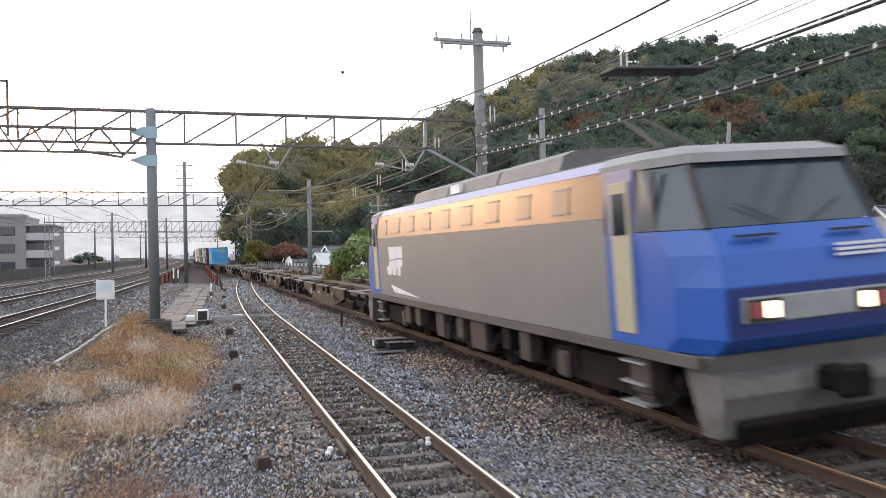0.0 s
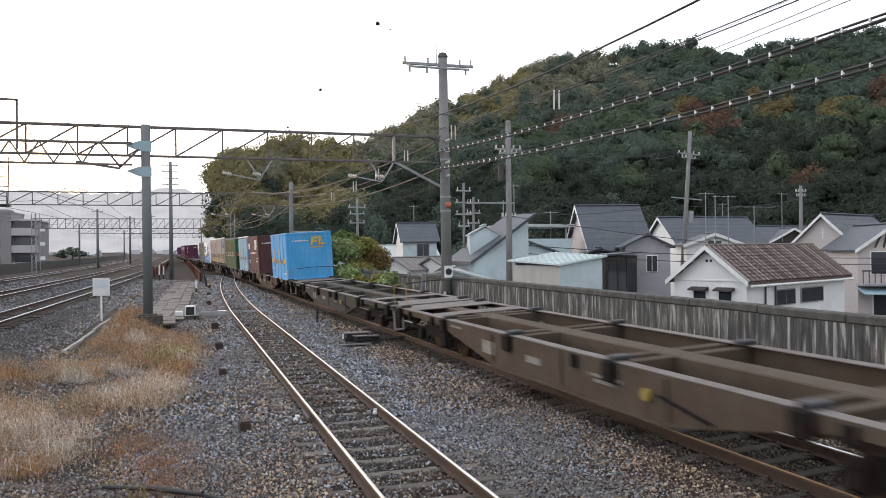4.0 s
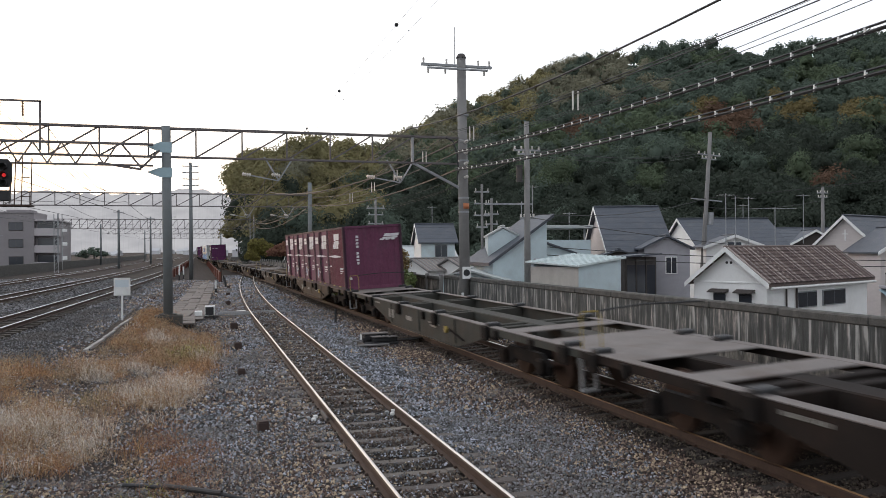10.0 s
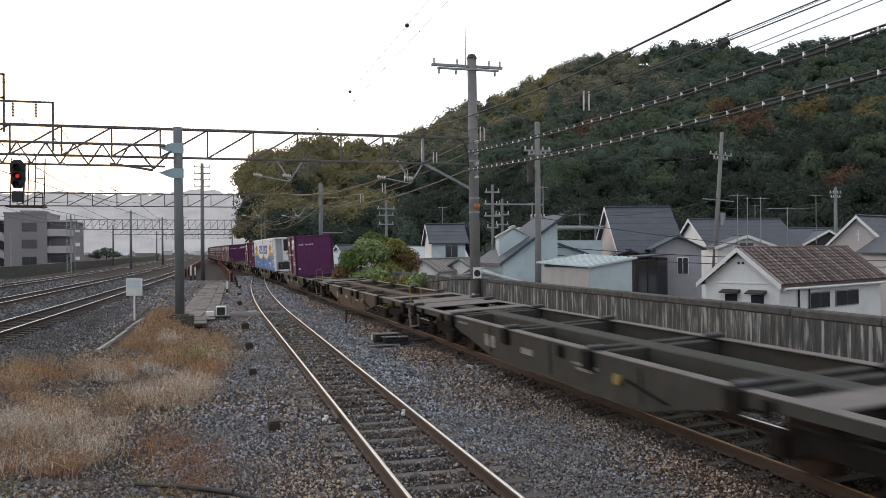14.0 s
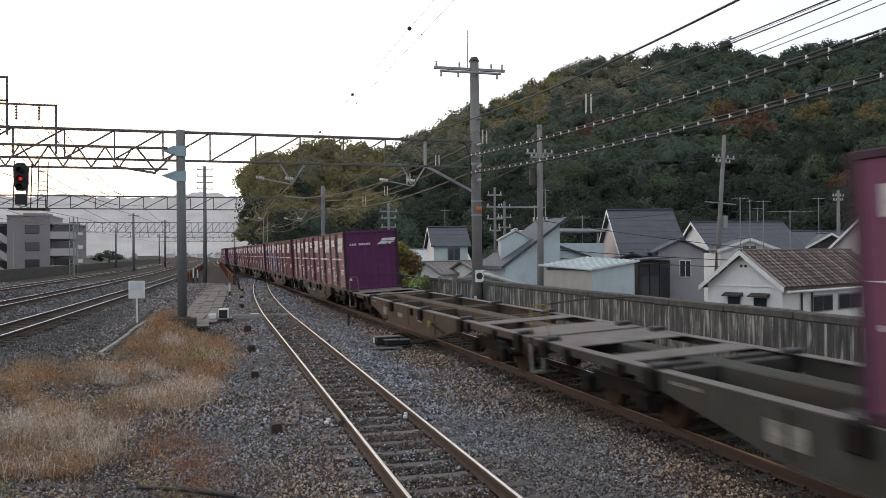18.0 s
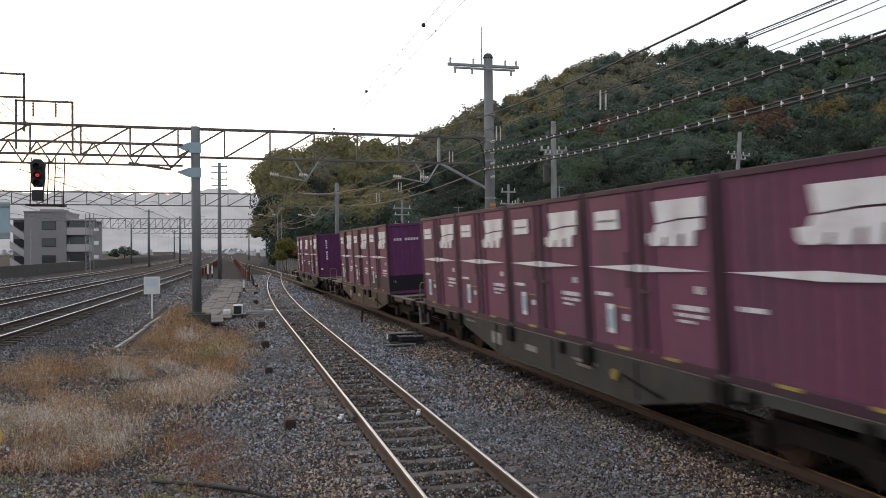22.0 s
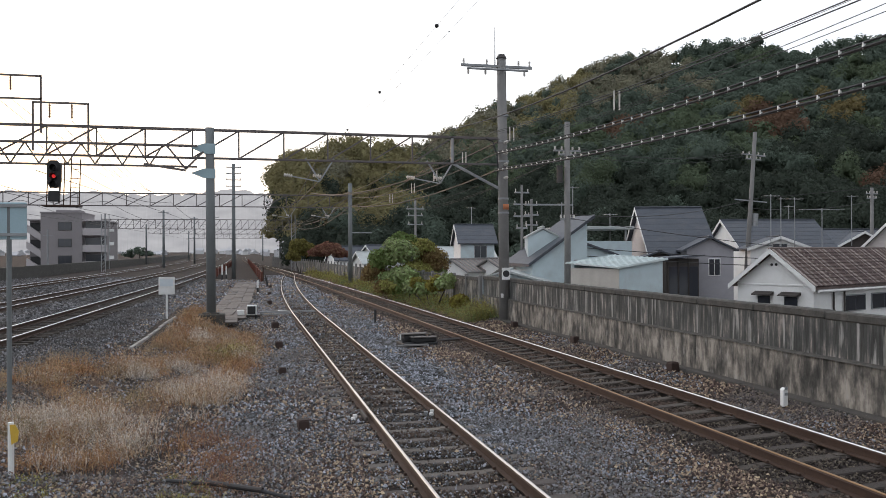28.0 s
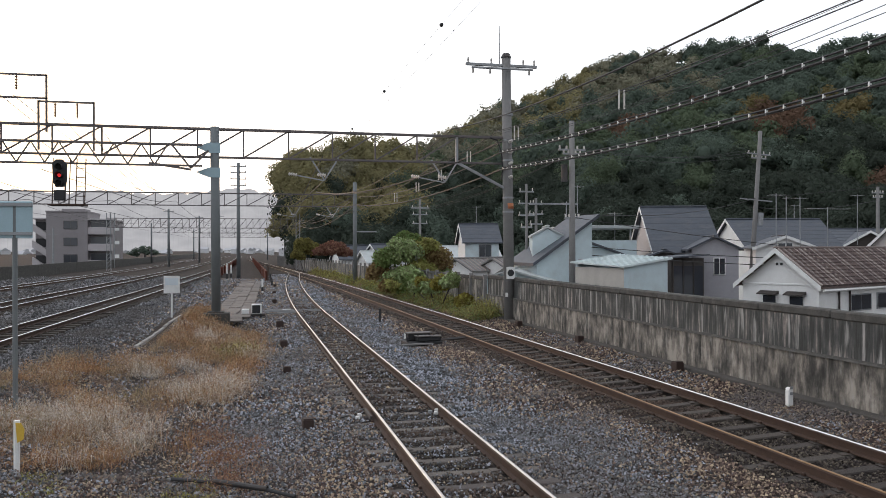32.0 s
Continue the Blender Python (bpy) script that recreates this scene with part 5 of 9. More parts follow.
def stones(n, x0, x1, y0, y1, r0, r1, label):
    """Loose stones: rust-brown ones towards the train's track and in patches, blue-grey ones by the siding."""
    x, y = st_rs.uniform(x0, x1, n), st_rs.uniform(y0, y1, n)
    ok = keep_off(x, y)
    grassy = (y > 10.8) & (y < 30) & (x > np.interp(y, [10, 12, 18, 22, 26, 32], [-3.4, -4.2, -5.0, -4.2, -3.2, -2.0])) & (x < np.interp(y, [10, 15, 20, 28], [-0.9, -0.6, 0.1, 0.2]))
    ok &= ~grassy | (st_rs.rand(len(x)) < 0.3)
    x, y = x[ok], y[ok]
    brown = np.interp(x, [-6, 0, 1.6, 3.2, 3.8, 4.4, 4.9, 5.6, 9.6], [0.3, 0.45, 0.4, 0.2, 0.02, 0.12, 0.45, 0.85, 0.9]) + 0.35 * np.sin(x * 1.3 + y * 0.35) * np.sin(y * 0.6 - x)
    pick = st_rs.rand(len(x)) < brown
    oily = (np.abs(x - np.array([main_x(v) for v in y])) < 0.95 + 0.25 * st_rs.rand(len(x))) | ((np.abs(x - 2.56) < 0.5) & (st_rs.rand(len(x)) < 0.6) & (y < 40))
    left = x < -3.0 - 1.2 * st_rs.rand(len(x))
    bed = 0.016 * ((np.abs(x - np.array([main_x(v) for v in y])) < 1.0) | (np.abs(x - np.array([siding_x(v) for v in y])) < 1.0))
    for sel, mat in ((pick & ~oily & ~left, STONE_BROWN), (~pick & ~oily & ~left, STONE), (oily, STONE_DARK), (left & ~oily, STONE_BLUE)):
        if sel.any():
            heap(x[sel], y[sel], r0, r1, mat, label, bed[sel])


def heap(x, y, r0, r1, mat, label, bed):
    n = len(x)
    r = r0 + (r1 - r0) * st_rs.rand(n) ** 1.6
    q = CRAG[None] * (0.75 + 0.5 * st_rs.rand(n, 6, 1)) + 0.2 * st_rs.normal(size=(n, 6, 3))
    a = st_rs.uniform(0, 6.28, n)
    b = st_rs.uniform(-0.8, 0.8, n)
    ca, sa, cb, sb_ = np.cos(a)[:, None], np.sin(a)[:, None], np.cos(b)[:, None], np.sin(b)[:, None]
    qx, qy, qz = q[..., 0], q[..., 1], q[..., 2]
    qx, qz = qx * cb - qz * sb_, qx * sb_ + qz * cb
    qx, qy = qx * ca - qy * sa, qx * sa + qy * ca
    z = ground_z(x, y) + bed + 0.45 * r + 0.045 * st_rs.rand(n) ** 2
    v = np.stack([x[:, None] + qx * r[:, None], y[:, None] + qy * r[:, None], z[:, None] + qz * r[:, None]], 2).reshape(-1, 3)
    f = (np.arange(n)[:, None, None] * 6 + CRAG_F[None]).reshape(-1, 3)
    return bulk("ballast_stones", v, f, mat, label, "ballast")


stones(108000, -4.6, 9.6, 7.2, 13.5, 0.009, 0.021, "loose grey and rust-brown crushed ballast stones")
stones(74000, -7.5, 9.6, 13.5, 24.0, 0.014, 0.031, "crushed ballast stones round the siding")
stones(6000, -4.6, 9.5, -6.0, 7.2, 0.03, 0.06, "loose ballast stones beside the siding")
stones(44000, -2.0, 9.4, 24.0, 46.0, 0.019, 0.038, "ballast stones along the curving line")
stones(16000, -26.0, -8.0, 30.0, 85.0, 0.045, 0.085, "dark ballast between the far main tracks")
stones(34000, -10.0, -3.0, 16.0, 46.0, 0.016, 0.034, "dark ballast stones beside the left tracks")
stones(15000, 1.5, 9.2, 46.0, 92.0, 0.045, 0.085, "ballast stones round the turnout")
stones(15000, -8.0, 2.5, 40.0, 80.0, 0.034, 0.065, "ballast stones beside the walkway")

# ---- dry grass and weeds ----
TAN = shade("dry_grass", (0.345, 0.248, 0.158), 0.85, scale=1.2, vary=0.3, bump=0.0, island=0.35, spec=0.2)
PINKGRASS = shade("pinkish_grass", (0.28, 0.2, 0.155), 0.9, scale=1.2, vary=0.3, bump=0.0, island=0.35, spec=0.2)
RUSTY = shade("russet_grass", (0.36, 0.2, 0.105), 0.85, scale=1.2, vary=0.3, bump=0.0, island=0.35, spec=0.2)
PLUME = shade("pale_plume_grass", (0.56, 0.49, 0.42), 0.85, scale=1.2, vary=0.2, bump=0.0, island=0.3, spec=0.2)
REDWEED = shade("red_brown_weeds", (0.27, 0.145, 0.09), 0.85, scale=1.2, vary=0.3, bump=0.0, island=0.4, spec=0.2)
WEED = shade("weed_leaves", (0.27, 0.24, 0.08), 0.8, scale=1.2, vary=0.3, bump=0.0, island=0.5, spec=0.25)
OLIVEGRASS = shade("olive_grass", (0.21, 0.165, 0.07), 0.85, scale=1.2, vary=0.3, bump=0.0, island=0.35, spec=0.2)
ivy = shade("ivy_leaves", (0.19, 0.24, 0.085), 0.6, scale=0.9, vary=0.3, bump=0, island=0.45)
gr = np.random.RandomState(9)


def blades(name, x, y, h, w, bend, mat, label, dz=0.0):
    n = len(x)
    a = gr.uniform(0, 6.28, n)
    dx, dy = np.cos(a), np.sin(a)
    z = ground_z(x, y) - 0.02 + dz
    ln = bend * h * gr.rand(n)
    px, py = -dy * w, dx * w
    p0 = np.stack([x, y, z], 1)
    mid = p0 + np.stack([dx * ln * 0.3, dy * ln * 0.3, h * 0.6], 1)
    tip = p0 + np.stack([dx * ln, dy * ln, h * (1 - 0.3 * (ln / h) ** 2)], 1)
    side = np.stack([px, py, np.zeros(n)], 1)
    v = np.stack([p0 - side, p0 + side, mid + 0.8 * side, mid - 0.8 * side, tip + 0.25 * side, tip - 0.25 * side], 1).reshape(-1, 3)
    k = np.arange(n)[:, None] * 6
    f = np.concatenate([k + np.array([[0, 1, 2, 3]]), k + np.array([[3, 2, 4, 5]])])
    return bulk(name, v, f, mat, label, "grass")


def lumps(x, y, s, seed):
    return np.sin(x * 1.9 * s + seed) * np.sin(y * 1.05 * s + 1.7 * seed + x) + 0.5 * np.sin(x * 4.1 * s + y * 2.3 + seed)


def tufts(name, cx, cy, h, blades_n, fuzz_n, w, mat, label):
    """Low tangled tufts: thin arching blades that fan out, under a haze of short stalks and seed heads."""
    m = len(cx)
    i = np.repeat(np.arange(m), blades_n)
    n = len(i)
    a = gr.uniform(0, 6.28, n)
    lean = gr.uniform(0.3, 1.7, n)
    hh = h[i] * gr.uniform(0.5, 1.15, n)
    dx, dy = np.cos(a), np.sin(a)
    bx, by = cx[i] + 0.16 * gr.normal(size=n), cy[i] + 0.16 * gr.normal(size=n)
    p0 = np.stack([bx, by, ground_z(bx, by) - 0.02], 1)
    mid = p0 + np.stack([dx * lean * hh * 0.4, dy * lean * hh * 0.4, hh * (0.75 - 0.2 * lean)], 1)
    tip = p0 + np.stack([dx * lean * hh, dy * lean * hh, hh * (1.0 - 0.45 * lean)], 1) + 0.02 * gr.normal(size=(n, 3))
    ww = w * (0.6 + 0.035 * cy[i])
    side = np.stack([-dy * ww, dx * ww, np.zeros(n)], 1)
    v = np.stack([p0 - side, p0 + side, mid + 0.7 * side, mid - 0.7 * side, tip + 0.3 * side, tip - 0.3 * side], 1).reshape(-1, 3)
    k = np.arange(n)[:, None] * 6
    f = np.concatenate([k + np.array([[0, 1, 2, 3]]), k + np.array([[3, 2, 4, 5]])])
    i = np.repeat(np.arange(m), fuzz_n)
    n2 = len(i)
    q = gr.normal(size=(n2, 3))
    q /= np.linalg.norm(q, axis=1)[:, None]
    q[:, 2] = np.abs(q[:, 2])
    rad = gr.uniform(0.55, 1.15, n2) * h[i]
    fx, fy = cx[i] + q[:, 0] * rad, cy[i] + q[:, 1] * rad
    c = np.stack([fx, fy, ground_z(fx, fy) + 0.02 + q[:, 2] * rad * 0.85], 1)
    d = gr.normal(size=(n2, 3)) + 0.6 * q
    d *= (gr.uniform(0.012, 0.035, n2) * (0.7 + 0.03 * cy[i]) / np.linalg.norm(d, axis=1))[:, None]
    s = np.cross(d, gr.normal(size=(n2, 3)))
    s *= (1.3 * w * (0.6 + 0.035 * cy[i]) / np.linalg.norm(s, axis=1))[:, None]
    v2 = np.stack([c - d, c + s, c + d, c - s], 1).reshape(-1, 3)
    f2 = np.arange(n2)[:, None] * 4 + np.array([[0, 1, 2, 3]]) + len(v)
    return bulk(name, np.concatenate([v, v2]), np.concatenate([f, f2]), mat, label, "grass")


def spots(n, seed, keep):
    """Places for tufts over the grassy strip beside the siding, thinned by keep."""
    r = np.random.RandomState(seed)
    cy = 11.1 + 20.9 * r.rand(n) ** 1.15
    left = np.interp(cy, [10, 12, 18, 22, 26, 32], [-3.4, -4.2, -5.0, -4.2, -3.2, -2.0])
    right = np.interp(cy, [10, 11, 13, 15, 17, 20, 24, 28, 32], [-0.75, -0.8, -0.85, -0.55, -0.1, 0.25, 0.5, 0.35, -0.1])
    cx = left + (right - left) * r.rand(n)
    gap = (np.abs(cx + 1.15 - 0.05 * (cy - 13)) < 0.3) & (cy < 14.8) | ((cx < -3.0) & (np.abs(cy - 15.3) < 0.9)) | (lumps(cx, cy, 1.3, 0.4) < -0.75) | ((cy > 21) & (cx < -2.45 + 0.06 * (cy - 23.6))) | ((cy > 27.8) & (cx > -1.15))
    ok = keep(cx, cy) & ~gap
    return cx[ok], cy[ok]


x, y = spots(520, 1, lambda a, b: lumps(a, b, 1.0, 1.0) > -0.45)
tufts("dry_grass", x, y, 0.14 + 0.44 * gr.rand(len(x)) ** 1.7, 44, 100, 0.0027, TAN, "tangled tan dry grass beside the siding")
x, y = spots(640, 2, lambda a, b: (lumps(a, b, 1.0, 3.0) > 0.1) | (b > 23) | (b < 12.0) | ((a > -0.6) & (b > 16)))
tufts("russet_grass", x, y, 0.14 + 0.42 * gr.rand(len(x)) ** 1.7, 44, 90, 0.0027, RUSTY, "orange-brown dead grass in tufts")
x, y = spots(900, 3, lambda a, b: ((np.abs(a + 0.6) < 0.5) & (np.abs(b - 15.6) < 2.4)) | ((np.abs(b - 13.3) < 0.8) & (a < -1.2)) | (lumps(a, b, 1.4, 8.0) > 0.85))
tufts("plume_grass", x, y, 0.24 + 0.3 * gr.rand(len(x)), 46, 110, 0.0026, PLUME, "pale feathery seeding grass")
x, y = spots(420, 5, lambda a, b: lumps(a, b, 1.0, 5.0) > -0.2)
tufts("pinkish_grass", x, y, 0.1 + 0.1 * gr.rand(len(x)), 44, 70, 0.0028, PINKGRASS, "pinkish-brown seeding grass, low and tangled")
x = -0.32 + 0.24 * gr.normal(size=46)
y = 11.6 + 1.3 * gr.normal(size=46)
tufts("russet_weeds", x, y, 0.12 + 0.2 * gr.rand(46), 22, 60, 0.003, REDWEED, "thin red-brown weeds at the grass's edge")
x, y = gr.uniform(-3.4, -0.2, 90), gr.uniform(8.4, 10.6, 90)
ok = lumps(x, y, 2.0, 4.0) > 0.2
tufts("green_weeds", x[ok], y[ok], 0.07 + 0.08 * gr.rand(ok.sum()), 26, 26, 0.005, WEED, "sparse green-brown weeds in the gravel")
x, y = spots(260, 7, lambda a, b: (lumps(a, b, 1.2, 6.0) > 0.55) & (b < 24))
tufts("olive_grass", x, y, 0.16 + 0.26 * gr.rand(len(x)), 36, 80, 0.003, OLIVEGRASS, "olive-green grass among the dry tufts")
x, y = -0.22 + 0.12 * gr.normal(size=9), 22.3 + 0.3 * gr.normal(size=9)
tufts("yellow_green_weed", x, y, 0.3 + 0.3 * gr.rand(9), 26, 60, 0.007, WEED, "yellow-green weed standing in the dry grass")


def fringe(n, y0, y1, power):
    """Places along the foot of the fence."""
    cy = y0 + (y1 - y0) * gr.rand(n) ** power
    return np.array([main_x(v) for v in cy]) + 1.7 + 0.75 * gr.rand(n), cy


x, y = fringe(330, 30.2, 90, 1.4)
tufts("wall_weeds", x, y, (0.4 + 0.6 * gr.rand(len(x))) * (0.65 + 0.5 * np.sin(y * 0.55) ** 2), 26, 130, 0.0052, WEED, "olive and yellow weeds along the foot of the fence")
x, y = fringe(170, 30.2, 70, 1.4)
tufts("green_fringe", x, y, 0.3 + 0.4 * gr.rand(len(x)), 20, 150, 0.006, ivy, "fresh green weeds under the fence")
x, y = fringe(130, 30.5, 92, 1.3)
tufts("wall_grass", x - 0.15, y, 0.15 + 0.3 * gr.rand(len(x)), 40, 60, 0.005, TAN, "dry brown grass among the weeds")


def bush(name, cs, mats, size, label, per=420, trunk=None):
    """A shrub of many leaf clumps over a few stems."""
    b = thing(name, Matrix(), label, "shrub")
    c = np.array([p[:3] for p in cs], float)
    for j, mt in enumerate(mats):
        sel = [i for i in range(len(cs)) if i % len(mats) == j]
        v, f = crowns(c[sel], np.array([cs[i][3] for i in sel]), np.array([cs[i][4] for i in sel]), 9, per * 3, size * 0.8, (0.7, 1.42), 0.5)
        me = bulk("foliage", v, f, mt, "", "", parent=b)
        for key in ("kind", "category"):
            if key in me:
                del me[key]
    stem = Mesh()
    for p in cs[::2]:
        stem.tube((c[:, 0].mean(), c[:, 1].mean(), -0.3), (p[0], p[1], p[2]), 0.06, 5, 0.02)
    part("stem", stem, TIMBER, b)
    return b


bush("overgrown_shrub", [(8.6, 45.5, 2.2, 1.3, 1.3), (9.6, 46, 2.6, 1.1, 1.1), (7.7, 46, 2.0, 1.0, 1.2), (10.4, 46, 1.9, 1.0, 1.1), (8.2, 45, 1.0, 1.1, 1.0), (9.3, 45, 1.2, 1.2, 1.1), (9.0, 47, 3.0, 0.9, 0.75),
                         (7.2, 46, 1.2, 0.8, 1.0), (10.9, 46.3, 1.2, 0.8, 0.9), (8.0, 44.6, 0.5, 0.8, 0.7), (8.6, 44.2, 0.55, 0.75, 0.7), (7.5, 45.2, 0.55, 0.7, 0.75), (9.2, 44.6, 0.6, 0.8, 0.8)], (ivy, leaf_mat("bush_olive", (0.28, 0.27, 0.09), 0.4), leaf_mat("bush_green", (0.15, 0.2, 0.07), 0.4), leaf_mat("bush_brown", (0.24, 0.17, 0.08), 0.4)), 0.095,
     "big shrub of green and browning leaves over the fence", 1400)
bush("low_shrub", [(8.4, 42.5, 1.3, 0.6, 0.6), (8.75, 42.0, 0.9, 0.55, 0.55)], (ivy,), 0.11, "small round green shrub on the fence", 700)
bush("fence_ivy", [(8.3, 40.5, 0.7, 0.6, 0.6), (8.35, 39.3, 0.9, 0.55, 0.55), (8.55, 34.5, 1.2, 0.5, 0.5), (8.5, 36.0, 1.0, 0.7, 0.6), (8.4, 38.0, 0.8, 0.6, 0.55), (8.7, 32.8, 0.5, 0.4, 0.5)], (ivy, leaf_mat("ivy_yellow", (0.22, 0.19, 0.05), 0.4)), 0.1, "yellow-green ivy creeping over the fence", 600)
bush("russet_shrub", [(7.6, 84, 2.4, 1.2, 1.0), (8.8, 85, 2.5, 1.3, 1.2), (9.8, 85, 2.2, 1.0, 0.9)], (leaf_mat("russet_leaves", (0.21, 0.11, 0.08), 0.4),), 0.11, "russet autumn shrub by the line", 1500)
bush("olive_shrub", [(6.2, 95, 2.8, 1.3, 1.4), (7.2, 96, 2.4, 1.2, 1.4), (5.6, 94, 1.8, 0.9, 1.0)], (leaf_mat("olive_bush", (0.17, 0.15, 0.05), 0.4),), 0.12, "olive-yellow shrub at the bend of the line", 1500)

# ---- lineside things ----
BROWNBOX = shade("brown_marker", (0.042, 0.025, 0.02), 0.8, scale=8, vary=0.2, bump=0.1)
for x, y, s in ((0.9, 13.03, 0.085), (0.85, 19.0, 0.08), (0.99, 24.3, 0.1), (1.09, 30.0, 0.12), (1.3, 43.4, 0.11), (1.54, 51.7, 0.11), (1.89, 61.8, 0.11), (9.15, 16.3, 0.1), (9.2, 21.9, 0.1), (9.1, 27.0, 0.1)):
    mk = thing("cable_marker", pose(x, y, float(ground_z(np.array(x), np.array(y))), 0, 0, 8), "small square brown lineside marker block", "marker", "marker blocks")
    part("block", Mesh().box(-s, -s, -0.05, s, s, 1.9 * s, 0.012), BROWNBOX, mk)
    part("lid", Mesh().box(-s * 0.9, -s * 0.9, 1.9 * s, s * 0.9, s * 0.9, 1.9 * s + 0.02, 0.006), BROWNBOX, mk)
PLATE = shade("worn_grey_lid", (0.12, 0.11, 0.105), 0.7, scale=6, vary=0.3, bump=0.1, stain=(0.07, 0.05, 0.04))
sw = thing("point_machine", pose(5.02, 23.9, -0.02, 0, 0, 6), "dark steel point machine with a humped cover and rods", "point machine")
part("base_frame", Mesh().box(-0.55, -0.36, -0.1, 0.55, 0.36, 0.06, 0.02), BLACK, sw)
part("motor_case", Mesh().box(-0.42, 0.0, 0.06, 0.3, 0.34, 0.26, 0.03), BLACK, sw)
part("cover_plate", Mesh().box(-0.46, -0.02, 0.26, 0.34, 0.36, 0.3, 0.015), PLATE, sw, "worn grey lid")
part("gear_case", Mesh().box(-0.22, -0.34, 0.06, 0.46, 0.0, 0.2, 0.03), BLACK, sw)
part("gear_lid", Mesh().box(-0.26, -0.37, 0.2, 0.18, -0.03, 0.235, 0.012).box(0.22, -0.37, 0.19, 0.5, -0.03, 0.225, 0.012), PLATE, sw, "worn grey lid")
for x in (-0.18, 0.05, 0.3):
    part("lid_bolt", Mesh().tube((x, -0.2, 0.22), (x, -0.2, 0.255), 0.022, 8), BLACK, sw)
for x in (-0.5, 0.5):
    part("lifting_lug", Mesh().tube((x, -0.2, 0.0), (x, -0.2, 0.2), 0.035, 8), BLACK, sw)
part("knob", Mesh().tube((-0.42, 0.3, 0.1), (-0.42, 0.3, 0.28), 0.04, 8), WHITE, sw)
part("rod", Mesh().tube((0.5, 0.1, 0.06), (1.45, 0.16, 0.1), 0.025, 8), DARK_STEEL, sw)
part("rod", Mesh().tube((0.5, -0.1, 0.06), (1.45, -0.06, 0.1), 0.025, 8), DARK_STEEL, sw)
part("drain_slab", Mesh().box(-0.75, -0.5, -0.02, 0.2, -0.36, 0.03, 0.01), CONCRETE, sw)
bp = thing("marker_post", pose(4.92, 31.3, -0.05), "short black marker post in the ballast", "post", "black posts")
part("post", Mesh().tube((0, 0, 0), (0, 0, 0.5), 0.045, 10), BLACK, bp)
part("cap", Mesh().tube((0, 0, 0.5), (0, 0, 0.53), 0.055, 10), BLACK, bp)
sgb = thing("signal_box_case", pose(0.22, 34.7, 0.02), "white lineside relay case on a low frame", "relay case")
part("frame", Mesh().box(-0.5, -0.2, 0.02, 0.45, 0.2, 0.1, 0.02), DARK_STEEL, sgb)
part("case", Mesh().box(-0.1, -0.2, 0.1, 0.3, 0.2, 0.5, 0.02), WHITE, sgb)
part("case_door", Mesh().box(-0.08, -0.225, 0.14, 0.24, -0.2, 0.46, 0.01), BLACK, sgb)
part("side_case", Mesh().box(-0.5, -0.18, 0.1, -0.2, 0.18, 0.3, 0.02), WHITE, sgb)
part("bracket", Mesh().box(0.42, -0.1, 0.1, 0.6, 0.1, 0.24, 0.02), GALV, sgb)
part("pull_rod", Mesh().bar((0.5, 0.0, 0.08), (1.75, 0.5, 0.1), 0.05), GALV, sgb)
part("foot", Mesh().tube((0.27, -0.24, -0.15), (0.27, -0.24, 0.12), 0.05, 8), BLACK, sgb)
for x, y, lab in ((1.9, 13.35, "rail_joint"), (3.22, 13.42, "rail_joint")):
    rj = thing("rail_joint", pose(x, y, 0.0), "insulated rail joint with pale fittings and cables", "rail joint", "rail joints")
    part("fish_plate", Mesh().box(-0.02, -0.35, 0.03, 0.02, 0.35, 0.1, 0.01), DARK_STEEL, rj)
    for k, (a, b) in enumerate(((-0.18, -0.1), (-0.12, 0.12), (-0.25, 0.02))):
        part("fitting", Mesh().box(a - 0.04, b - 0.03, 0.0, a + 0.03, b + 0.03, 0.06, 0.012), WHITE if k < 2 else GALV, rj)
    part("bond_wire", Mesh().sweep([(-0.2, 0, 0.04), (-0.32, 0.1, 0.03), (-0.45, 0.05, 0.01)], 0.012, 5), BLACK, rj)
wp = thing("kilometre_post", pose(8.98, 12.25, 0.06), "short white kilometre post with worn figures", "post")
part("post", Mesh().box(-0.05, -0.05, 0, 0.05, 0.05, 0.29, 0.015).prism([(-0.05, 0.29), (0.05, 0.29), (0.0, 0.33)], -0.05, 0.05), WHITE, wp)
for z in (0.3, 0.2):
    part("worn_figure_bar", Mesh().box(-0.03, -0.06, z, 0.03, -0.056, z + 0.05), GALV, wp)
yp = thing("warning_post", pose(-2.74, 10.86, -0.02), "white post with a round yellow reflector plate", "post")
part("post", Mesh().tube((0, 0, 0), (0, 0, 0.72), 0.035, 10), WHITE, yp)
part("reflector", Mesh().prism([(0.02, 0.46), (0.09, 0.5), (0.1, 0.62), (0.06, 0.7), (0.0, 0.7)], -0.06, -0.045), YELLOW, yp)
bs = thing("sign_board", pose(-3.55, 14.0, 0), "pale blue-grey sign board seen from behind on a steel pole", "sign")
part("pole", Mesh().tube((0, 0, -0.1), (0, 0, 3.5), 0.038, 10), POLE_GREY, bs)
part("board", Mesh().box(-0.36, -0.03, 2.95, 0.26, -0.005, 3.53, 0.01), PALE_BLUE, bs)
for z in (3.0, 3.45):
    part("bracket", Mesh().box(-0.36, -0.05, z, 0.26, -0.03, z + 0.05), GALV, bs)
PALE_SIGN = shade("pale_sign_tint", (0.62, 0.68, 0.72), 0.6, scale=4, vary=0.08, bump=0.0)
ws = thing("sign_board", pose(-2.93, 33.7, 0.08), "white square lineside sign on a thin post", "sign")
part("post", Mesh().tube((0, 0, 0), (0, 0, 1.1), 0.035, 8), WHITE, ws)
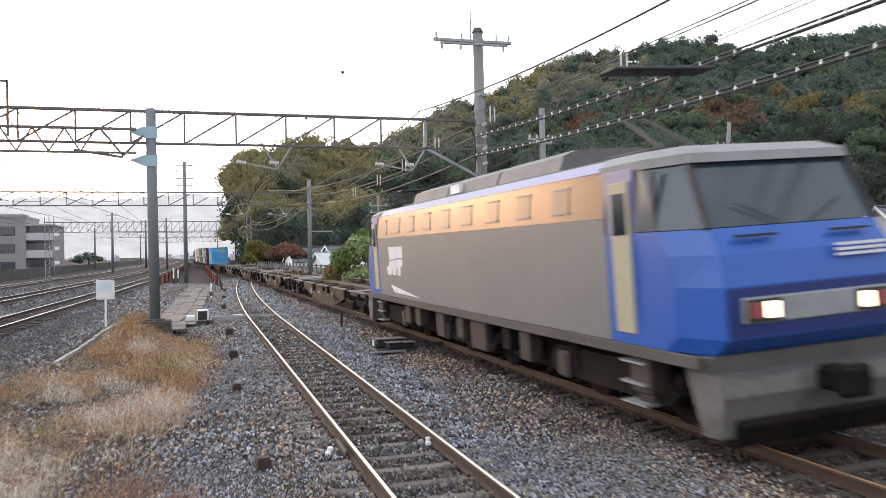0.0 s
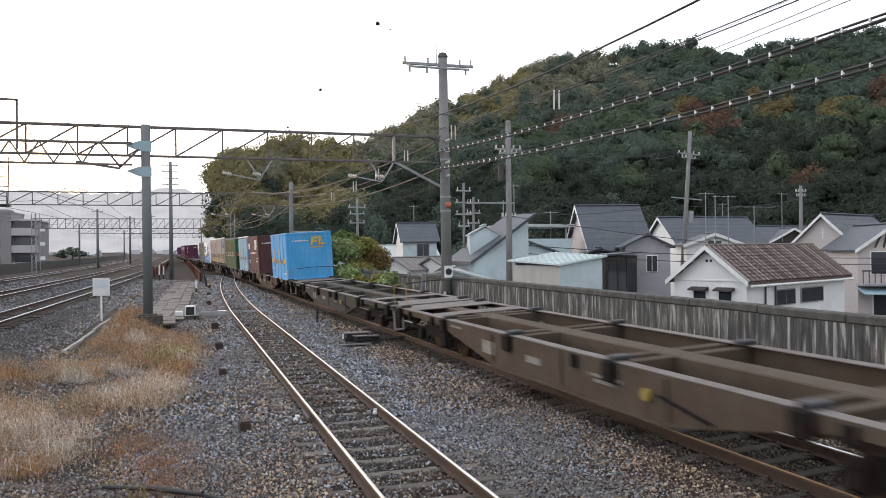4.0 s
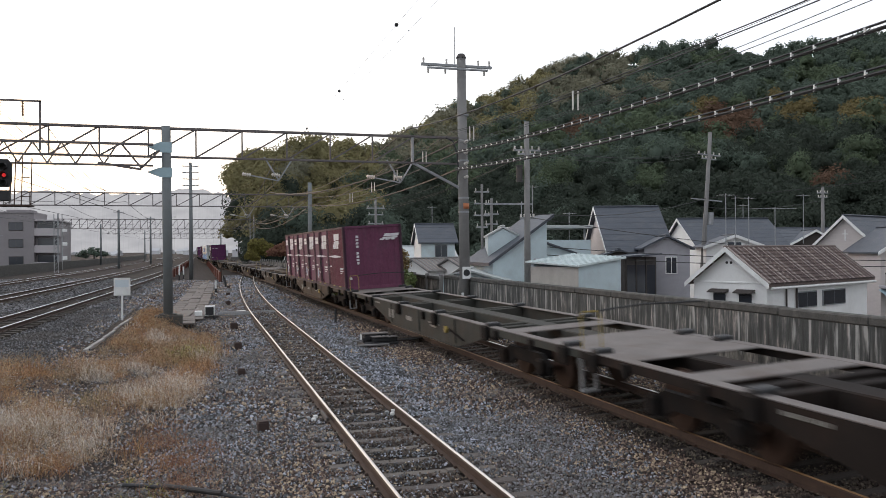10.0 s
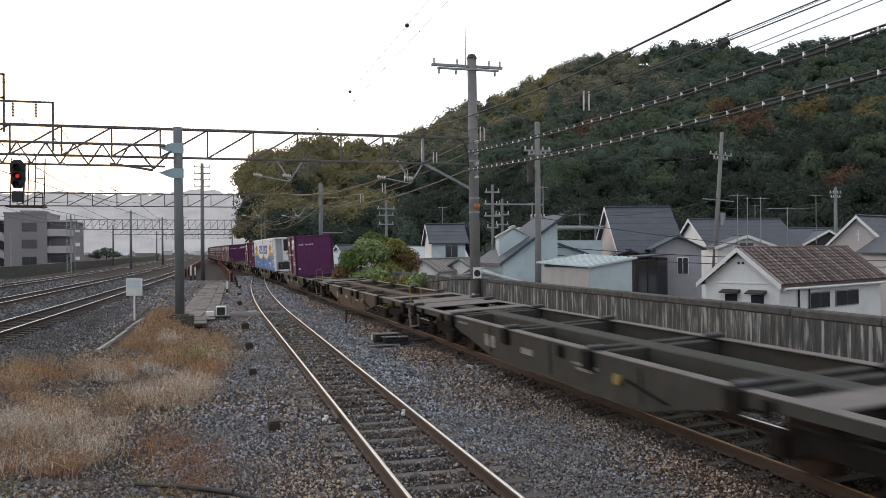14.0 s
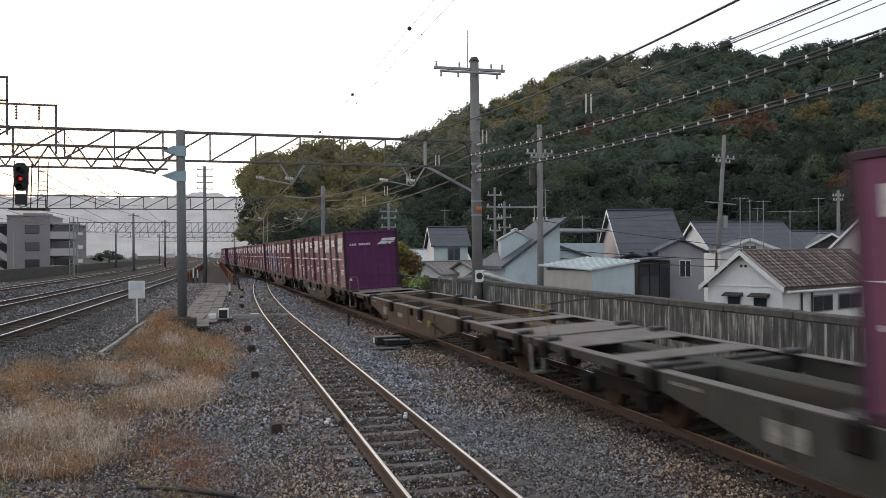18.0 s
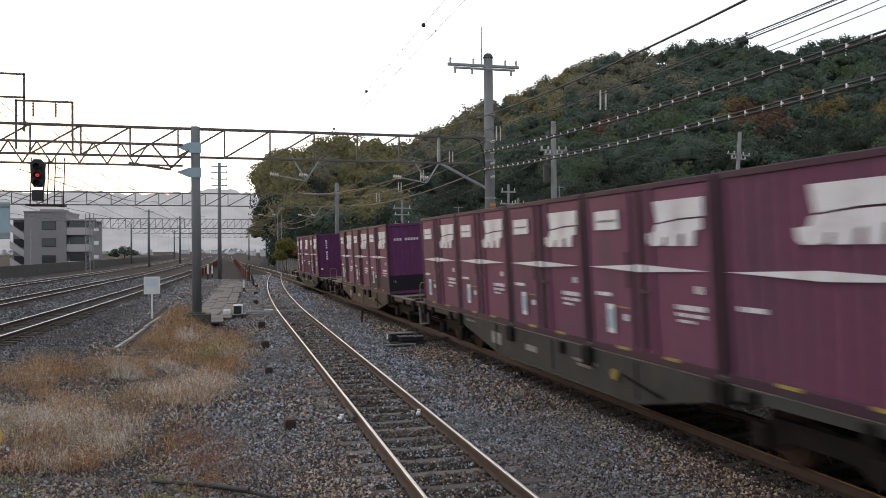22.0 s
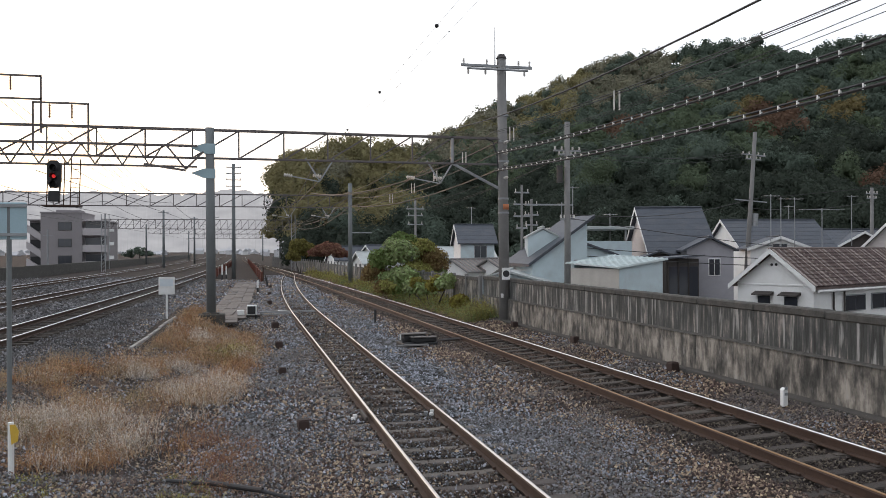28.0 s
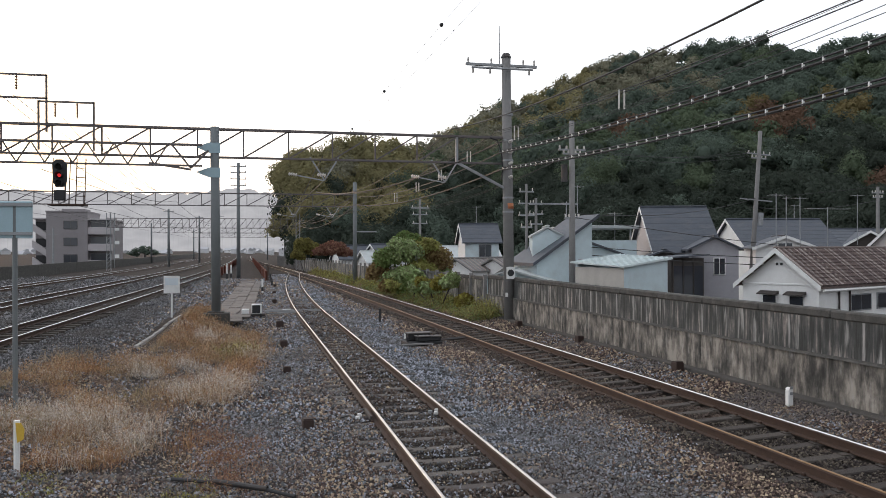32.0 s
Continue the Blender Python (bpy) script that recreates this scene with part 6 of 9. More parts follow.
part("board", Mesh().box(-0.3, -0.02, 0.98, 0.3, 0.0, 1.66, 0.01), WHITE, ws)
part("faint_panel", Mesh().box(-0.24, -0.026, 1.3, 0.24, -0.021, 1.58), PALE_SIGN, ws, "pale blue worn panel")
for x, y, h, mt, lab in ((0.87, 54.0, 0.75, WHITE, "white post with a dark foot beside the path"), (1.65, 73.0, 1.25, RUST, "rusty round bollard at the bridge end"), (-1.9, 77, 1.4, WHITE, "thin white lineside post by the bridge"), (-1.6, 80, 1.2, WHITE, "thin white lineside post by the bridge")):
    p = thing("marker_post", pose(x, y, 0.1), lab, "post")
    part("post", Mesh().tube((0, 0, -0.1), (0, 0, h), 0.06, 10), mt, p)
    part("foot", Mesh().tube((0, 0, 0.0), (0, 0, h * 0.35), 0.065, 10), BLACK if mt is WHITE else RUST, p)
for k in range(6):
    p = thing("marker_post", pose(1.75 + 0.05 * k, 64 + 3.2 * k, 0), "little black stake beside the siding", "post", "black stakes")
    part("post", Mesh().tube((0, 0, -0.1), (0, 0, 0.4), 0.07, 8), BLACK, p)
# concrete slabs of the walkway
path_ob = thing("walkway", Matrix(), "pale concrete slab walkway beside the gantry pole", "path", kind="structure")
slab = fix_normals(Mesh().box(0.006, 0.006, 0, 0.534, 0.96, 0.06, 0.012).data("slab", shade("pale_slab", (0.15, 0.13, 0.118), 0.9, scale=2, vary=0.25, bump=0.25, random_tint=0.2, stain=(0.075, 0.06, 0.05), stain_amount=0.7)))
pr = random.Random(2)
for k in range(46):
    y = 29.2 + k * 0.97
    if y < 33:
        cols = 1
    else:
        cols = 3
    for c in range(cols):
        ob = new("slab", slab)
        ob.parent = path_ob
        x = -0.77 if cols == 1 else -1.42 + 0.027 * (y - 38) + c * 0.54
        ob.matrix_basis = pose(x, y, float(ground_z(np.array(x), np.array(y))) + 0.02 + pr.uniform(0, 0.02), pr.uniform(-0.6, 0.6), pr.uniform(-0.8, 0.8), pr.uniform(-1.5, 1.5))
edge_me = fix_normals(Mesh().box(-0.045, 0.01, -0.15, 0.045, 0.96, 0.05, 0.012).data("edging_stone", shade("pale_edging", (0.34, 0.325, 0.31), 0.9, scale=3, vary=0.25, bump=0.2, random_tint=0.15, stain=(0.2, 0.18, 0.16))))
for k in range(9):
    ed = new("edging_stone", edge_me)
    ed.parent = path_ob
    y = 23.6 + k * 0.97
    x = -3.0 + 0.06 * (y - 23.6)
    ed.matrix_basis = pose(x, y, float(ground_z(np.array(x), np.array(y))) + 0.04 + pr.uniform(-0.01, 0.01), 0, 0, -3.45 + pr.uniform(-0.5, 0.5))
tr_c = thing("cable_trough", Matrix(), "dark cable conduit lying on the gravel", "conduit")
part("conduit", Mesh().sweep([(-0.9, 10.3, 0.02), (-0.34, 9.95, 0.03), (0.23, 9.5, 0.03), (0.5, 9.3, 0.0)], 0.022, 8), BLACK, tr_c)
part("conduit_cover", Mesh().sweep([(-0.42, 10.0, 0.05), (0.2, 9.52, 0.05)], 0.028, 8), DARK_STEEL, tr_c)
REDRUST = shade("red_rusty_plate", (0.17, 0.06, 0.042), 0.85, scale=3, vary=0.3, bump=0.15, stain=(0.09, 0.045, 0.035))
rod = thing("point_rodding", Matrix(), "pale point rods and boards crossing the siding", "rodding")
for y in (36.7, 37.1, 37.5):
    part("rod", Mesh().bar((0.8, y, 0.04), (3.6, y + 0.1, 0.04), 0.05), GALV, rod)
part("board", Mesh().box(1.5, 37.7, -0.02, 1.9, 38.0, 0.06, 0.01), WHITE, rod)
part("board", Mesh().box(2.2, 36.9, -0.02, 2.9, 37.3, 0.05, 0.01), SLEEPER, rod)
for xs, xe, lab in ((1.55, 1.0, "rusty red-brown plate parapet beside the line"), (-2.9, -1.9, "rusty brown plate parapet of the bridge")):
    pp = thing("plate_parapet", Matrix(), lab, "parapet", "parapets")
    for k in range(16):
        y = 74 + k * 8
        x = xs + (xe - xs) * k / 15
        part("plate", Mesh().box(x - 0.04, y, -0.1, x + 0.04, y + 7.9, 0.85, 0.01), REDRUST, pp)
        part("stiffener", Mesh().box(x - 0.12, y, -0.1, x + 0.12, y + 0.12, 0.9, 0.01), REDRUST, pp)

# ---- the far left: a low wall, an apartment block and the town ----
lw = thing("wall_west", Matrix(), "low dark concrete wall beyond the left tracks", "wall", kind="structure")
lw_me = fix_normals(Mesh().box(0, 0.02, -0.2, 0.25, 7.98, 1.25, 0.02).data("wall_panel", CAP))
for k in range(34):
    y = 40 + 8 * k
    ob = new("wall_panel", lw_me)
    ob.parent = lw
    a = left_x(y, 2) - 6.5
    ob.matrix_basis = pose(a, y, 0.1, 0, 0, math.degrees(math.atan2(left_x(y, 2) - left_x(y + 8, 2), 8)))
BEIGEWALL = shade("grey_beige_facade", (0.27, 0.25, 0.258), 0.85, scale=0.4, vary=0.1, bump=0.05, stain=(0.2, 0.18, 0.18), stain_amount=0.3)
PALEFACADE = shade("pale_balcony_wall", (0.46, 0.43, 0.44), 0.8, scale=0.4, vary=0.08, bump=0.03)
ap = thing("apartment_building", pose(-33.2, 150, 0), "grey-beige apartment block with balconies and open stairs", "building")
part("wall", Mesh().box(0, 0, -6, 6.5, 12, 9.2), BEIGEWALL, ap, "plain stair tower wall")
part("parapet", Mesh().box(-0.1, -0.1, 9.2, 6.6, 12.1, 9.45), BEIGEWALL, ap)
part("roof_hut", Mesh().box(1.8, 3, 9.45, 5.6, 8, 9.9), BEIGEWALL, ap)
part("wing_wall", Mesh().box(6.5, 1.5, -6, 10.2, 14, 7.9), BEIGEWALL, ap)
part("wing_roof", Mesh().box(6.45, 0.1, 7.9, 10.4, 14, 8.15), PALEFACADE, ap)
part("stair_wall", Mesh().box(-2.0, 1.5, -6, 0, 12, 8.0), BEIGEWALL, ap)
part("stair_roof", Mesh().box(-2.3, 0.4, 8.0, 0.05, 12, 8.25), PALEFACADE, ap)
for k in range(4):
    z = 6.4 - k * 2.85
    w = part("window", Mesh().box(2.7, -0.06, z - 0.1, 4.9, 0.02, z + 1.35, 0.02), DARK_STEEL, ap)
    for q in (0, 1):
        part("pane", Mesh().box(2.8 + q * 1.03, -0.075, z, 3.78 + q * 1.03, -0.055, z + 1.25), GLASS, w)
    b = part("balcony", Mesh().box(6.5, 0.1, z - 0.95, 10.3, 1.5, z + 0.3, 0.03), PALEFACADE, ap)
    part("door_panes", Mesh().box(6.8, 1.42, z + 0.3, 9.9, 1.48, z + 1.5), GLASS, b)
    part("stair_flight", Mesh().prism([(-2.3, z - 0.3), (-0.05, z - 1.9), (-0.05, z - 0.7), (-2.3, z + 0.9)], 0.4, 1.3), PALEFACADE, ap)
    part("stair_opening", Mesh().box(-1.9, 1.42, z - 0.2, -0.1, 1.49, z + 1.2), BLACK, ap)
pole_a = thing("line_pole", pose(-28.9, 135, -2), "slim pale pole before the apartment block", "pole", "line poles")
part("pole", Mesh().tube((0, 0, 0), (0, 0, 8.2), 0.16, 8, 0.12), GALV, pole_a)
part("crossarm", Mesh().bar((-0.7, 0, 7.2), (0.7, 0, 7.2), 0.08), GALV, pole_a)
tower = thing("signal_mast", pose(-19.4, 128, 0), "lattice mast with pale lamps beside the apartment block", "mast")
for s in (-0.3, 0.3):
    part("leg", Mesh().bar((s, 0, -1), (s, 0, 8.2), 0.1), GALV, tower)
for k in range(3):
    part("lamp_box", Mesh().box(0.35, -0.15, 1.6 + 2.0 * k, 0.95, 0.15, 2.1 + 2.0 * k, 0.04), WHITE, tower)
brk = thing("tree", Matrix(), "dark round tree beyond the far tracks", "tree")
v, f = crowns(np.array([(-25.5, 215, 2.2), (-23.0, 215, 1.8), (-27.5, 216, 1.4)], float), np.array([2.6, 2.2, 2.0]), np.array([2.4, 1.9, 1.8]), 7, 200, 0.25)
fo = bulk("crown", v, f, FOLIAGE[0], "", "", parent=brk)
for key in ("kind", "category"):
    if key in fo:
        del fo[key]
part("trunk", Mesh().tube((-25, 215, -2), (-25, 215, 2), 0.3, 8, 0.15), TIMBER, brk)
# scattered far town: little houses under the hills, haze put into their pale colours
TOWN = [shade("haze_paled_town_wall_%d" % k, c, 0.9, scale=0.2, vary=0.1, bump=0.0) for k, c in enumerate(((0.6, 0.6, 0.62), (0.46, 0.46, 0.48), (0.74, 0.74, 0.75)))]
tw = random.Random(8)
for k in range(110):
    az = radians(tw.uniform(-18, 2.5) if k < 70 else tw.uniform(-36, -19))
    r = tw.uniform(480, 900) if k < 70 else tw.uniform(190, 420)
    x, y = r * math.sin(az), r * math.cos(az)
    w, d, h = tw.uniform(3, 8), tw.uniform(3, 7), tw.uniform(0.3, 3.0)
    hs_ = thing("distant_house", pose(x, y, -6, 0, 0, tw.uniform(0, 90)), "tiny distant house paled by painted haze", "house", "distant town")
    part("wall", Mesh().box(-w / 2, -d / 2, 0, w / 2, d / 2, h + 6), TOWN[k % 3], hs_)
    part("roof", Mesh().prism([(-w / 2 - 0.4, h + 6), (w / 2 + 0.4, h + 6), (0, h + 8)], -d / 2 - 0.4, d / 2 + 0.4), TOWN[1], hs_)


# ---- the freight train ----
V0, ACC, S0 = 22.94, 0.0669, -10.02
FRAME = shade("wagon_frame_brown", (0.082, 0.063, 0.048), 0.75, scale=2.5, vary=0.35, bump=0.15, spec=0.12, stain=(0.065, 0.036, 0.024), stain_amount=0.6)
FRAME_G = shade("wagon_frame_grey", (0.052, 0.052, 0.046), 0.75, scale=2.5, vary=0.35, bump=0.15, spec=0.12, stain=(0.06, 0.042, 0.032), stain_amount=0.6)
FRAME_D = shade("wagon_frame_dark", (0.017, 0.0135, 0.012), 0.75, scale=2.5, vary=0.35, bump=0.15, spec=0.1, stain=(0.036, 0.021, 0.016), stain_amount=0.6)
DECK = shade("wagon_deck", (0.145, 0.128, 0.12), 0.8, scale=2, vary=0.35, bump=0.2, stain=(0.09, 0.06, 0.045), stain_amount=0.6)
BOGIE = shade("bogie_grime", (0.012, 0.0105, 0.01), 0.85, scale=5, vary=0.35, bump=0.2, spec=0.1, stain=(0.034, 0.021, 0.015), stain_amount=0.6)
DATA = shade("stencilled_panel", (0.22, 0.21, 0.19), 0.7, scale=9, vary=0.5, bump=0.0, stain=(0.08, 0.07, 0.06), stain_amount=0.8)
DULLGOLD = shade("dull_yellow_paint", (0.3, 0.22, 0.05), 0.6, scale=6, vary=0.3, bump=0.05)
WHEEL = shade("rusty_wheel", (0.05, 0.03, 0.022), 0.8, scale=5, vary=0.3, bump=0.1, spec=0.15)


def along(y):
    """The heading of the train's track at y, degrees to the left."""
    return math.degrees(math.atan2(main_x(y - 2) - main_x(y + 2), 4))


def train_pose(offset, length, t):
    """The pose at t seconds of a vehicle of that length whose front lies offset metres along the train."""
    y = S0 + offset - (V0 * (t - 20) + 0.5 * ACC * (t - 20) ** 2) + 1.45 * max(0.0, 1 - t / 0.5)
    yc = y + length / 2
    return pose(main_x(yc), yc, RAIL + CANT / 2, 0, -math.degrees(CANT / 1.132), along(yc)) @ pose(0, -length / 2, 0)


MOVING = []


def type_mesh(y0, y1, z, h, xa, xb, seed):
    """A row of worn small type as short plain bars, from y0 to y1 along a side."""
    r, m, y = random.Random(int(seed * 100) + int(z * 100)), Mesh(), y0
    while y < y1 - 0.02:
        w = r.uniform(0.5, 1.6) * h
        m.box(min(xa, xb), y, z, max(xa, xb), min(y + w, y1), z + h)
        y += w + r.choice((0.2, 0.25, 0.9)) * h
    return m


def wagon_kind(mat, name, deep):
    """A flat container wagon: its front end at y = -0.75, containers stand from y = 0 to 19."""
    w = thing(name, Matrix(), "long brown-grey container flat wagon with open frame and fish-belly sills", "freight wagon", "container wagons")
    for s in (-1, 1):
        sill = [(-0.55, 0.98), (-0.55, 0.86), (3.3, 0.84), (deep, 0.33), (18.4 - deep, 0.33), (15.7, 0.84), (19.55, 0.86), (19.55, 0.98)]
        body = part("side_sill", Mesh().prism(sill, s * 1.16, s * 1.23, "x"), mat, w, "deep fish-belly side sill")
        part("top_flange", Mesh().box(s * 1.05, -0.55, 0.982, s * 1.228, 19.55, 1.0, 0.004), DECK, w)
        for y in ((3.7, deep + 0.1, 9.2, 18.3 - deep, 15.4) if s < 0 else ()):
            part("gusset", Mesh().box(s * 1.235, y - 0.03, 0.4 if 5 < y < 14 else 0.8, s * 1.26, y + 0.03, 0.95), mat, body)
        if s < 0:
            part("bottom_flange", Mesh().box(s * 1.12, deep, 0.305, s * 1.27, 18.4 - deep, 0.335, 0.006), mat, body)
        if s < 0:
            for y in (1.3, 3.1, 8.6, 16.0, 17.9):
                part("stake_pocket", Mesh().box(s * 1.23, y, 0.76, s * 1.3, y + 0.16, 0.97, 0.012), BOGIE, body, "dark stake pocket")
            for y0, y1, z in ((7.3, 8.3, 0.70), (7.5, 8.1, 0.62), (14.0, 14.7, 0.86)):
                tagged(part("worn_lettering", type_mesh(y0, y1, z, 0.05, s * 1.235, s * 1.241, y0), DATA, body), kind="stuff")
            part("brake_lever", Mesh().bar((s * 1.3, 5.2, 0.55), (s * 1.3, 6.3, 0.72), 0.03), BOGIE, body)
            part("air_tank", Mesh().tube((-0.75, 7.4, 0.45), (-0.75, 9.0, 0.45), 0.19, 12), BOGIE, w, "grimy air tank")
            part("brake_rigging", Mesh().box(-1.0, 10.2, 0.36, -0.5, 11.9, 0.62, 0.04), BOGIE, w)
        if s < 0:
            part("data_plate", Mesh().box(s * 1.235, 12.1, 0.52, s * 1.243, 12.75, 0.78), DATA, body, "white marking panel")
        if s < 0:
            part("data_plate", Mesh().box(s * 1.235, 10.0, 0.60, s * 1.243, 10.6, 0.72), DATA, body, "white marking panel")
        if s < 0:
            part("brake_wheel", Mesh().tube((s * 1.25, 6.6, 0.68), (s * 1.31, 6.6, 0.68), 0.085, 12), DULLGOLD, body, "yellow hand-brake wheel")
    part("centre_sill", Mesh().box(-0.2, -0.6, 0.62, 0.2, 19.6, 0.97, 0.02), mat, w)
    for y in (-0.45, 3.6, 4.1, 7.5, 8.0, 11.3, 11.8, 15.1, 15.6, 19.25):
        part("cross_member", Mesh().box(-1.16, y, 0.72, 1.16, y + 0.2, 0.965, 0.01), mat, w)
    for y0, y1 in ((-0.55, 1.0), (2.3, 3.0), (16.0, 16.7), (18.0, 19.55)):
        part("deck_plate", Mesh().box(-1.18, y0, 0.975, 1.18, y1, 0.995, 0.004), DECK, w, "worn chequer deck plate")
    for y0 in (-0.06, 3.74, 7.54, 11.34, 15.14, 18.94):
        for s in (-1, 1):
            part("twist_lock", Mesh().box(s * 0.95, y0 - 0.08, 0.99, s * 1.24, y0 + 0.14, 1.075, 0.02), BLACK, w)
            if s < 0:
                part("lock_bracket", Mesh().box(s * 1.235, y0 - 0.13, 0.7, s * 1.33, y0 + 0.19, 1.02, 0.03), BOGIE, w, "dark lever bracket")
    for yb in (2.35, 16.65):
        bg = part("bogie", Mesh().box(-1.0, yb - 0.15, 0.42, 1.0, yb + 0.15, 0.7, 0.03), BOGIE, w, "grimy two-axle bogie")
        for s in (-1, 1):
            o = [(yb - 1.2, 0.45), (yb - 1.15, 0.28), (yb - 0.75, 0.28), (yb - 0.45, 0.42), (yb + 0.45, 0.42), (yb + 0.75, 0.28), (yb + 1.15, 0.28), (yb + 1.2, 0.45),
                 (yb + 0.8, 0.66), (yb - 0.8, 0.66)]
            part("side_frame", Mesh().prism(o, s * 0.92, s * 1.02, "x"), BOGIE, bg)
            for dy in (-0.95, 0.95):
                part("axle_box", Mesh().box(s * 1.0, yb + dy - 0.14, 0.28, s * 1.14, yb + dy + 0.14, 0.58, 0.04), BOGIE, bg)
        for dy in (-0.95, 0.95):
            ws = Mesh().tube((-0.95, yb + dy, 0.43), (0.95, yb + dy, 0.43), 0.075, 10)
            for s in (-1, 1):
                ws.tube((s * 0.505, yb + dy, 0.43), (s * 0.535, yb + dy, 0.43), 0.455, 24)
                ws.tube((s * 0.535, yb + dy, 0.43), (s * 0.635, yb + dy, 0.43), 0.43, 24)
            part("wheelset", ws, WHEEL, bg)
    for y, d in ((-0.55, -1), (19.55, 1)):
        part("coupler", Mesh().box(-0.13, y, 0.70, 0.13, y + d * 0.42, 0.94, 0.04).box(-0.18, y + d * 0.32, 0.66, 0.18, y + d * 0.45, 0.98, 0.04), BOGIE, w)
        for s in (-1, 1):
            st = Mesh()
            for x in (0.95, 1.2):
                st.box(s * x - 0.02, y - d * 0.05, 0.3, s * x + 0.02, y + d * 0.0, 0.95)
            st.box(s * 0.95, y - d * 0.12, 0.3, s * 1.2, y + d * 0.04, 0.33)
            if d < 0:
                part("step", st, GALV, w, "pale steel foot step")
    hr = Mesh().sweep([(-1.15, -0.5, 0.98), (-1.15, -0.5, 1.5), (-1.1, -0.5, 1.6), (-0.85, -0.5, 1.6), (-0.8, -0.5, 1.5), (-0.8, -0.5, 0.98)], 0.014, 6)
    part("hand_rail", hr, DULLGOLD, w, "yellow hand rail")
    part("hand_rail", Mesh().sweep([(-0.8, -0.5, 1.6), (0.0, -0.5, 1.64), (1.15, -0.5, 1.6)], 0.018, 6), BLACK, w)
    return w


def colour_box(name, c, stain, rough=0.6):
    return shade(name, tuple(1.12 * v for v in c), rough, scale=1.5, vary=0.26, bump=0.06, fine=24, stain=stain, stain_amount=0.75, random_tint=0.16, spec=0.2, stretch=(1, 1, 0.4))


MAROON = colour_box("maroon_paint", (0.135, 0.045, 0.082), (0.10, 0.056, 0.078))
MAROON_R = colour_box("red_maroon_paint", (0.15, 0.046, 0.062), (0.11, 0.058, 0.062))
MAROON2 = colour_box("faded_maroon_paint", (0.225, 0.128, 0.138), (0.18, 0.115, 0.12))
POSTS = colour_box("dark_maroon_frame", (0.048, 0.022, 0.036), (0.055, 0.033, 0.034))
PURPLE = colour_box("purple_paint", (0.112, 0.032, 0.1), (0.07, 0.03, 0.055))
LILAC = colour_box("lilac_paint", (0.17, 0.14, 0.24), (0.12, 0.10, 0.14))
BROWNC = colour_box("brown_red_paint", (0.09, 0.042, 0.043), (0.075, 0.05, 0.048))
BLUEC = colour_box("sky_blue_paint", (0.08, 0.33, 0.62), (0.22, 0.36, 0.46))
BLUEPALE = colour_box("faded_blue_paint", (0.30, 0.44, 0.56), (0.38, 0.42, 0.42))
GREENEND = shade("grimy_green_end", (0.022, 0.135, 0.07), 0.6, scale=1.4, vary=0.25, bump=0.05, fine=20, stain=(0.03, 0.06, 0.03), stain_amount=0.5, spec=0.15)
gn, gl = GREENEND.node_tree.nodes, GREENEND.node_tree.links
gb = gn["Principled BSDF"]
clean = gb.inputs["Base Color"].links[0].from_socket
gsep, gtc, gno = gn.new("ShaderNodeSeparateXYZ"), gn.new("ShaderNodeTexCoord"), gn.new("ShaderNodeTexNoise")
gno.inputs["Scale"].default_value, gno.inputs["Detail"].default_value = 2.2, 7
gl.new(gtc.outputs["Object"], gsep.inputs[0])
gl.new(gtc.outputs["Object"], gno.inputs["Vector"])
gmath = gn.new("ShaderNodeMath")
gmath.operation = "MULTIPLY_ADD"
gmath.inputs[1].default_value = -0.9
gl.new(gno.outputs["Fac"], gmath.inputs[0])
gl.new(gsep.outputs["Z"], gmath.inputs[2])
grange = gn.new("ShaderNodeMapRange")
grange.inputs["From Min"].default_value, grange.inputs["From Max"].default_value = 0.55, 1.15
grange.inputs["To Min"].default_value, grange.inputs["To Max"].default_value = 0.92, 0.0
gl.new(gmath.outputs[0], grange.inputs["Value"])
gmix = gn.new("ShaderNodeMix")
gmix.data_type = "RGBA"
gl.new(grange.outputs[0], gmix.inputs["Factor"])
gl.new(clean, gmix.inputs["A"])
gmix.inputs["B"].default_value = (0.03, 0.028, 0.02, 1)
gl.new(gmix.outputs["Result"], gb.inputs["Base Color"])
GREENOLD = colour_box("weathered_green_paint", (0.066, 0.104, 0.048), (0.09, 0.076, 0.042))
TEAL = shade("grey_teal_paint", (0.062, 0.118, 0.122), 0.6, scale=1.6, vary=0.2, bump=0.05, fine=20, stain=(0.12, 0.092, 0.058), stain_amount=0.8, stretch=(1, 1, 0.15), edge=(0.42, 0.62))
FRESHTEAL = shade("cleaner_teal_paint", (0.06, 0.17, 0.185), 0.6, scale=2, vary=0.3, bump=0.02, stain=(0.1, 0.13, 0.12), stain_amount=0.8)
REEFER = colour_box("white_reefer_paint", (0.74, 0.76, 0.78), (0.62, 0.62, 0.6), 0.45)
REEFBLUE = shade("bright_blue_paint", (0.04, 0.225, 0.52), 0.45, scale=1.1, vary=0.2, bump=0.04, fine=24, stain=(0.045, 0.115, 0.2), stain_amount=0.75, stretch=(1, 1, 0.5), spec=0.2, edge=(0.45, 0.66))
# Grime, and with it the shade low on the side, both in one colour.
REEFDIRTSHADE = shade("grimy_shaded_blue_rail", (0.035, 0.11, 0.2), 0.6, scale=2.5, vary=0.35, bump=0.05, stain=(0.05, 0.05, 0.05), stain_amount=0.8)
GOLD = colour_box("golden_yellow_paint", (0.55, 0.35, 0.02), (0.4, 0.28, 0.05), 0.45)
DARKPANEL = colour_box("dark_paint_and_gap_shade", (0.016, 0.015, 0.02), (0.025, 0.022, 0.024))
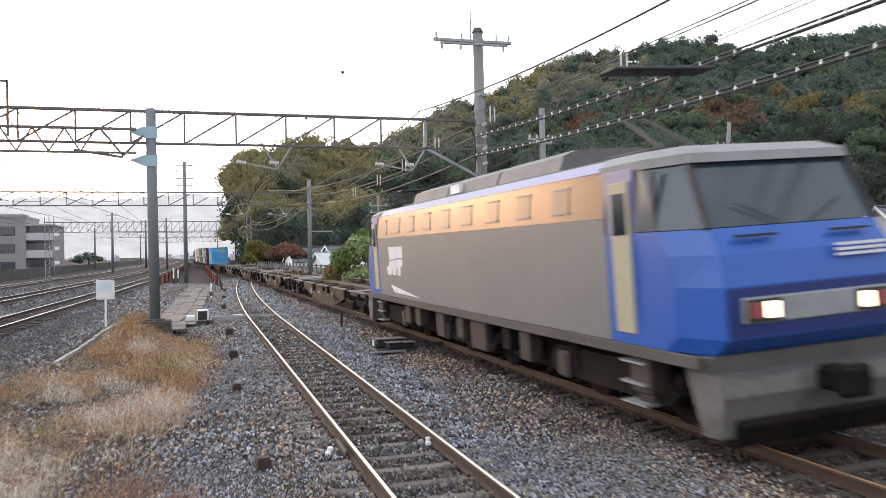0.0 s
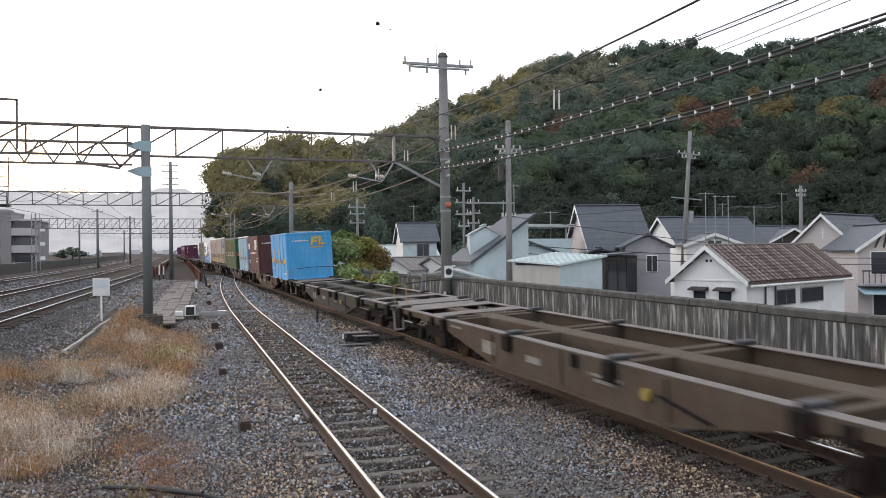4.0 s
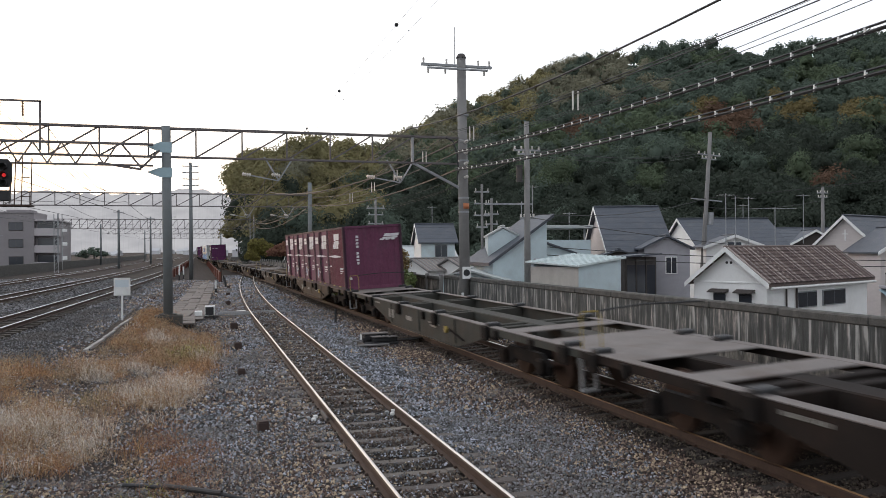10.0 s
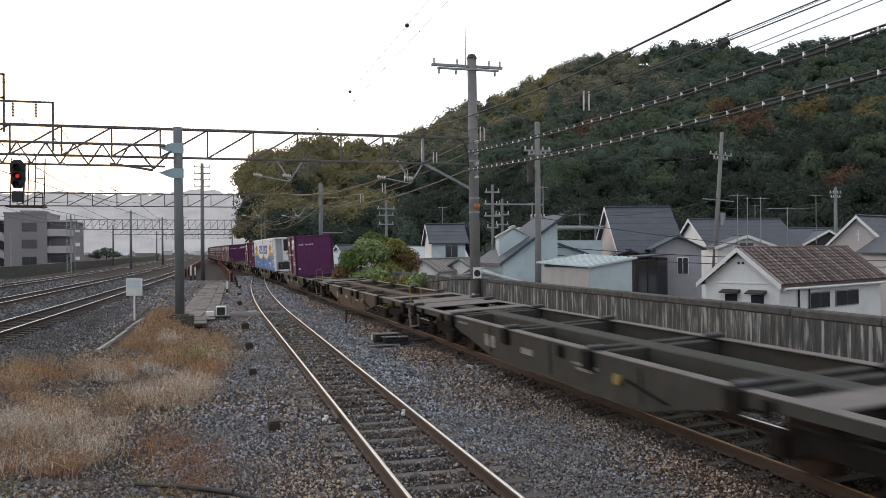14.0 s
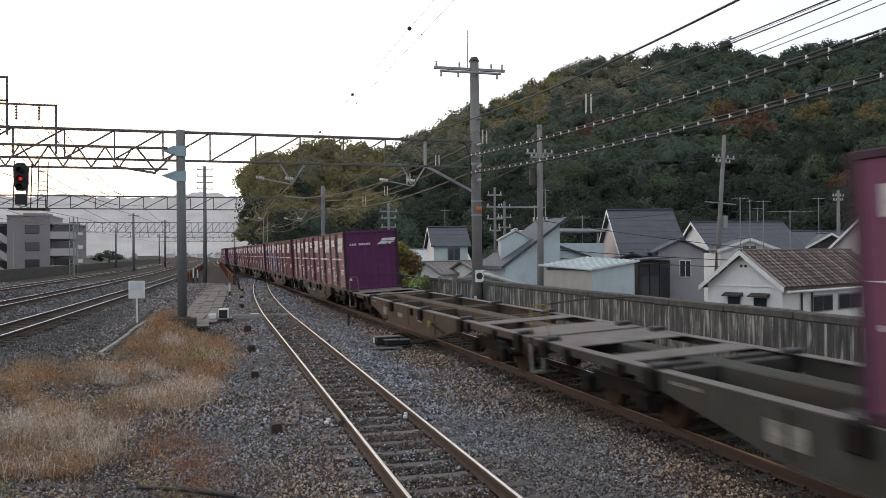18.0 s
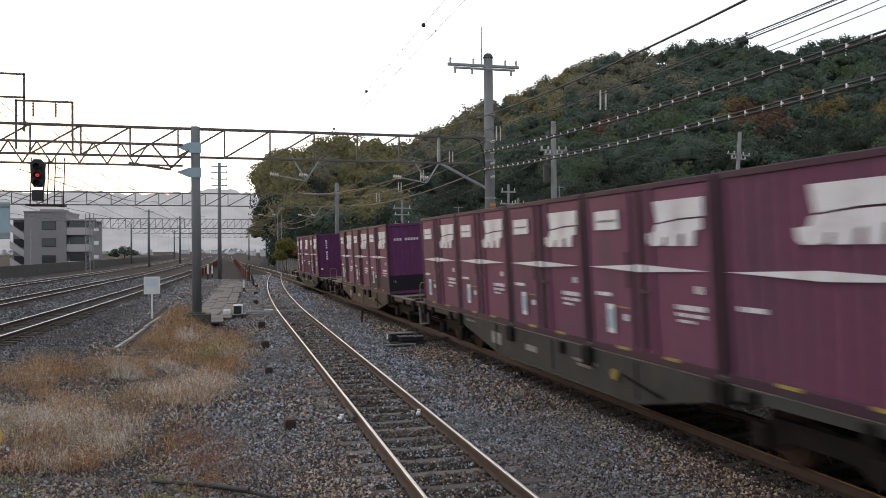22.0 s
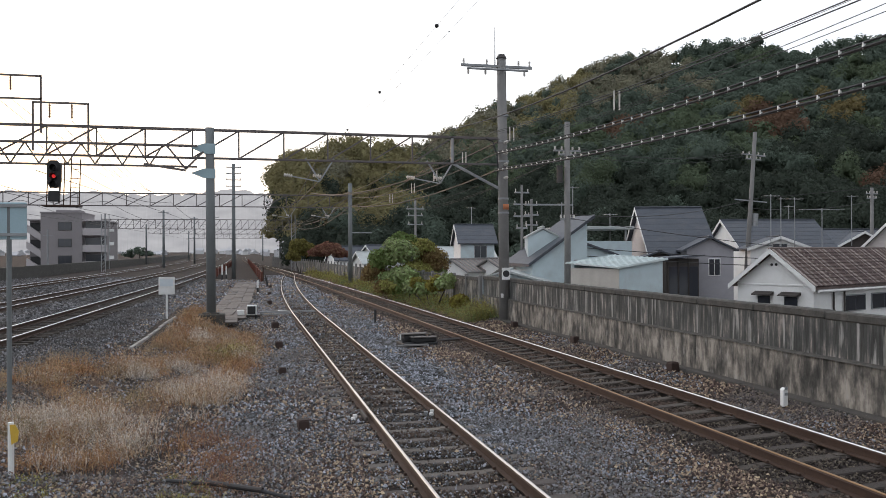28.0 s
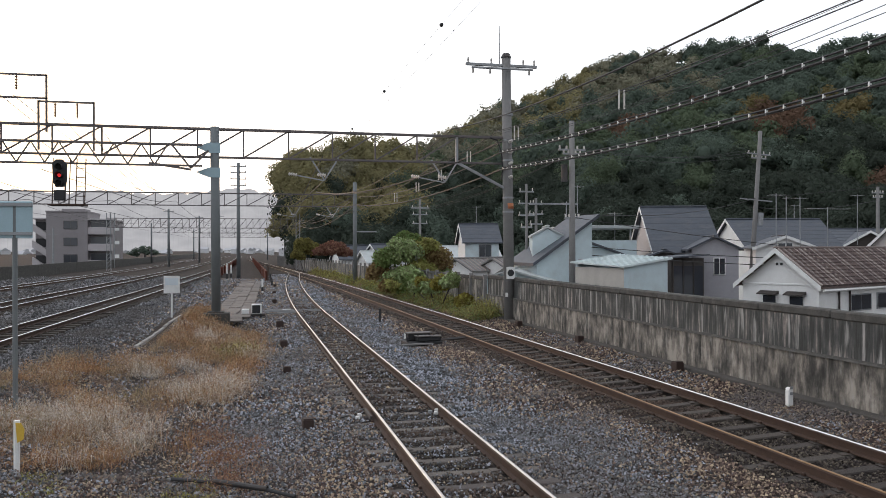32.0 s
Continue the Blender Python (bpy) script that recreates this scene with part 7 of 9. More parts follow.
SILVER = shade("silver_slats", (0.33, 0.315, 0.30), 0.45, metal=0.4, scale=1.5, vary=0.15, bump=0.05, stain=(0.2, 0.175, 0.15))
BEIGE = colour_box("beige_panel", (0.28, 0.208, 0.135), (0.19, 0.14, 0.095))
MARK = shade("faded_white_marking", (0.68, 0.67, 0.68), 0.55, scale=3, vary=0.15, bump=0.0, stain=(0.4, 0.33, 0.35), stain_amount=0.6)
REDMARK = shade("faded_red_marking", (0.30, 0.06, 0.06), 0.6, scale=6, vary=0.2, bump=0.0)
FADEDRED = shade("worn_red_paint", (0.42, 0.07, 0.085), 0.6, scale=9, vary=0.25, bump=0.0, stain=(0.36, 0.25, 0.23), stain_amount=0.75)
MARKBLUE = shade("dull_blue_marking", (0.045, 0.1, 0.3), 0.5, scale=3, vary=0.2, bump=0.0)
NAVY = shade("navy_marking", (0.05, 0.06, 0.19), 0.5, scale=6, vary=0.15, bump=0.0)
ORANGEM = shade("orange_marking", (0.40, 0.20, 0.04), 0.55, scale=5, vary=0.2, bump=0.0)
GREENM = shade("dark_green_marking", (0.03, 0.17, 0.10), 0.55, scale=5, vary=0.2, bump=0.0)
GLASS = shade("dark_glass", (0.02, 0.025, 0.03), 0.08, scale=2, vary=0.05, bump=0.0, spec=0.8)


def corrugated(length, z0, z1, x, s, pitch, depth, y0=0.0, flat=0.45):
    """A ribbed side wall in the plane x, ribs standing out to the side s."""
    m = Mesh()
    n = max(1, int(round(length / pitch)))
    p = length / n
    prof = [(y0, 0)]
    for k in range(n):
        a = y0 + k * p
        prof += [(a + p * flat * 0.5, 0), (a + p * (flat * 0.5 + 0.12), depth), (a + p * (1 - flat * 0.5 - 0.12), depth), (a + p * (1 - flat * 0.5), 0)]
    prof.append((y0 + length, 0))
    vs = [(x + s * d, y, z) for z in (z0, z1) for y, d in prof]
    k = len(prof)
    return m.add(vs, [(i, i + 1, k + i + 1, k + i) for i in range(k - 1)])


def container_shell(c, length, height, mat, end_mat, ribs=0.0, rib_depth=0.03, width=2.45, frame_mat=None, end_ribs=0.3, flat=0.45):
    """Corner posts, rails, floor, roof, side and end walls of a freight container standing from y = 0 to length."""
    h, w, fm = height, width / 2, frame_mat or mat
    for s in (-1, 1):
        for y in (0, length):
            d = 1 if y == 0 else -1
            part("corner_post", Mesh().box(s * (w - 0.11), y, 0.0, s * w, y + d * 0.12, h, 0.012), fm, c)
        part("top_rail", Mesh().box(s * (w - 0.07), 0.12, h - 0.09, s * w, length - 0.12, h - 0.002, 0.01), fm, c)
        part("bottom_rail", Mesh().box(s * (w - 0.07), 0.12, 0.0, s * w, length - 0.12, 0.13, 0.01), fm, c)
        x = s * (w - 0.045)
        if ribs:
            part("side_wall", corrugated(length - 0.24, 0.13, h - 0.09, x, s, ribs, rib_depth, 0.12, flat), mat, c)
        else:
            part("side_wall", Mesh().box(x - 0.02, 0.12, 0.13, x + 0.02, length - 0.12, h - 0.09), mat, c)
    part("floor", Mesh().box(-w + 0.07, 0.02, 0.02, w - 0.07, length - 0.02, 0.12), BOGIE, c)
    part("roof", Mesh().box(-w + 0.06, 0.06, h - 0.05, w - 0.06, length - 0.06, h - 0.015, 0.01), fm, c)
    for y, d in ((0, 1), (length, -1)):
        m = Mesh()
        n = int(round((2 * w - 0.22) / end_ribs))
        p = (2 * w - 0.22) / n
        vs, fs = [], []
        prof = [(-w + 0.11, 0.05)]
        for k in range(n):
            a = -w + 0.11 + k * p
            prof += [(a + p * 0.3, 0.05), (a + p * 0.38, 0.02), (a + p * 0.62, 0.02), (a + p * 0.7, 0.05)]
        prof.append((w - 0.11, 0.05))
        vs = [(x, y + d * q, z) for z in (0.12, h - 0.1) for x, q in prof]
        k = len(prof)
        part("end_wall", m.add(vs, [(i, i + 1, k + i + 1, k + i) for i in range(k - 1)]), end_mat, c)
        part("end_rail", Mesh().box(-w + 0.11, y, h - 0.1, w - 0.11, y + d * 0.07, h - 0.004, 0.01), end_mat, c)
        part("end_sill", Mesh().box(-w + 0.11, y, 0.0, w - 0.11, y + d * 0.07, 0.13, 0.01), end_mat, c)


def decal(c, name, s, y0, z0, y1, z1, mat, w=1.225, slant=0.0):
    """A painted mark on the side s of a container, 4 mm proud."""
    a, b = s * (w + 0.002), s * (w + 0.007)
    o = [(y0 + slant, z0), (y1 + slant, z0), (y1 - slant, z1), (y0 - slant, z1)]
    return part(name, Mesh().prism(o, min(a, b), max(a, b), "x"), mat, c)


def end_decal(c, x0, z0, x1, z1, mat, slant=0.0, name="marking", y=0.0):
    o = [(x0 - slant, z0), (x1 - slant, z0), (x1 + slant, z1), (x0 + slant, z1)]
    return part(name, Mesh().prism(o, y - 0.012, y - 0.004, "y"), mat, c)


def type_row(c, y0, y1, z, h, mat, w=1.227, name="small_type"):
    """Worn small type on the side towards the siding."""
    return tagged(part(name, type_mesh(y0, y1, z, h, -w, -w - 0.005, y0), mat, c), kind="stuff")


def flag_logo(c, y0, z0, k, w=1.227):
    """A white block mark split by a thin slanting slit, hooked at its foot."""
    top = ((0.16, 0.70), (1.0, 0.70), (1.0, 0.42), (0.62, 0.415), (0.21, 0.36))
    foot = ((0.18, 0.335), (0.62, 0.385), (0.97, 0.395), (0.97, 0.24), (0.86, 0.22), (0.83, 0.0), (0.66, 0.0), (0.67, 0.2), (0.6, 0.16), (0.57, 0.0), (0.36, 0.0), (0.37, 0.14), (0.33, 0.14), (0.3, 0.03), (0.24, 0.0), (0.08, 0.0), (0.02, 0.05), (0.0, 0.2), (0.14, 0.22))
    for o in (top, foot):
        part("marking_block", Mesh().prism([(y0 + (1.0 - u) * k * 1.55, z0 + v * k * 0.95) for u, v in o], -w, -w - 0.005, "x"), MARK, c)


def end_logo(c, x0, z0, k):
    """The same mark, low and slanted, on the front end."""
    for o in (((0.2, 0.19), (1.0, 0.19), (1.06, 0.34), (0.28, 0.34)), ((0.0, 0.0), (0.22, 0.0), (0.24, 0.08), (0.3, 0.0), (0.5, 0.0), (0.56, 0.08), (0.62, 0.0), (0.78, 0.0), (0.82, 0.1), (0.94, 0.1), (0.97, 0.16), (0.16, 0.16), (0.12, 0.09), (0.02, 0.09))):
        part("marking_block", Mesh().prism([(x0 + u * k, z0 + v * k) for u, v in o], -0.012, -0.004, "y"), MARK, c)


def container12(body, end, label, plain=False, vertical=False, dark_base=False, logo=True):
    """A twelve-foot railway container."""
    c = thing("freight_container", Matrix(), label, "container", "twelve-foot containers")
    container_shell(c, 3.715, 2.58, body, end, ribs=0.28 if plain else 0.0, rib_depth=0.035, frame_mat=POSTS)
    if dark_base:
        decal(c, "dark_skirt", -1, 0.12, 0.13, 3.6, 0.62, DARKPANEL, 1.215)
        end_decal(c, -1.2, 0.12, 1.2, 0.68, DARKPANEL, name="dark_skirt")
    if not plain:
        for y in (1.55, 1.87, 2.19):
            part("door_post", Mesh().box(-1.19, y - 0.035, 0.13, -1.236, y + 0.035, 2.5, 0.01), POSTS if y == 1.87 else body, c)
        for y in (1.7, 2.03):
            part("lock_bar", Mesh().tube((-1.25, y, 0.2), (-1.25, y, 2.43), 0.016, 6), DARK_STEEL, c)
        part("latch", Mesh().box(-1.24, 1.62, 1.0, -1.275, 1.78, 1.06, 0.01), DARK_STEEL, c)
        part("latch", Mesh().box(-1.2, 2.26, 1.05, -1.228, 2.36, 1.6, 0.02), POSTS, c, "dark recessed handle")
        decal(c, "marking_panel", -1, 2.5, 1.95, 3.3, 2.25, MARK)
        type_row(c, 2.6, 3.2, 2.07, 0.035, DATA, 1.233)
        decal(c, "label_holder", -1, 2.78, 0.32, 3.02, 0.78, MARK)
        decal(c, "label_sheet", -1, 2.81, 0.4, 2.99, 0.7, BLUEPALE, 1.231)
        decal(c, "yellow_bar", -1, 2.3, 0.74, 2.62, 0.762, DULLGOLD)
        decal(c, "marking_square", -1, 2.32, 0.55, 2.46, 0.65, MARK)
        decal(c, "marking_square", -1, 0.3, 1.06, 0.46, 1.16, MARK)
    for y in (0.95, 2.35):
        pk = part("fork_pocket", Mesh().box(-1.19, y + 0.05, 0.004, -1.23, y + 0.33, 0.1), BLACK, c, "dark fork pocket edged in yellow")
        part("pocket_edge", Mesh().box(-1.2, y, 0.1, -1.24, y + 0.38, 0.135), DULLGOLD, pk)
    w = 1.242
    part("white_stripe", Mesh().prism([(0.15, 1.36), (1.9, 1.42), (3.55, 1.36), (1.9, 1.305)], -w, -w + 0.004, "x"), MARK, c, "long pointed white stripe")
    type_row(c, 2.85, 3.4, 0.9, 0.06, MARK, 1.23)
    type_row(c, 0.25, 0.95, 0.83, 0.07, MARK, 1.23)
    type_row(c, 0.25, 0.95, 0.74, 0.05, MARK, 1.23)
    type_row(c, 0.5, 0.9, 0.66, 0.04, MARK, 1.23)
    flag_logo(c, 0.2 if not plain else 0.85, 1.685, 0.94)
    # front end: a slanted mark and a row of characters too worn to read
    if logo:
        end_logo(c, 0.3, 1.95, 0.78)
    if vertical:
        for k in range(9):
            if k != 4:
                end_decal(c, -0.7, 2.1 - k * 0.135, -0.6, 2.19 - k * 0.135, MARK)
    else:
        for k in range(9):
            if k != 3:
                end_decal(c, -0.95 + k * 0.105, 1.95, -0.88 + k * 0.105, 2.04, MARK)
    end_decal(c, -1.05, 0.42, -0.93, 0.52, MARK)
    return c


def box_blue(fresh):
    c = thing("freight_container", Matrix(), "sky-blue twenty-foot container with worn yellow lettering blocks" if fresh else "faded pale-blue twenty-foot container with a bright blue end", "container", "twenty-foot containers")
    container_shell(c, 6.06, 2.5, BLUEC if fresh else BLUEPALE, BLUEC)
    ym = YELLOW if fresh else BEIGE
    for y0, z0, y1, z1, mt in ((0.36, 0.86, 1.1, 1.12, ym), (5.1, 0.86, 5.85, 1.12, ym), (2.32, 0.86, 2.5, 0.96, ym), (2.5, 0.86, 2.68, 1.62, ym), (4.66, 0.86, 4.82, 1.62, ym), (4.4, 1.5, 4.66, 1.62, ym), (4.45, 1.2, 4.66, 1.3, ym)):
        decal(c, "yellow_block", -1, y0, z0, y1, z1, mt)
    type_row(c, 1.2, 2.25, 0.88, 0.2, BEIGE, 1.227, "worn_lettering")
    type_row(c, 2.95, 4.4, 0.88, 0.2, BEIGE, 1.227, "worn_lettering")
    type_row(c, 4.9, 5.6, 0.55, 0.06, MARK)
    type_row(c, 0.4, 1.2, 0.3, 0.06, MARK)
    for y in (1.2, 2.4, 3.6, 4.8):
        part("panel_seam", Mesh().box(-1.2, y - 0.012, 0.13, -1.2265, y + 0.012, 2.4), BLUEC if fresh else BLUEPALE, c)
    for y in (2.1, 3.5):
        part("fork_pocket", Mesh().box(-1.2, y, 0.005, -1.232, y + 0.35, 0.12), BLACK, c)
    for x0, z0, x1, z1 in ((0.12, 1.8, 0.24, 2.24), (0.24, 2.12, 0.52, 2.24), (0.24, 1.94, 0.44, 2.03), (0.52, 1.8, 0.64, 2.24), (0.64, 1.8, 0.86, 1.9)):
        end_decal(c, x0, z0, x1, z1, YELLOW, 0.05)
    end_decal(c, 0.02, 1.66, 0.75, 1.71, YELLOW)
    for k in range(7):
        end_decal(c, -0.9 + k * 0.13, 2.02, -0.81 + k * 0.13, 2.09, MARK)
    part("roof_sheet", Mesh().box(-1.15, 0.05, 2.49, 1.15, 6.0, 2.51), WHITE, c)
    return c


def box_brown():
    c = thing("freight_container", Matrix(), "brown-red twenty-foot container with white marks", "container", "twenty-foot containers")
    container_shell(c, 6.06, 2.6, BROWNC, BROWNC, end_ribs=0.16)
    for y in (1.0, 2.0, 3.0, 4.0, 5.0):
        part("panel_seam", Mesh().box(-1.2, y - 0.012, 0.13, -1.211, y + 0.012, 2.5), BROWNC, c)
    part("white_stripe", Mesh().prism([(0.5, 1.42), (3.0, 1.47), (5.9, 1.4), (3.0, 1.35)], -1.228, -1.234, "x"), MARK, c)
    for y0, y1, z, h in ((0.4, 1.5, 0.8, 0.08), (0.5, 1.0, 1.0, 0.08), (4.9, 5.8, 0.8, 0.1), (4.9, 5.7, 0.66, 0.06)):
        type_row(c, y0, y1, z, h, MARK)
    decal(c, "marking_panel", -1, 4.9, 1.7, 5.8, 2.1, MARK)
    for s in (-1, 1):
        part("corner_casting", Mesh().box(s * 1.08, -0.01, 2.5, s * 1.232, 0.16, 2.61, 0.01), DARK_STEEL, c)
    for y in (1.9, 3.8):
        part("fork_pocket", Mesh().box(-1.2, y, 0.02, -1.235, y + 0.6, 0.2), BLACK, c)
    flag_logo(c, 0.6, 1.65, 1.0)
    end_logo(c, 0.18, 1.98, 0.95)
    for k in range(7):
        end_decal(c, -0.95 + k * 0.13, 2.02, -0.86 + k * 0.13, 2.1, MARK)
    return c


STROKES = (
    ((0.46, 0.92, 0.56, 1.0), (0.08, 0.82, 0.92, 0.91), (0.08, 0.68, 0.18, 0.82), (0.82, 0.68, 0.92, 0.82), (0.3, 0.65, 0.75, 0.73), (0.12, 0.42, 0.9, 0.51), (0.45, 0.1, 0.56, 0.65), (0.45, 0.03, 0.9, 0.13), (0.81, 0.13, 0.9, 0.25)),
    ((0.3, 0.9, 0.7, 0.98), (0.2, 0.8, 0.36, 0.92), (0.2, 0.7, 0.8, 0.79), (0.2, 0.55, 0.8, 0.63), (0.2, 0.4, 0.8, 0.48), (0.71, 0.4, 0.8, 0.79), (0.14, 0.08, 0.24, 0.32), (0.32, 0.05, 0.42, 0.32), (0.32, 0.03, 0.72, 0.12), (0.5, 0.22, 0.6, 0.35), (0.78, 0.12, 0.88, 0.32)),
    ((0.19, 0.04, 0.3, 0.72), (0.07, 0.6, 0.19, 0.74), (0.16, 0.74, 0.28, 0.96), (0.38, 0.86, 0.97, 0.95), (0.42, 0.4, 0.92, 0.48), (0.42, 0.57, 0.92, 0.65), (0.42, 0.73, 0.92, 0.8), (0.42, 0.4, 0.51, 0.8), (0.83, 0.4, 0.92, 0.8), (0.62, 0.2, 0.71, 0.95), (0.4, 0.2, 0.62, 0.28), (0.6, 0.04, 0.97, 0.14), (0.36, 0.04, 0.5, 0.14)))


def glyph(c, y0, z0, wide, high, kind, mat, w):
    """A faded painted sign on the side towards the siding, its square strokes one by one."""
    for i, (u0, v0, u1, v1) in enumerate(STROKES[kind]):
        x = -w - 0.0004 * i
        part("painted_stroke", Mesh().box(x - 0.004, y0 + (1 - u1) * wide, z0 + v0 * high, x, y0 + (1 - u0) * wide, z0 + v1 * high), mat, c)


def box_green():
    c = thing("freight_container", Matrix(), "weathered green ribbed thirty-foot container with a red band", "container", "long containers")
    container_shell(c, 9.3, 2.6, GREENOLD, GREENEND, ribs=0.62, rib_depth=0.045, frame_mat=GREENOLD, flat=0.16)
    part("red_band", corrugated(9.06, 1.14, 1.36, -1.184, -1, 0.62, 0.04, 0.12, 0.16), REDMARK, c, "red band edged in yellow")
    for z in (1.115, 1.365):
        part("yellow_line", corrugated(9.06, z, z + 0.02, -1.186, -1, 0.62, 0.04, 0.12, 0.16), YELLOW, c)
    for y in (2.1, 4.6, 6.6, 8.2):
        part("white_badge", Mesh().prism([(y, 1.08), (y + 0.34, 1.06), (y + 0.3, 1.16), (y + 0.36, 1.24), (y + 0.28, 1.34), (y + 0.34, 1.46), (y + 0.02, 1.48), (y + 0.08, 1.3), (y + 0.03, 1.2)], -1.232, -1.238, "x"), MARK, c)
    for z, h in ((1.78, 0.1), (1.92, 0.12), (2.08, 0.1)):
        type_row(c, 3.6, 5.9, z, h, REDMARK, 1.229, "worn_lettering")
    end_decal(c, -1.1, 1.14, 1.1, 1.36, REDMARK, name="red_band", y=0.012)
    for z in (1.12, 1.365):
        end_decal(c, -1.1, z, 1.1, z + 0.018, YELLOW, name="yellow_line", y=0.011)
    for k in range(3):
        end_decal(c, -0.9 + k * 0.36, 2.02, -0.62 + k * 0.36, 2.1, DARKPANEL)
    return c


def box_truck(first):
    c = thing("freight_container", Matrix(), "long silver-slatted container with beige drop sides" if first else "silver-slatted container with faded red characters over beige drop sides", "container", "long containers")
    n, h, w = 9.3, 2.82, 1.23
    for s in (-1, 1):
        for y in (0, n):
            d = 1 if y == 0 else -1
            part("corner_post", Mesh().box(s * (w - 0.14), y, 0, s * w, y + d * 0.22, h, 0.03), SILVER, c)
        m = Mesh()
        prof = []
        z = 1.16
        while z < h - 0.12:
            prof += [(z, 0.0), (z + 0.015, 0.016), (z + 0.041, 0.016), (z + 0.052, 0.0)]
            z += 0.056
        vs = [(s * (w - 0.04 + d), y, z) for y in (0.22, n - 0.22) for z, d in prof]
        k = len(prof)
        part("slatted_curtain", m.add(vs, [(i, i + 1, k + i + 1, k + i) for i in range(k - 1)]), SILVER, c, "ribbed silver roll curtain")
        part("top_rail", Mesh().tube((s * (w - 0.07), 0.1, h - 0.06), (s * (w - 0.07), n - 0.1, h - 0.06), 0.07, 10), WHITE, c)
        for k in range(4):
            y0 = 0.22 + k * (n - 0.44) / 4
            part("drop_side", Mesh().box(s * (w - 0.05), y0 + 0.015, 0.2, s * (w - 0.012), y0 + (n - 0.44) / 4 - 0.015, 1.14, 0.01), BEIGE, c, "beige drop-side panel")
        for k in range(9):
            y = 0.6 + k * 1.02
            part("latch", Mesh().box(s * (w - 0.01), y, 0.72 if k % 2 else 0.16, s * (w + 0.025), y + 0.05, 1.12 if k % 2 else 0.3, 0.008), DARK_STEEL, c)
        part("bottom_rail", Mesh().box(s * (w - 0.08), 0.2, 0.0, s * w, n - 0.2, 0.17, 0.01), DARK_STEEL, c)
    if first:
        for y, mt in ((3.0, NAVY), (3.55, REEFBLUE)):
            decal(c, "blue_slash", -1, y, 1.2, y + 0.34, 2.55, mt, 1.212, 0.2)
        for z, h in ((1.78, 0.16), (1.98, 0.14), (2.16, 0.16)):
            type_row(c, 0.75, 2.5, z, h, NAVY, 1.214, "worn_lettering")
        decal(c, "green_plate", -1, 0.9, 0.3, 2.3, 0.6, GREENM, 1.22, 0.1)
        decal(c, "green_plate", -1, 1.0, 0.66, 2.4, 0.88, GREENM, 1.22, 0.1)
        decal(c, "white_bar", -1, 1.0, 0.22, 1.9, 0.29, WHITE, 1.225)
        type_row(c, 7.2, 8.4, 2.45, 0.1, REDMARK, 1.214)
    else:
        for y, kind in ((1.15, 2), (3.15, 1), (5.05, 0)):
            glyph(c, y, 1.36, 1.05, 1.08, kind, FADEDRED, 1.214)
        disc = [(7.3 + 0.62 * math.cos(2 * math.pi * k / 24), 1.86 + 0.56 * math.sin(2 * math.pi * k / 24)) for k in range(24)]
        part("yellow_disc", Mesh().prism(disc, -1.213, -1.218, "x"), DULLGOLD, c, "faded yellow disc")
        part("dark_patch", Mesh().prism([(6.95, 1.6), (7.55, 1.55), (7.75, 1.75), (7.6, 2.1), (7.2, 2.2), (6.9, 1.95)], -1.219, -1.222, "x"), DARK_STEEL, c)
        type_row(c, 0.9, 2.3, 0.8, 0.13, DARK_STEEL, 1.22)
        decal(c, "white_bar", -1, 0.5, 0.42, 1.3, 0.52, DATA, 1.22)
        type_row(c, 8.3, 8.9, 0.75, 0.07, REDMARK, 1.22)
    for k in range(23):
        part("tie_hook", Mesh().box(-w - 0.03, 0.35 + k * 0.38, 0.1, -w + 0.01, 0.43 + k * 0.38, 0.24, 0.012), DARK_STEEL, c)
    part("floor", Mesh().box(-w + 0.1, 0.05, 0.02, w - 0.1, n - 0.05, 0.18), BOGIE, c)
    part("roof", Mesh().box(-w + 0.07, 0.05, h - 0.06, w - 0.07, n - 0.05, h - 0.01, 0.02), SILVER, c)
    for y, d in ((0, 1), (n, -1)):
        part("end_wall", Mesh().box(-w + 0.14, y + d * 0.03, 0.15, w - 0.14, y + d * 0.07, h - 0.05, 0.01), SILVER, c)
        for x in (-0.6, 0.0, 0.6):
            part("end_stiffener", Mesh().box(x - 0.03, y, 0.15, x + 0.03, y + d * 0.03, h - 0.08), SILVER, c)
    return c


def wave(n, y, flip):
    """The height of the gold wave along a reefer's side; y from its front."""
    u = y / n
    if flip:
        u = 1 - u
    return 1.16 + 0.25 * math.sin(2 * math.pi * (u - 0.11) / 0.82)


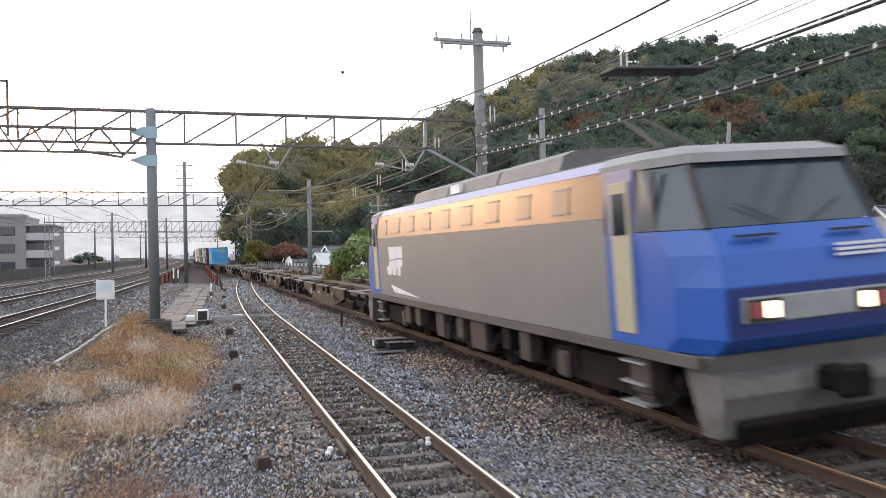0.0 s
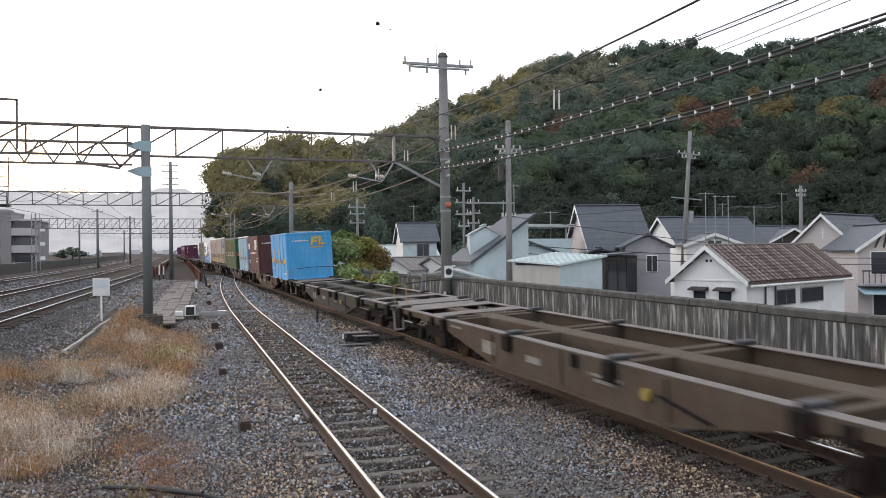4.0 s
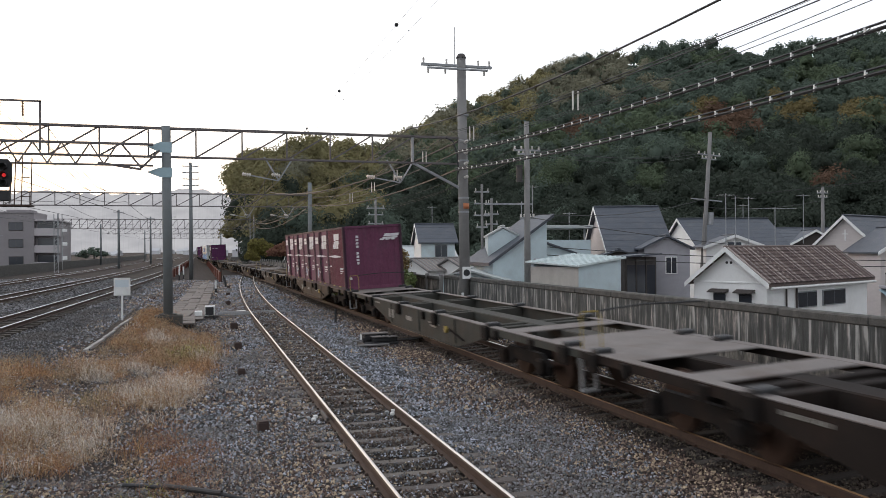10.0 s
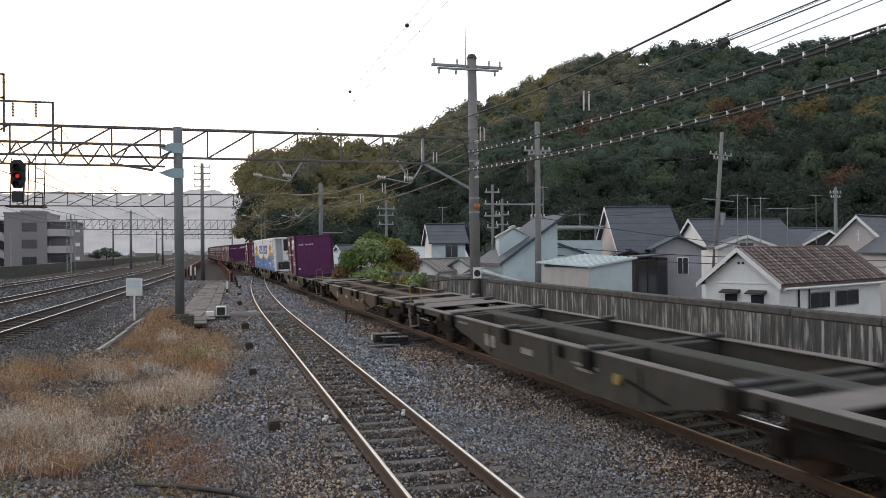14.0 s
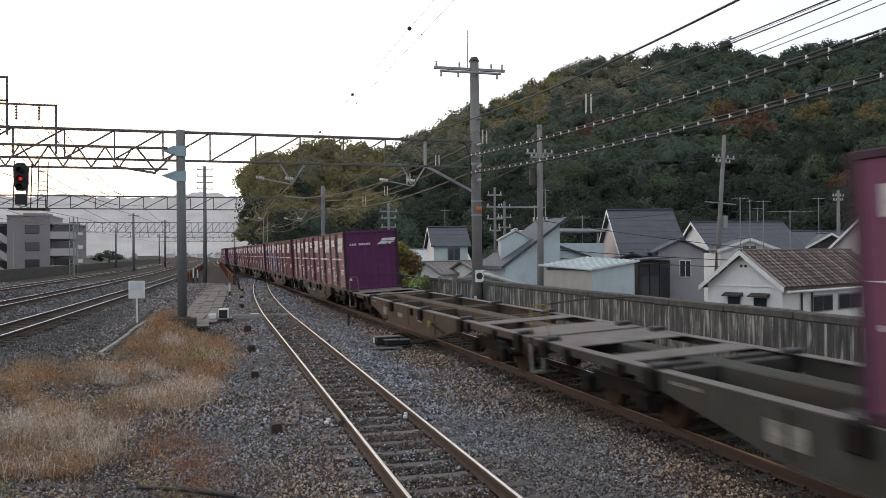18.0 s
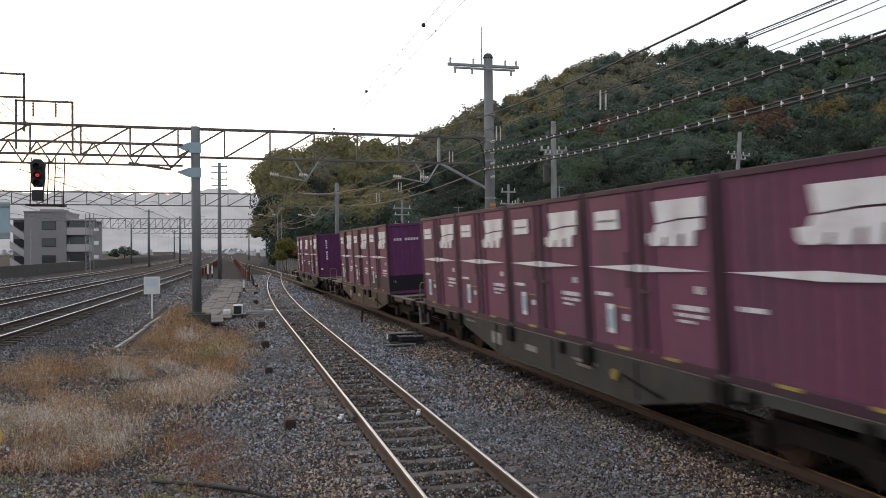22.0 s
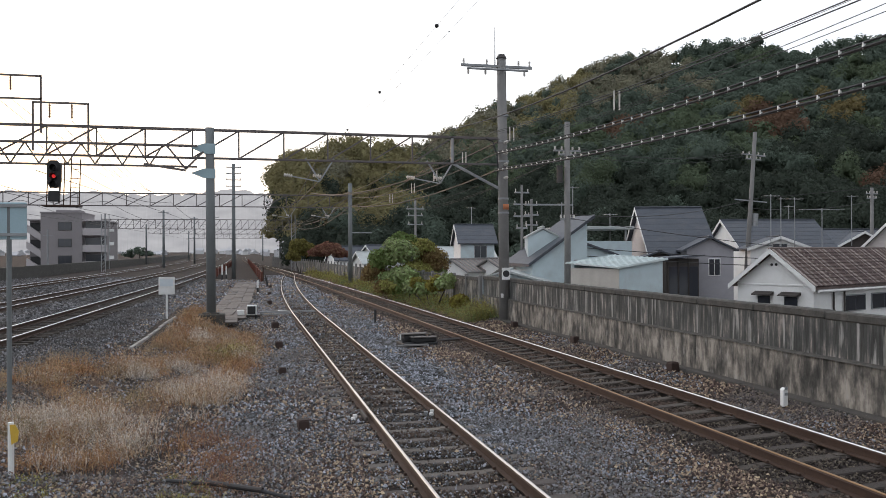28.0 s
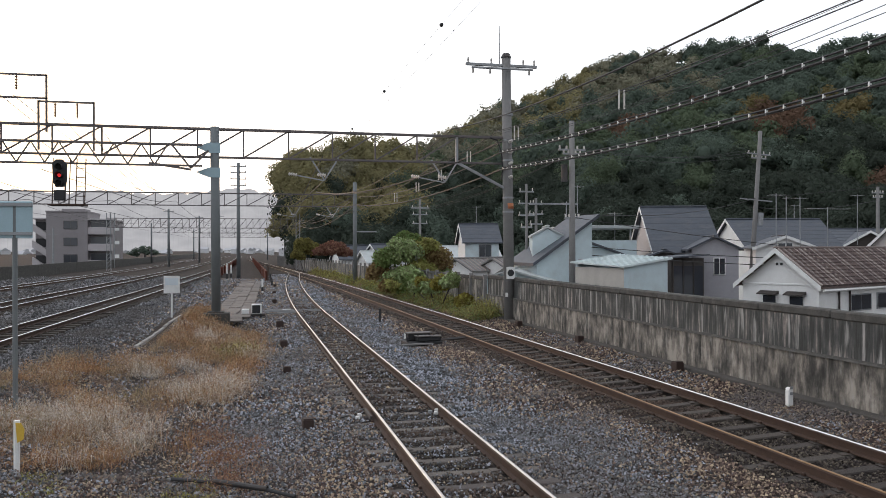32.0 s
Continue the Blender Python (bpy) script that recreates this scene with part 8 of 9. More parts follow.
def box_reefer(flip, label):
    """A white refrigerated container, blue below a golden wave."""
    c = thing("refrigerated_container", Matrix(), label, "container", "refrigerated containers")
    n, h, w = 9.2, 2.68, 1.23
    for s in (-1, 1):
        ya, yb = (0.055, n - 0.15) if flip else (0.15, n - 0.055)
        part("side_wall", Mesh().box(s * (w - 0.05), ya, 0.06, s * w, yb, h - 0.06, 0.004), REEFER, c)
        ys = [ya + (yb - ya) * k / 40 for k in range(41)]
        for nm, mat, lo, hi, x in (("blue_field", REEFBLUE, None, 0.0, 0.006), ("gold_wave", GOLD, -0.1, 0.1, 0.011)):
            vs = []
            for y in ys:
                wz = wave(n, y, flip)
                fat = 0.6 + 2.6 * max(0.0, wz - 1.05)
                vs += [(s * (w + x), y, 0.08 if lo is None else wz + lo * fat), (s * (w + x), y, wz + hi * fat)]
            part(nm, Mesh().add(vs, [(2 * k, 2 * k + 2, 2 * k + 3, 2 * k + 1) for k in range(40)]), mat, c)
        for y in (0, n):
            d = 1 if y == 0 else -1
            # posts at the join are blackened to stand for the shadow gap
            part("corner_post", Mesh().box(s * (w - 0.14), y, 0, s * (w + 0.012), y + d * (0.05 if (y == 0) == flip else 0.16), h, 0.02), DARKPANEL if (y == 0) == flip else REEFER, c)
        part("bottom_rail", Mesh().box(s * (w - 0.08), ya + 0.01, 0.0, s * (w + 0.012), yb - 0.01, 0.14, 0.01), REEFDIRTSHADE, c, "blue bottom rail darkened by grime and painted shade")
        part("top_rail", Mesh().box(s * (w - 0.08), ya + 0.01, h - 0.1, s * (w + 0.01), yb - 0.01, h, 0.01), REEFER, c)
        q = (lambda a: n - a) if flip else (lambda a: a)
        # the worn mark as plain slanted blocks crossed by a white swoosh, an oval badge, a diamond and rows of small type
        if s > 0:
            continue
        blue = MARKBLUE if not flip else REEFBLUE
        for k in range(6):
            yl = q(8.45 - k * 0.54)
            decal(c, "mark_block", s, yl - 0.23, 1.38, yl - 0.03, 2.12, blue, w + 0.01, -0.02)
            decal(c, "mark_block", s, yl + 0.04, 1.38, yl + 0.23, 2.12, blue, w + 0.01, -0.02)
            decal(c, "mark_block", s, yl - 0.2, (1.98, 1.38, 1.7)[k % 3], yl + 0.2, (2.12, 1.52, 1.84)[k % 3], blue, w + 0.0105, -0.01)
        sw_ = [(q(5.35 + 3.2 * u), 1.72 + 0.16 * math.sin(5.5 * u + 0.6) + 0.09 * math.sin(math.pi * u)) for u in [k / 16 for k in range(17)]]
        sw_ += [(q(5.35 + 3.2 * u), 1.72 + 0.16 * math.sin(5.5 * u + 0.6) - 0.05 * math.sin(math.pi * u)) for u in [1 - k / 16 for k in range(17)]]
        part("mark_swoosh", Mesh().prism(sw_, s * (w + 0.018), s * (w + 0.021), "x"), REEFER, c)
        oval = [(q(2.8) + 0.98 * math.cos(2 * math.pi * k / 28), 1.84 + 0.37 * math.sin(2 * math.pi * k / 28)) for k in range(28)]
        badge = part("oval_badge", Mesh().prism(oval, s * (w + 0.014), s * (w + 0.019), "x"), GOLD, c)
        for z, wd in ((1.9, 0.45), (1.72, 0.6)):
            tagged(part("badge_type", type_mesh(q(2.8) - wd, q(2.8) + wd, z, 0.13, s * (w + 0.019), s * (w + 0.023), z), REDMARK, badge), kind="stuff")
        yd = q(1.35)
        part("diamond_upper", Mesh().prism([(yd - 0.2, 1.95), (yd + 0.2, 1.95), (yd, 2.22)], s * (w + 0.004), s * (w + 0.009), "x"), GOLD, c)
        part("diamond_lower", Mesh().prism([(yd - 0.2, 1.945), (yd, 1.66), (yd + 0.2, 1.945)], s * (w + 0.004), s * (w + 0.009), "x"), BLACK, c)
        for y0, y1, z, hh, mt in ((2.6, 4.6, 0.52, 0.17, MARK), (3.0, 4.0, 0.36, 0.06, MARK), (0.75, 1.9, 1.4, 0.07, REDMARK), (0.75, 2.0, 1.28, 0.07, REDMARK), (0.75, 1.8, 1.16, 0.07, REDMARK),
                                  (0.75, 1.9, 0.82, 0.07, MARK), (0.9, 1.7, 0.66, 0.06, MARK), (0.75, 1.4, 0.42, 0.06, MARK), (7.2, 8.3, 0.4, 0.05, MARK), (1.3, 2.9, 2.36, 0.07, REDMARK if not flip else MARK)):
            tagged(part("small_type", type_mesh(min(q(y0), q(y1)), max(q(y0), q(y1)), z, hh, s * (w + 0.008), s * (w + 0.0135), y0), mt, c), kind="stuff")
        if not flip:
            for k in range(5):
                part("ladder_rung", Mesh().box(s * (w - 0.02), 0.2, 0.35 + k * 0.48, s * (w + 0.05), 0.62, 0.4 + k * 0.48), REEFER, c)
            part("ladder_panel", Mesh().box(s * (w + 0.012), 0.18, 0.15, s * (w + 0.02), 0.66, h - 0.15), GALV, c)
        else:
            for k in range(6):
                part("ladder_rung", Mesh().box(s * (w + 0.01), n - 0.42, 0.3 + k * 0.42, s * (w + 0.06), n - 0.05, 0.34 + k * 0.42), WHITE, c)
            dr = part("side_door", Mesh().box(s * (w - 0.01), n - 2.9, 0.2, s * (w + 0.003), n - 2.0, 2.3), REEFER, c)
            for y in (n - 2.88, n - 2.02):
                part("door_seal", Mesh().box(s * (w + 0.012), y - 0.02, 0.22, s * (w + 0.02), y + 0.02, 2.28), DARKPANEL, dr)
    part("roof", Mesh().box(-w + 0.07, 0.03, h - 0.05, w - 0.07, n - 0.03, h - 0.012, 0.01), REEFER, c)
    part("floor", Mesh().box(-w + 0.08, 0.03, 0.02, w - 0.08, n - 0.03, 0.12), BOGIE, c)
    part("end_wall", Mesh().box(-w + 0.13, n - 0.1, 0.1, w - 0.13, n - 0.04, h - 0.05), REEFER, c)
    part("end_wall", Mesh().box(-w + 0.13, 0.5, 0.1, w - 0.13, 0.56, h - 0.05), REEFER, c)
    # the cooling unit in the front end
    unit = part("cooling_unit", Mesh().box(-0.55, 0.06, 0.75, 0.75, 0.5, h - 0.1, 0.05), REEFER, c, "white cooling unit")
    part("grille", Mesh().box(-0.45, 0.02, 1.6, 0.55, 0.06, 2.5, 0.02), BLACK, unit, "black condenser grille")
    part("warning_plate", Mesh().box(-0.25, 0.04, 1.3, -0.05, 0.058, 1.5), GOLD, unit)
    part("gauge", Mesh().box(0.3, 0.035, 1.28, 0.5, 0.058, 1.5, 0.01), BLACK, unit)
    part("lower_frame", Mesh().box(-0.9, 0.12, 0.12, 1.0, 0.5, 0.7, 0.03), BLACK, c)
    part("end_rail", Mesh().box(-w + 0.1, 0.0, h - 0.12, w - 0.1, 0.1, h, 0.01), REEFER, c)
    part("end_sill", Mesh().box(-w + 0.1, 0.0, 0.0, w - 0.1, 0.1, 0.12, 0.01), REEFER, c)
    return c


def box_teal():
    c = thing("freight_container", Matrix(), "stained grey-green ribbed container with faded orange characters", "container", "long containers")
    n = 9.3
    container_shell(c, n, 2.62, TEAL, TEAL, ribs=0.52, rib_depth=0.018, end_ribs=0.4)
    disc = [(7.75 + 0.62 * math.cos(2 * math.pi * k / 24), 1.58 + 0.56 * math.sin(2 * math.pi * k / 24)) for k in range(24)]
    part("orange_disc", Mesh().prism(disc, -1.206, -1.211, "x"), ORANGEM, c, "faded orange disc")
    part("dark_patch", Mesh().prism([(7.4, 1.28), (7.55, 1.28), (7.6, 1.42), (7.85, 1.42), (7.9, 1.26), (8.05, 1.3), (8.1, 1.6), (8.2, 1.72), (8.05, 1.8), (7.9, 1.72), (7.5, 1.75), (7.3, 1.85), (7.35, 1.6)], -1.212, -1.216, "x"), DARKPANEL, c)
    for y, kind in ((5.55, 0), (3.5, 1), (1.35, 2)):
        glyph(c, y, 0.93, 1.05, 1.0, kind, ORANGEM, 1.207)
    for z in (0.5, 0.61, 0.72):
        type_row(c, 0.4, 2.8, z, 0.075, ORANGEM, 1.207)
    decal(c, "pale_plate", -1, 3.6, 0.2, 5.6, 0.32, BEIGE, 1.206)
    type_row(c, 8.3, 9.0, 0.86, 0.09, MARK, 1.207)
    type_row(c, 8.3, 9.0, 0.74, 0.08, MARK, 1.207)
    type_row(c, 8.3, 8.8, 0.52, 0.05, MARK, 1.207)
    decal(c, "pale_plate", -1, 4.6, 2.35, 5.5, 2.48, MARK, 1.206)
    for y0, y1, z0, z1 in ((2.5, 2.8, 1.75, 2.2), (5.0, 5.25, 0.6, 0.95), (0.5, 0.75, 1.6, 2.2), (3.1, 3.3, 0.4, 0.7)):
        decal(c, "fresh_patch", -1, y0, z0, y1, z1, FRESHTEAL, 1.2035)
    return c


# ---- the electric locomotive ----
LGREY = shade("grey_loco_paint", (0.15, 0.147, 0.151), 0.5, scale=0.8, vary=0.08, bump=0.02, stain=(0.2, 0.18, 0.17), stain_amount=0.4)
LBAND = shade("glossy_grey_band", (0.046, 0.04, 0.038), 0.32, scale=0.8, vary=0.06, bump=0.01, spec=0.36)
# The sunset's orange is painted in as a tint on the band's reflections.
LBAND.node_tree.nodes["Principled BSDF"].inputs["Specular Tint"].default_value = (1.0, 0.74, 0.5, 1)
LBLUE = shade("locomotive_blue", (0.014, 0.082, 0.36), 0.4, scale=0.8, vary=0.08, bump=0.02, coat=0.1)
LNAVY = shade("locomotive_dark_blue", (0.01, 0.024, 0.14), 0.4, scale=0.8, vary=0.08, bump=0.02, coat=0.3)
LPANE = shade("dusty_engine_room_glass", (0.09, 0.075, 0.068), 0.35, scale=2, vary=0.2, bump=0.0, spec=0.25)
LPALE = shade("pale_cab_roof", (0.2, 0.2, 0.2), 0.55, scale=1.5, vary=0.15, bump=0.05, stain=(0.12, 0.1, 0.09))
# Roof colour darkened to paint in the shade of the gaps beside the covers.
LROOF = shade("gap_shaded_loco_roof", (0.03, 0.028, 0.028), 0.6, scale=1.5, vary=0.15, bump=0.05, stain=(0.12, 0.09, 0.08))
LSHROUD = shade("pale_roof_cover", (0.15, 0.145, 0.145), 0.6, scale=1.5, vary=0.2, bump=0.05, stain=(0.1, 0.075, 0.065), stain_amount=0.7)
LSOLE = shade("dirty_sole_bar", (0.075, 0.065, 0.058), 0.8, scale=1.2, vary=0.3, bump=0.05, stain=(0.05, 0.036, 0.028), stain_amount=0.7)
LBOX = shade("dusty_equipment_case", (0.044, 0.031, 0.024), 0.8, scale=3, vary=0.25, bump=0.1)
LBEAM = shade("dirty_buffer_beam", (0.115, 0.108, 0.105), 0.75, scale=2.2, vary=0.35, bump=0.1, stain=(0.035, 0.022, 0.017), stain_amount=0.9)
LDOOR = shade("cream_door", (0.36, 0.32, 0.22), 0.5, scale=2, vary=0.08, bump=0.02)
LILACP = shade("lilac_edge", (0.2, 0.195, 0.33), 0.35, scale=2, vary=0.08, bump=0.02)
HEAD = glow("head_lamp", (1.0, 0.80, 0.5), 1.8)
SCREEN = shade("windscreen_glass", (0.035, 0.05, 0.062), 0.15, scale=2, vary=0.1, bump=0.0, spec=0.6)



def nose(q, levels, back=2.3):
    """The front of a cab, lofted through levels of height, front, half width at the front and half width at the sides."""
    m, vs = Mesh(), []
    for z, f, a, b in levels:
        vs += [(-b, q(back), z), (-b, q(f + 0.72), z), (-a, q(f), z), (a, q(f), z), (b, q(f + 0.72), z), (b, q(back), z)]
    k = len(levels)
    fs = [(6 * j + i, 6 * j + (i + 1) % 6, 6 * j + 6 + (i + 1) % 6, 6 * j + 6 + i) for j in range(k - 1) for i in range(6)]
    return m.add(vs, fs + [tuple(range(6)), tuple(range(6 * k - 6, 6 * k))])


def locomotive():
    e = thing("electric_locomotive", Matrix(), "blue and grey electric freight locomotive with lit headlamps", "locomotive")
    n = 18.6
    for s in (-1, 1):
        part("lower_side", Mesh().box(s * 1.38, 2.3, 1.16, s * 1.43, n - 2.3, 2.84, 0.01), LGREY, e)
        part("upper_side", Mesh().prism([(s * 1.38, 2.84), (s * 1.43, 2.84), (s * 1.36, 3.48), (s * 1.31, 3.48)], 2.3, n - 2.3), LBAND, e, "glossy upper body band")
        part("cant_rail", Mesh().prism([(s * 1.36, 3.485), (s * 1.365, 3.485), (s * 1.22, 3.64), (s * 1.1, 3.66)], 2.3, n - 2.3), LILACP, e)
        part("sole_bar", Mesh().box(s * 1.37, 0.3, 1.0, s * 1.44, n - 0.3, 1.155, 0.01), LSOLE, e)
        for k in range(9):
            y = 3.4 + k * 1.47
            w = part("engine_window", Mesh().prism([(s * 1.405, 2.97), (s * 1.425, 2.97), (s * 1.385, 3.33), (s * 1.365, 3.33)], y, y + 0.55), LPANE, e)
            for z, x in ((2.95, 1.432), (3.33, 1.39)):
                part("window_rail", Mesh().box(s * (x - 0.02), y - 0.04, z, s * (x + 0.005), y + 0.59, z + 0.025), GALV, w)
        if s < 0:
            flag_logo(e, 13.5, 1.78, 1.2, 1.431)
        part("white_flash", Mesh().prism([(15.0, 1.5), (14.0, 1.42), (12.0, 1.26), (14.6, 1.3)], s * 1.431, s * 1.437, "x"), MARK, e)
        # under the floor
        for y, w, h in ((1.5, 0.5, 0.5), (5.4, 0.45, 0.55), (6.3, 0.4, 0.45), (7.6, 0.9, 0.62), (9.0, 0.45, 0.5), (10.4, 0.6, 0.6), (12.4, 0.45, 0.5), (13.4, 0.5, 0.5), (16.6, 0.5, 0.5)):
            part("equipment_box", Mesh().box(s * 1.1, y, 1.0 - h, s * 1.36, y + w, 0.98, 0.03), LBOX if w > 0.42 else BOGIE, e)
    for yb in (3.0, 9.3, 15.6):
        bg = part("bogie", Mesh().box(-1.15, yb - 1.9, 0.5, 1.15, yb + 1.9, 0.8, 0.05), BOGIE, e)
        for s in (-1, 1):
            part("side_frame", Mesh().prism([(yb - 1.9, 0.55), (yb - 1.7, 0.38), (yb + 1.7, 0.38), (yb + 1.9, 0.55), (yb + 1.5, 0.85), (yb - 1.5, 0.85)], s * 1.05, s * 1.2, "x"), BOGIE, bg)
            for dy in (-1.25, 1.25):
                part("axle_box", Mesh().box(s * 1.18, yb + dy - 0.2, 0.35, s * 1.3, yb + dy + 0.2, 0.78, 0.05), LBOX, bg, "dusty axle box")
                part("coil_spring", Mesh().tube((s * 1.2, yb + dy - 0.4, 0.55), (s * 1.2, yb + dy - 0.4, 0.95), 0.09, 8), BOGIE, bg)
        for dy in (-1.25, 1.25):
            ws_ = Mesh().tube((-0.95, yb + dy, 0.56), (0.95, yb + dy, 0.56), 0.09, 10)
            for s in (-1, 1):
                ws_.tube((s * 0.505, yb + dy, 0.56), (s * 0.535, yb + dy, 0.56), 0.585, 28)
                ws_.tube((s * 0.535, yb + dy, 0.56), (s * 0.645, yb + dy, 0.56), 0.56, 28)
            part("wheelset", ws_, BOGIE, bg)
    # a plain dark block is added to stand for the shade under the floor
    part("underfloor_gear", Mesh().box(-0.95, 1.3, 0.3, 0.95, n - 1.3, 0.99, 0.06), BOGIE, e, "dark block standing for the shade under the floor")
    part("floor", Mesh().box(-1.37, 0.4, 0.98, 1.37, n - 0.4, 1.15), BOGIE, e)
    part("roof", Mesh().box(-1.12, 2.0, 3.6, 1.12, n - 2.0, 3.68, 0.02), LROOF, e)
    for y0, y1 in ((4.6, 7.4), (7.5, 10.7), (10.8, 13.8)):
        part("roof_shroud", Mesh().prism([(-0.95, 3.68), (-0.85, 3.95), (-0.6, 4.05), (0.6, 4.05), (0.85, 3.95), (0.95, 3.68)], y0, y1), LSHROUD, e, "grey humped roof cover")
    part("vent_plate", Mesh().box(-1.0, 9.6, 3.72, -0.9, 10.3, 3.92), WHITE, e)
    # cabs, the second one turned about
    for flip in (0, 1):
        q = (lambda y: n - y) if flip else (lambda y: y)
        cab = part("cab_body", nose(q, ((1.16, 0.24, 1.25, 1.425), (1.35, 0.0, 1.24, 1.425), (1.95, 0.0, 1.24, 1.425), (2.32, 0.1, 1.22, 1.425), (2.62, 0.28, 1.2, 1.42))), LBLUE, e, "blue cab front with a folded nose")
        part("nose_lower", Mesh().prism([(q(-0.004), 1.37), (q(-0.012), 1.37), (q(-0.012), 1.93), (q(-0.004), 1.93)], -1.22, 1.22, "x"), LNAVY, cab, "darker blue nose band")
        lamps = part("lamp_panel", Mesh().box(-1.05, q(-0.02), 1.52, 1.05, q(-0.05), 1.82, 0.02), GALV, cab, "pale headlamp panel")
        for s in (-1, 1):
            lf = part("lamp_frame", Mesh().box(s * 0.53, q(-0.05), 1.54, s * 1.0, q(-0.075), 1.8, 0.02), BLACK, lamps)
            part("head_lamp", Mesh().box(s * 0.57, q(-0.07), 1.58, s * 0.78, q(-0.09), 1.76, 0.03), HEAD if not flip else WHITE, lf)
            part("tail_lamp", Mesh().box(s * 0.82, q(-0.07), 1.58, s * 0.97, q(-0.09), 1.76, 0.02), REDMARK, lf)
        part("cab_upper", nose(q, ((2.63, 0.29, 1.2, 1.4), (3.42, 0.68, 1.14, 1.35), (3.5, 0.85, 1.1, 1.34))), SCREEN, cab, "blue-grey wrapped windscreen")
        for x0, x1, wd in ((-1.21, -1.15, 0.06), (1.21, 1.15, 0.06)):
            part("screen_pillar", Mesh().bar((x0, q(0.275), 2.62), (x1, q(0.665), 3.42), wd), BLACK, cab)
        part("cab_roof", nose(q, ((3.42, 0.6, 1.16, 1.37), (3.54, 0.66, 1.16, 1.37), (3.66, 0.95, 1.0, 1.2)), 2.45), LPALE, cab, "pale grey rounded cab roof")
        for s in (-1, 1):
            part("cab_side_post", Mesh().box(s * 1.36, q(1.55), 2.62, s * 1.40, q(2.3), 3.46, 0.01), LILACP, cab)
            part("side_window_frame", Mesh().box(s * 1.37, q(1.06), 2.66, s * 1.405, q(1.12), 3.38, 0.01), BLACK, cab)
            dr = part("cab_door", Mesh().box(s * 1.42, q(1.62), 1.3, s * 1.445, q(2.12), 3.3, 0.02), LDOOR, cab, "cream cab door")
            part("door_handle", Mesh().tube((s * 1.46, q(1.58), 1.5), (s * 1.46, q(1.58), 2.5), 0.02, 6), GALV, dr)
            part("door_window", Mesh().box(s * 1.443, q(1.7), 2.6, s * 1.45, q(2.05), 3.15), GLASS, dr)
            for z in (0.35, 0.62, 0.9):
                part("foot_step", Mesh().box(s * 1.2, q(1.55), z, s * 1.42, q(2.15), z + 0.03), GALV, cab)
            part("wiper", Mesh().bar((s * 0.25, q(0.255), 2.66), (s * 0.75, q(0.36), 2.9), 0.016), BLACK, cab)
            part("vent_slot", Mesh().box(s * 0.4, q(0.16), 2.5, s * 0.95, q(0.10), 2.53), BLACK, cab)
        for k in range(3):
            part("worn_figure_bar", Mesh().box(0.35, q(0.03), 2.2 + 0.06 * k, 1.1, q(0.0), 2.235 + 0.06 * k), MARK, cab)
        part("buffer_beam", Mesh().prism([(q(0.25), 0.95), (q(0.05), 0.9), (q(-0.05), 0.72), (q(0.05), 0.25), (q(0.4), 0.22), (q(0.7), 0.98), (q(0.6), 1.15), (q(0.2), 1.15)], -1.36, 1.36, "x"), LBEAM, e, "grey skirted buffer beam")
        part("coupler", Mesh().box(-0.15, q(-0.05), 0.7, 0.15, q(-0.5), 0.98, 0.05).box(-0.2, q(-0.4), 0.66, 0.2, q(-0.6), 1.02, 0.05), BOGIE, e)
        part("snow_plough", Mesh().prism([(q(0.05), 0.12), (q(-0.1), 0.4), (q(0.1), 0.5), (q(0.3), 0.12)], -1.2, 1.2, "x"), BOGIE, e)
        # pantograph
        yc = q(3.0)
        d = -1 if flip else 1
        pg = part("pantograph", Mesh().box(-0.6, yc - 0.6, 3.72, 0.6, yc + 0.6, 3.8, 0.02), DARK_STEEL, e, "folded pantograph" if flip else "raised pantograph")
        top = 4.15 if flip else 4.98
        knee = (3.95, 0.9) if flip else (4.4, 0.75)
        for s in (-0.3, 0.3):
            part("lower_arm", Mesh().bar((s, yc - 0.45 * d, 3.8), (s * 0.6, yc + knee[1] * d, knee[0]), 0.05), DARK_STEEL, pg)
            part("upper_arm", Mesh().bar((s * 0.6, yc + knee[1] * d, knee[0]), (s * 1.2, yc - 0.1 * d, top), 0.04), DARK_STEEL, pg)
        part("pan_head", Mesh().box(-0.85, yc - 0.25, top, 0.85, yc + 0.25, top + 0.06, 0.02), BLACK, pg)
        for s in (-0.5, 0.5):
            m = Mesh()
            insulator(m, (s, yc - 0.5, 3.66), (s, yc - 0.5, 3.76), 0.1, 1)
            part("insulator", m, INSULATOR, pg)
    return e


MOVING.append((locomotive(), -425.95, 18.6, 0.0))


# ---- make up the train ----
wagon_proto = wagon_kind(FRAME, "container_wagon", 6.1)
wagon_grey = wagon_kind(FRAME_G, "container_wagon", 5.9)
wagon_dark = wagon_kind(FRAME_D, "container_wagon", 5.8)
SHIFT = {22: 0.5, 10: -0.25, 11: -0.5, 12: -0.25}


def wagon_offset(k):
    """The place along the train of wagon k's loading deck; the first follows the locomotive."""
    return 20.4 * (k - 20) + 1.3 * min(1.0, max(0.0, (20 - k) / 14.0)) + SHIFT.get(k, 0.0)


for k in range(26):
    ob = copy_thing(wagon_dark if k in (8, 9) else wagon_grey if k in (4, 14, 6, 7, 10, 16, 18, 20, 22, 23, 25) else wagon_proto, Matrix())
    MOVING.append((ob, wagon_offset(k) - 0.0, 19.0, 0.0))
for ob in (wagon_proto, wagon_grey, wagon_dark):
    for o in list(ob.children_recursive) + [ob]:
        bpy.data.objects.remove(o)

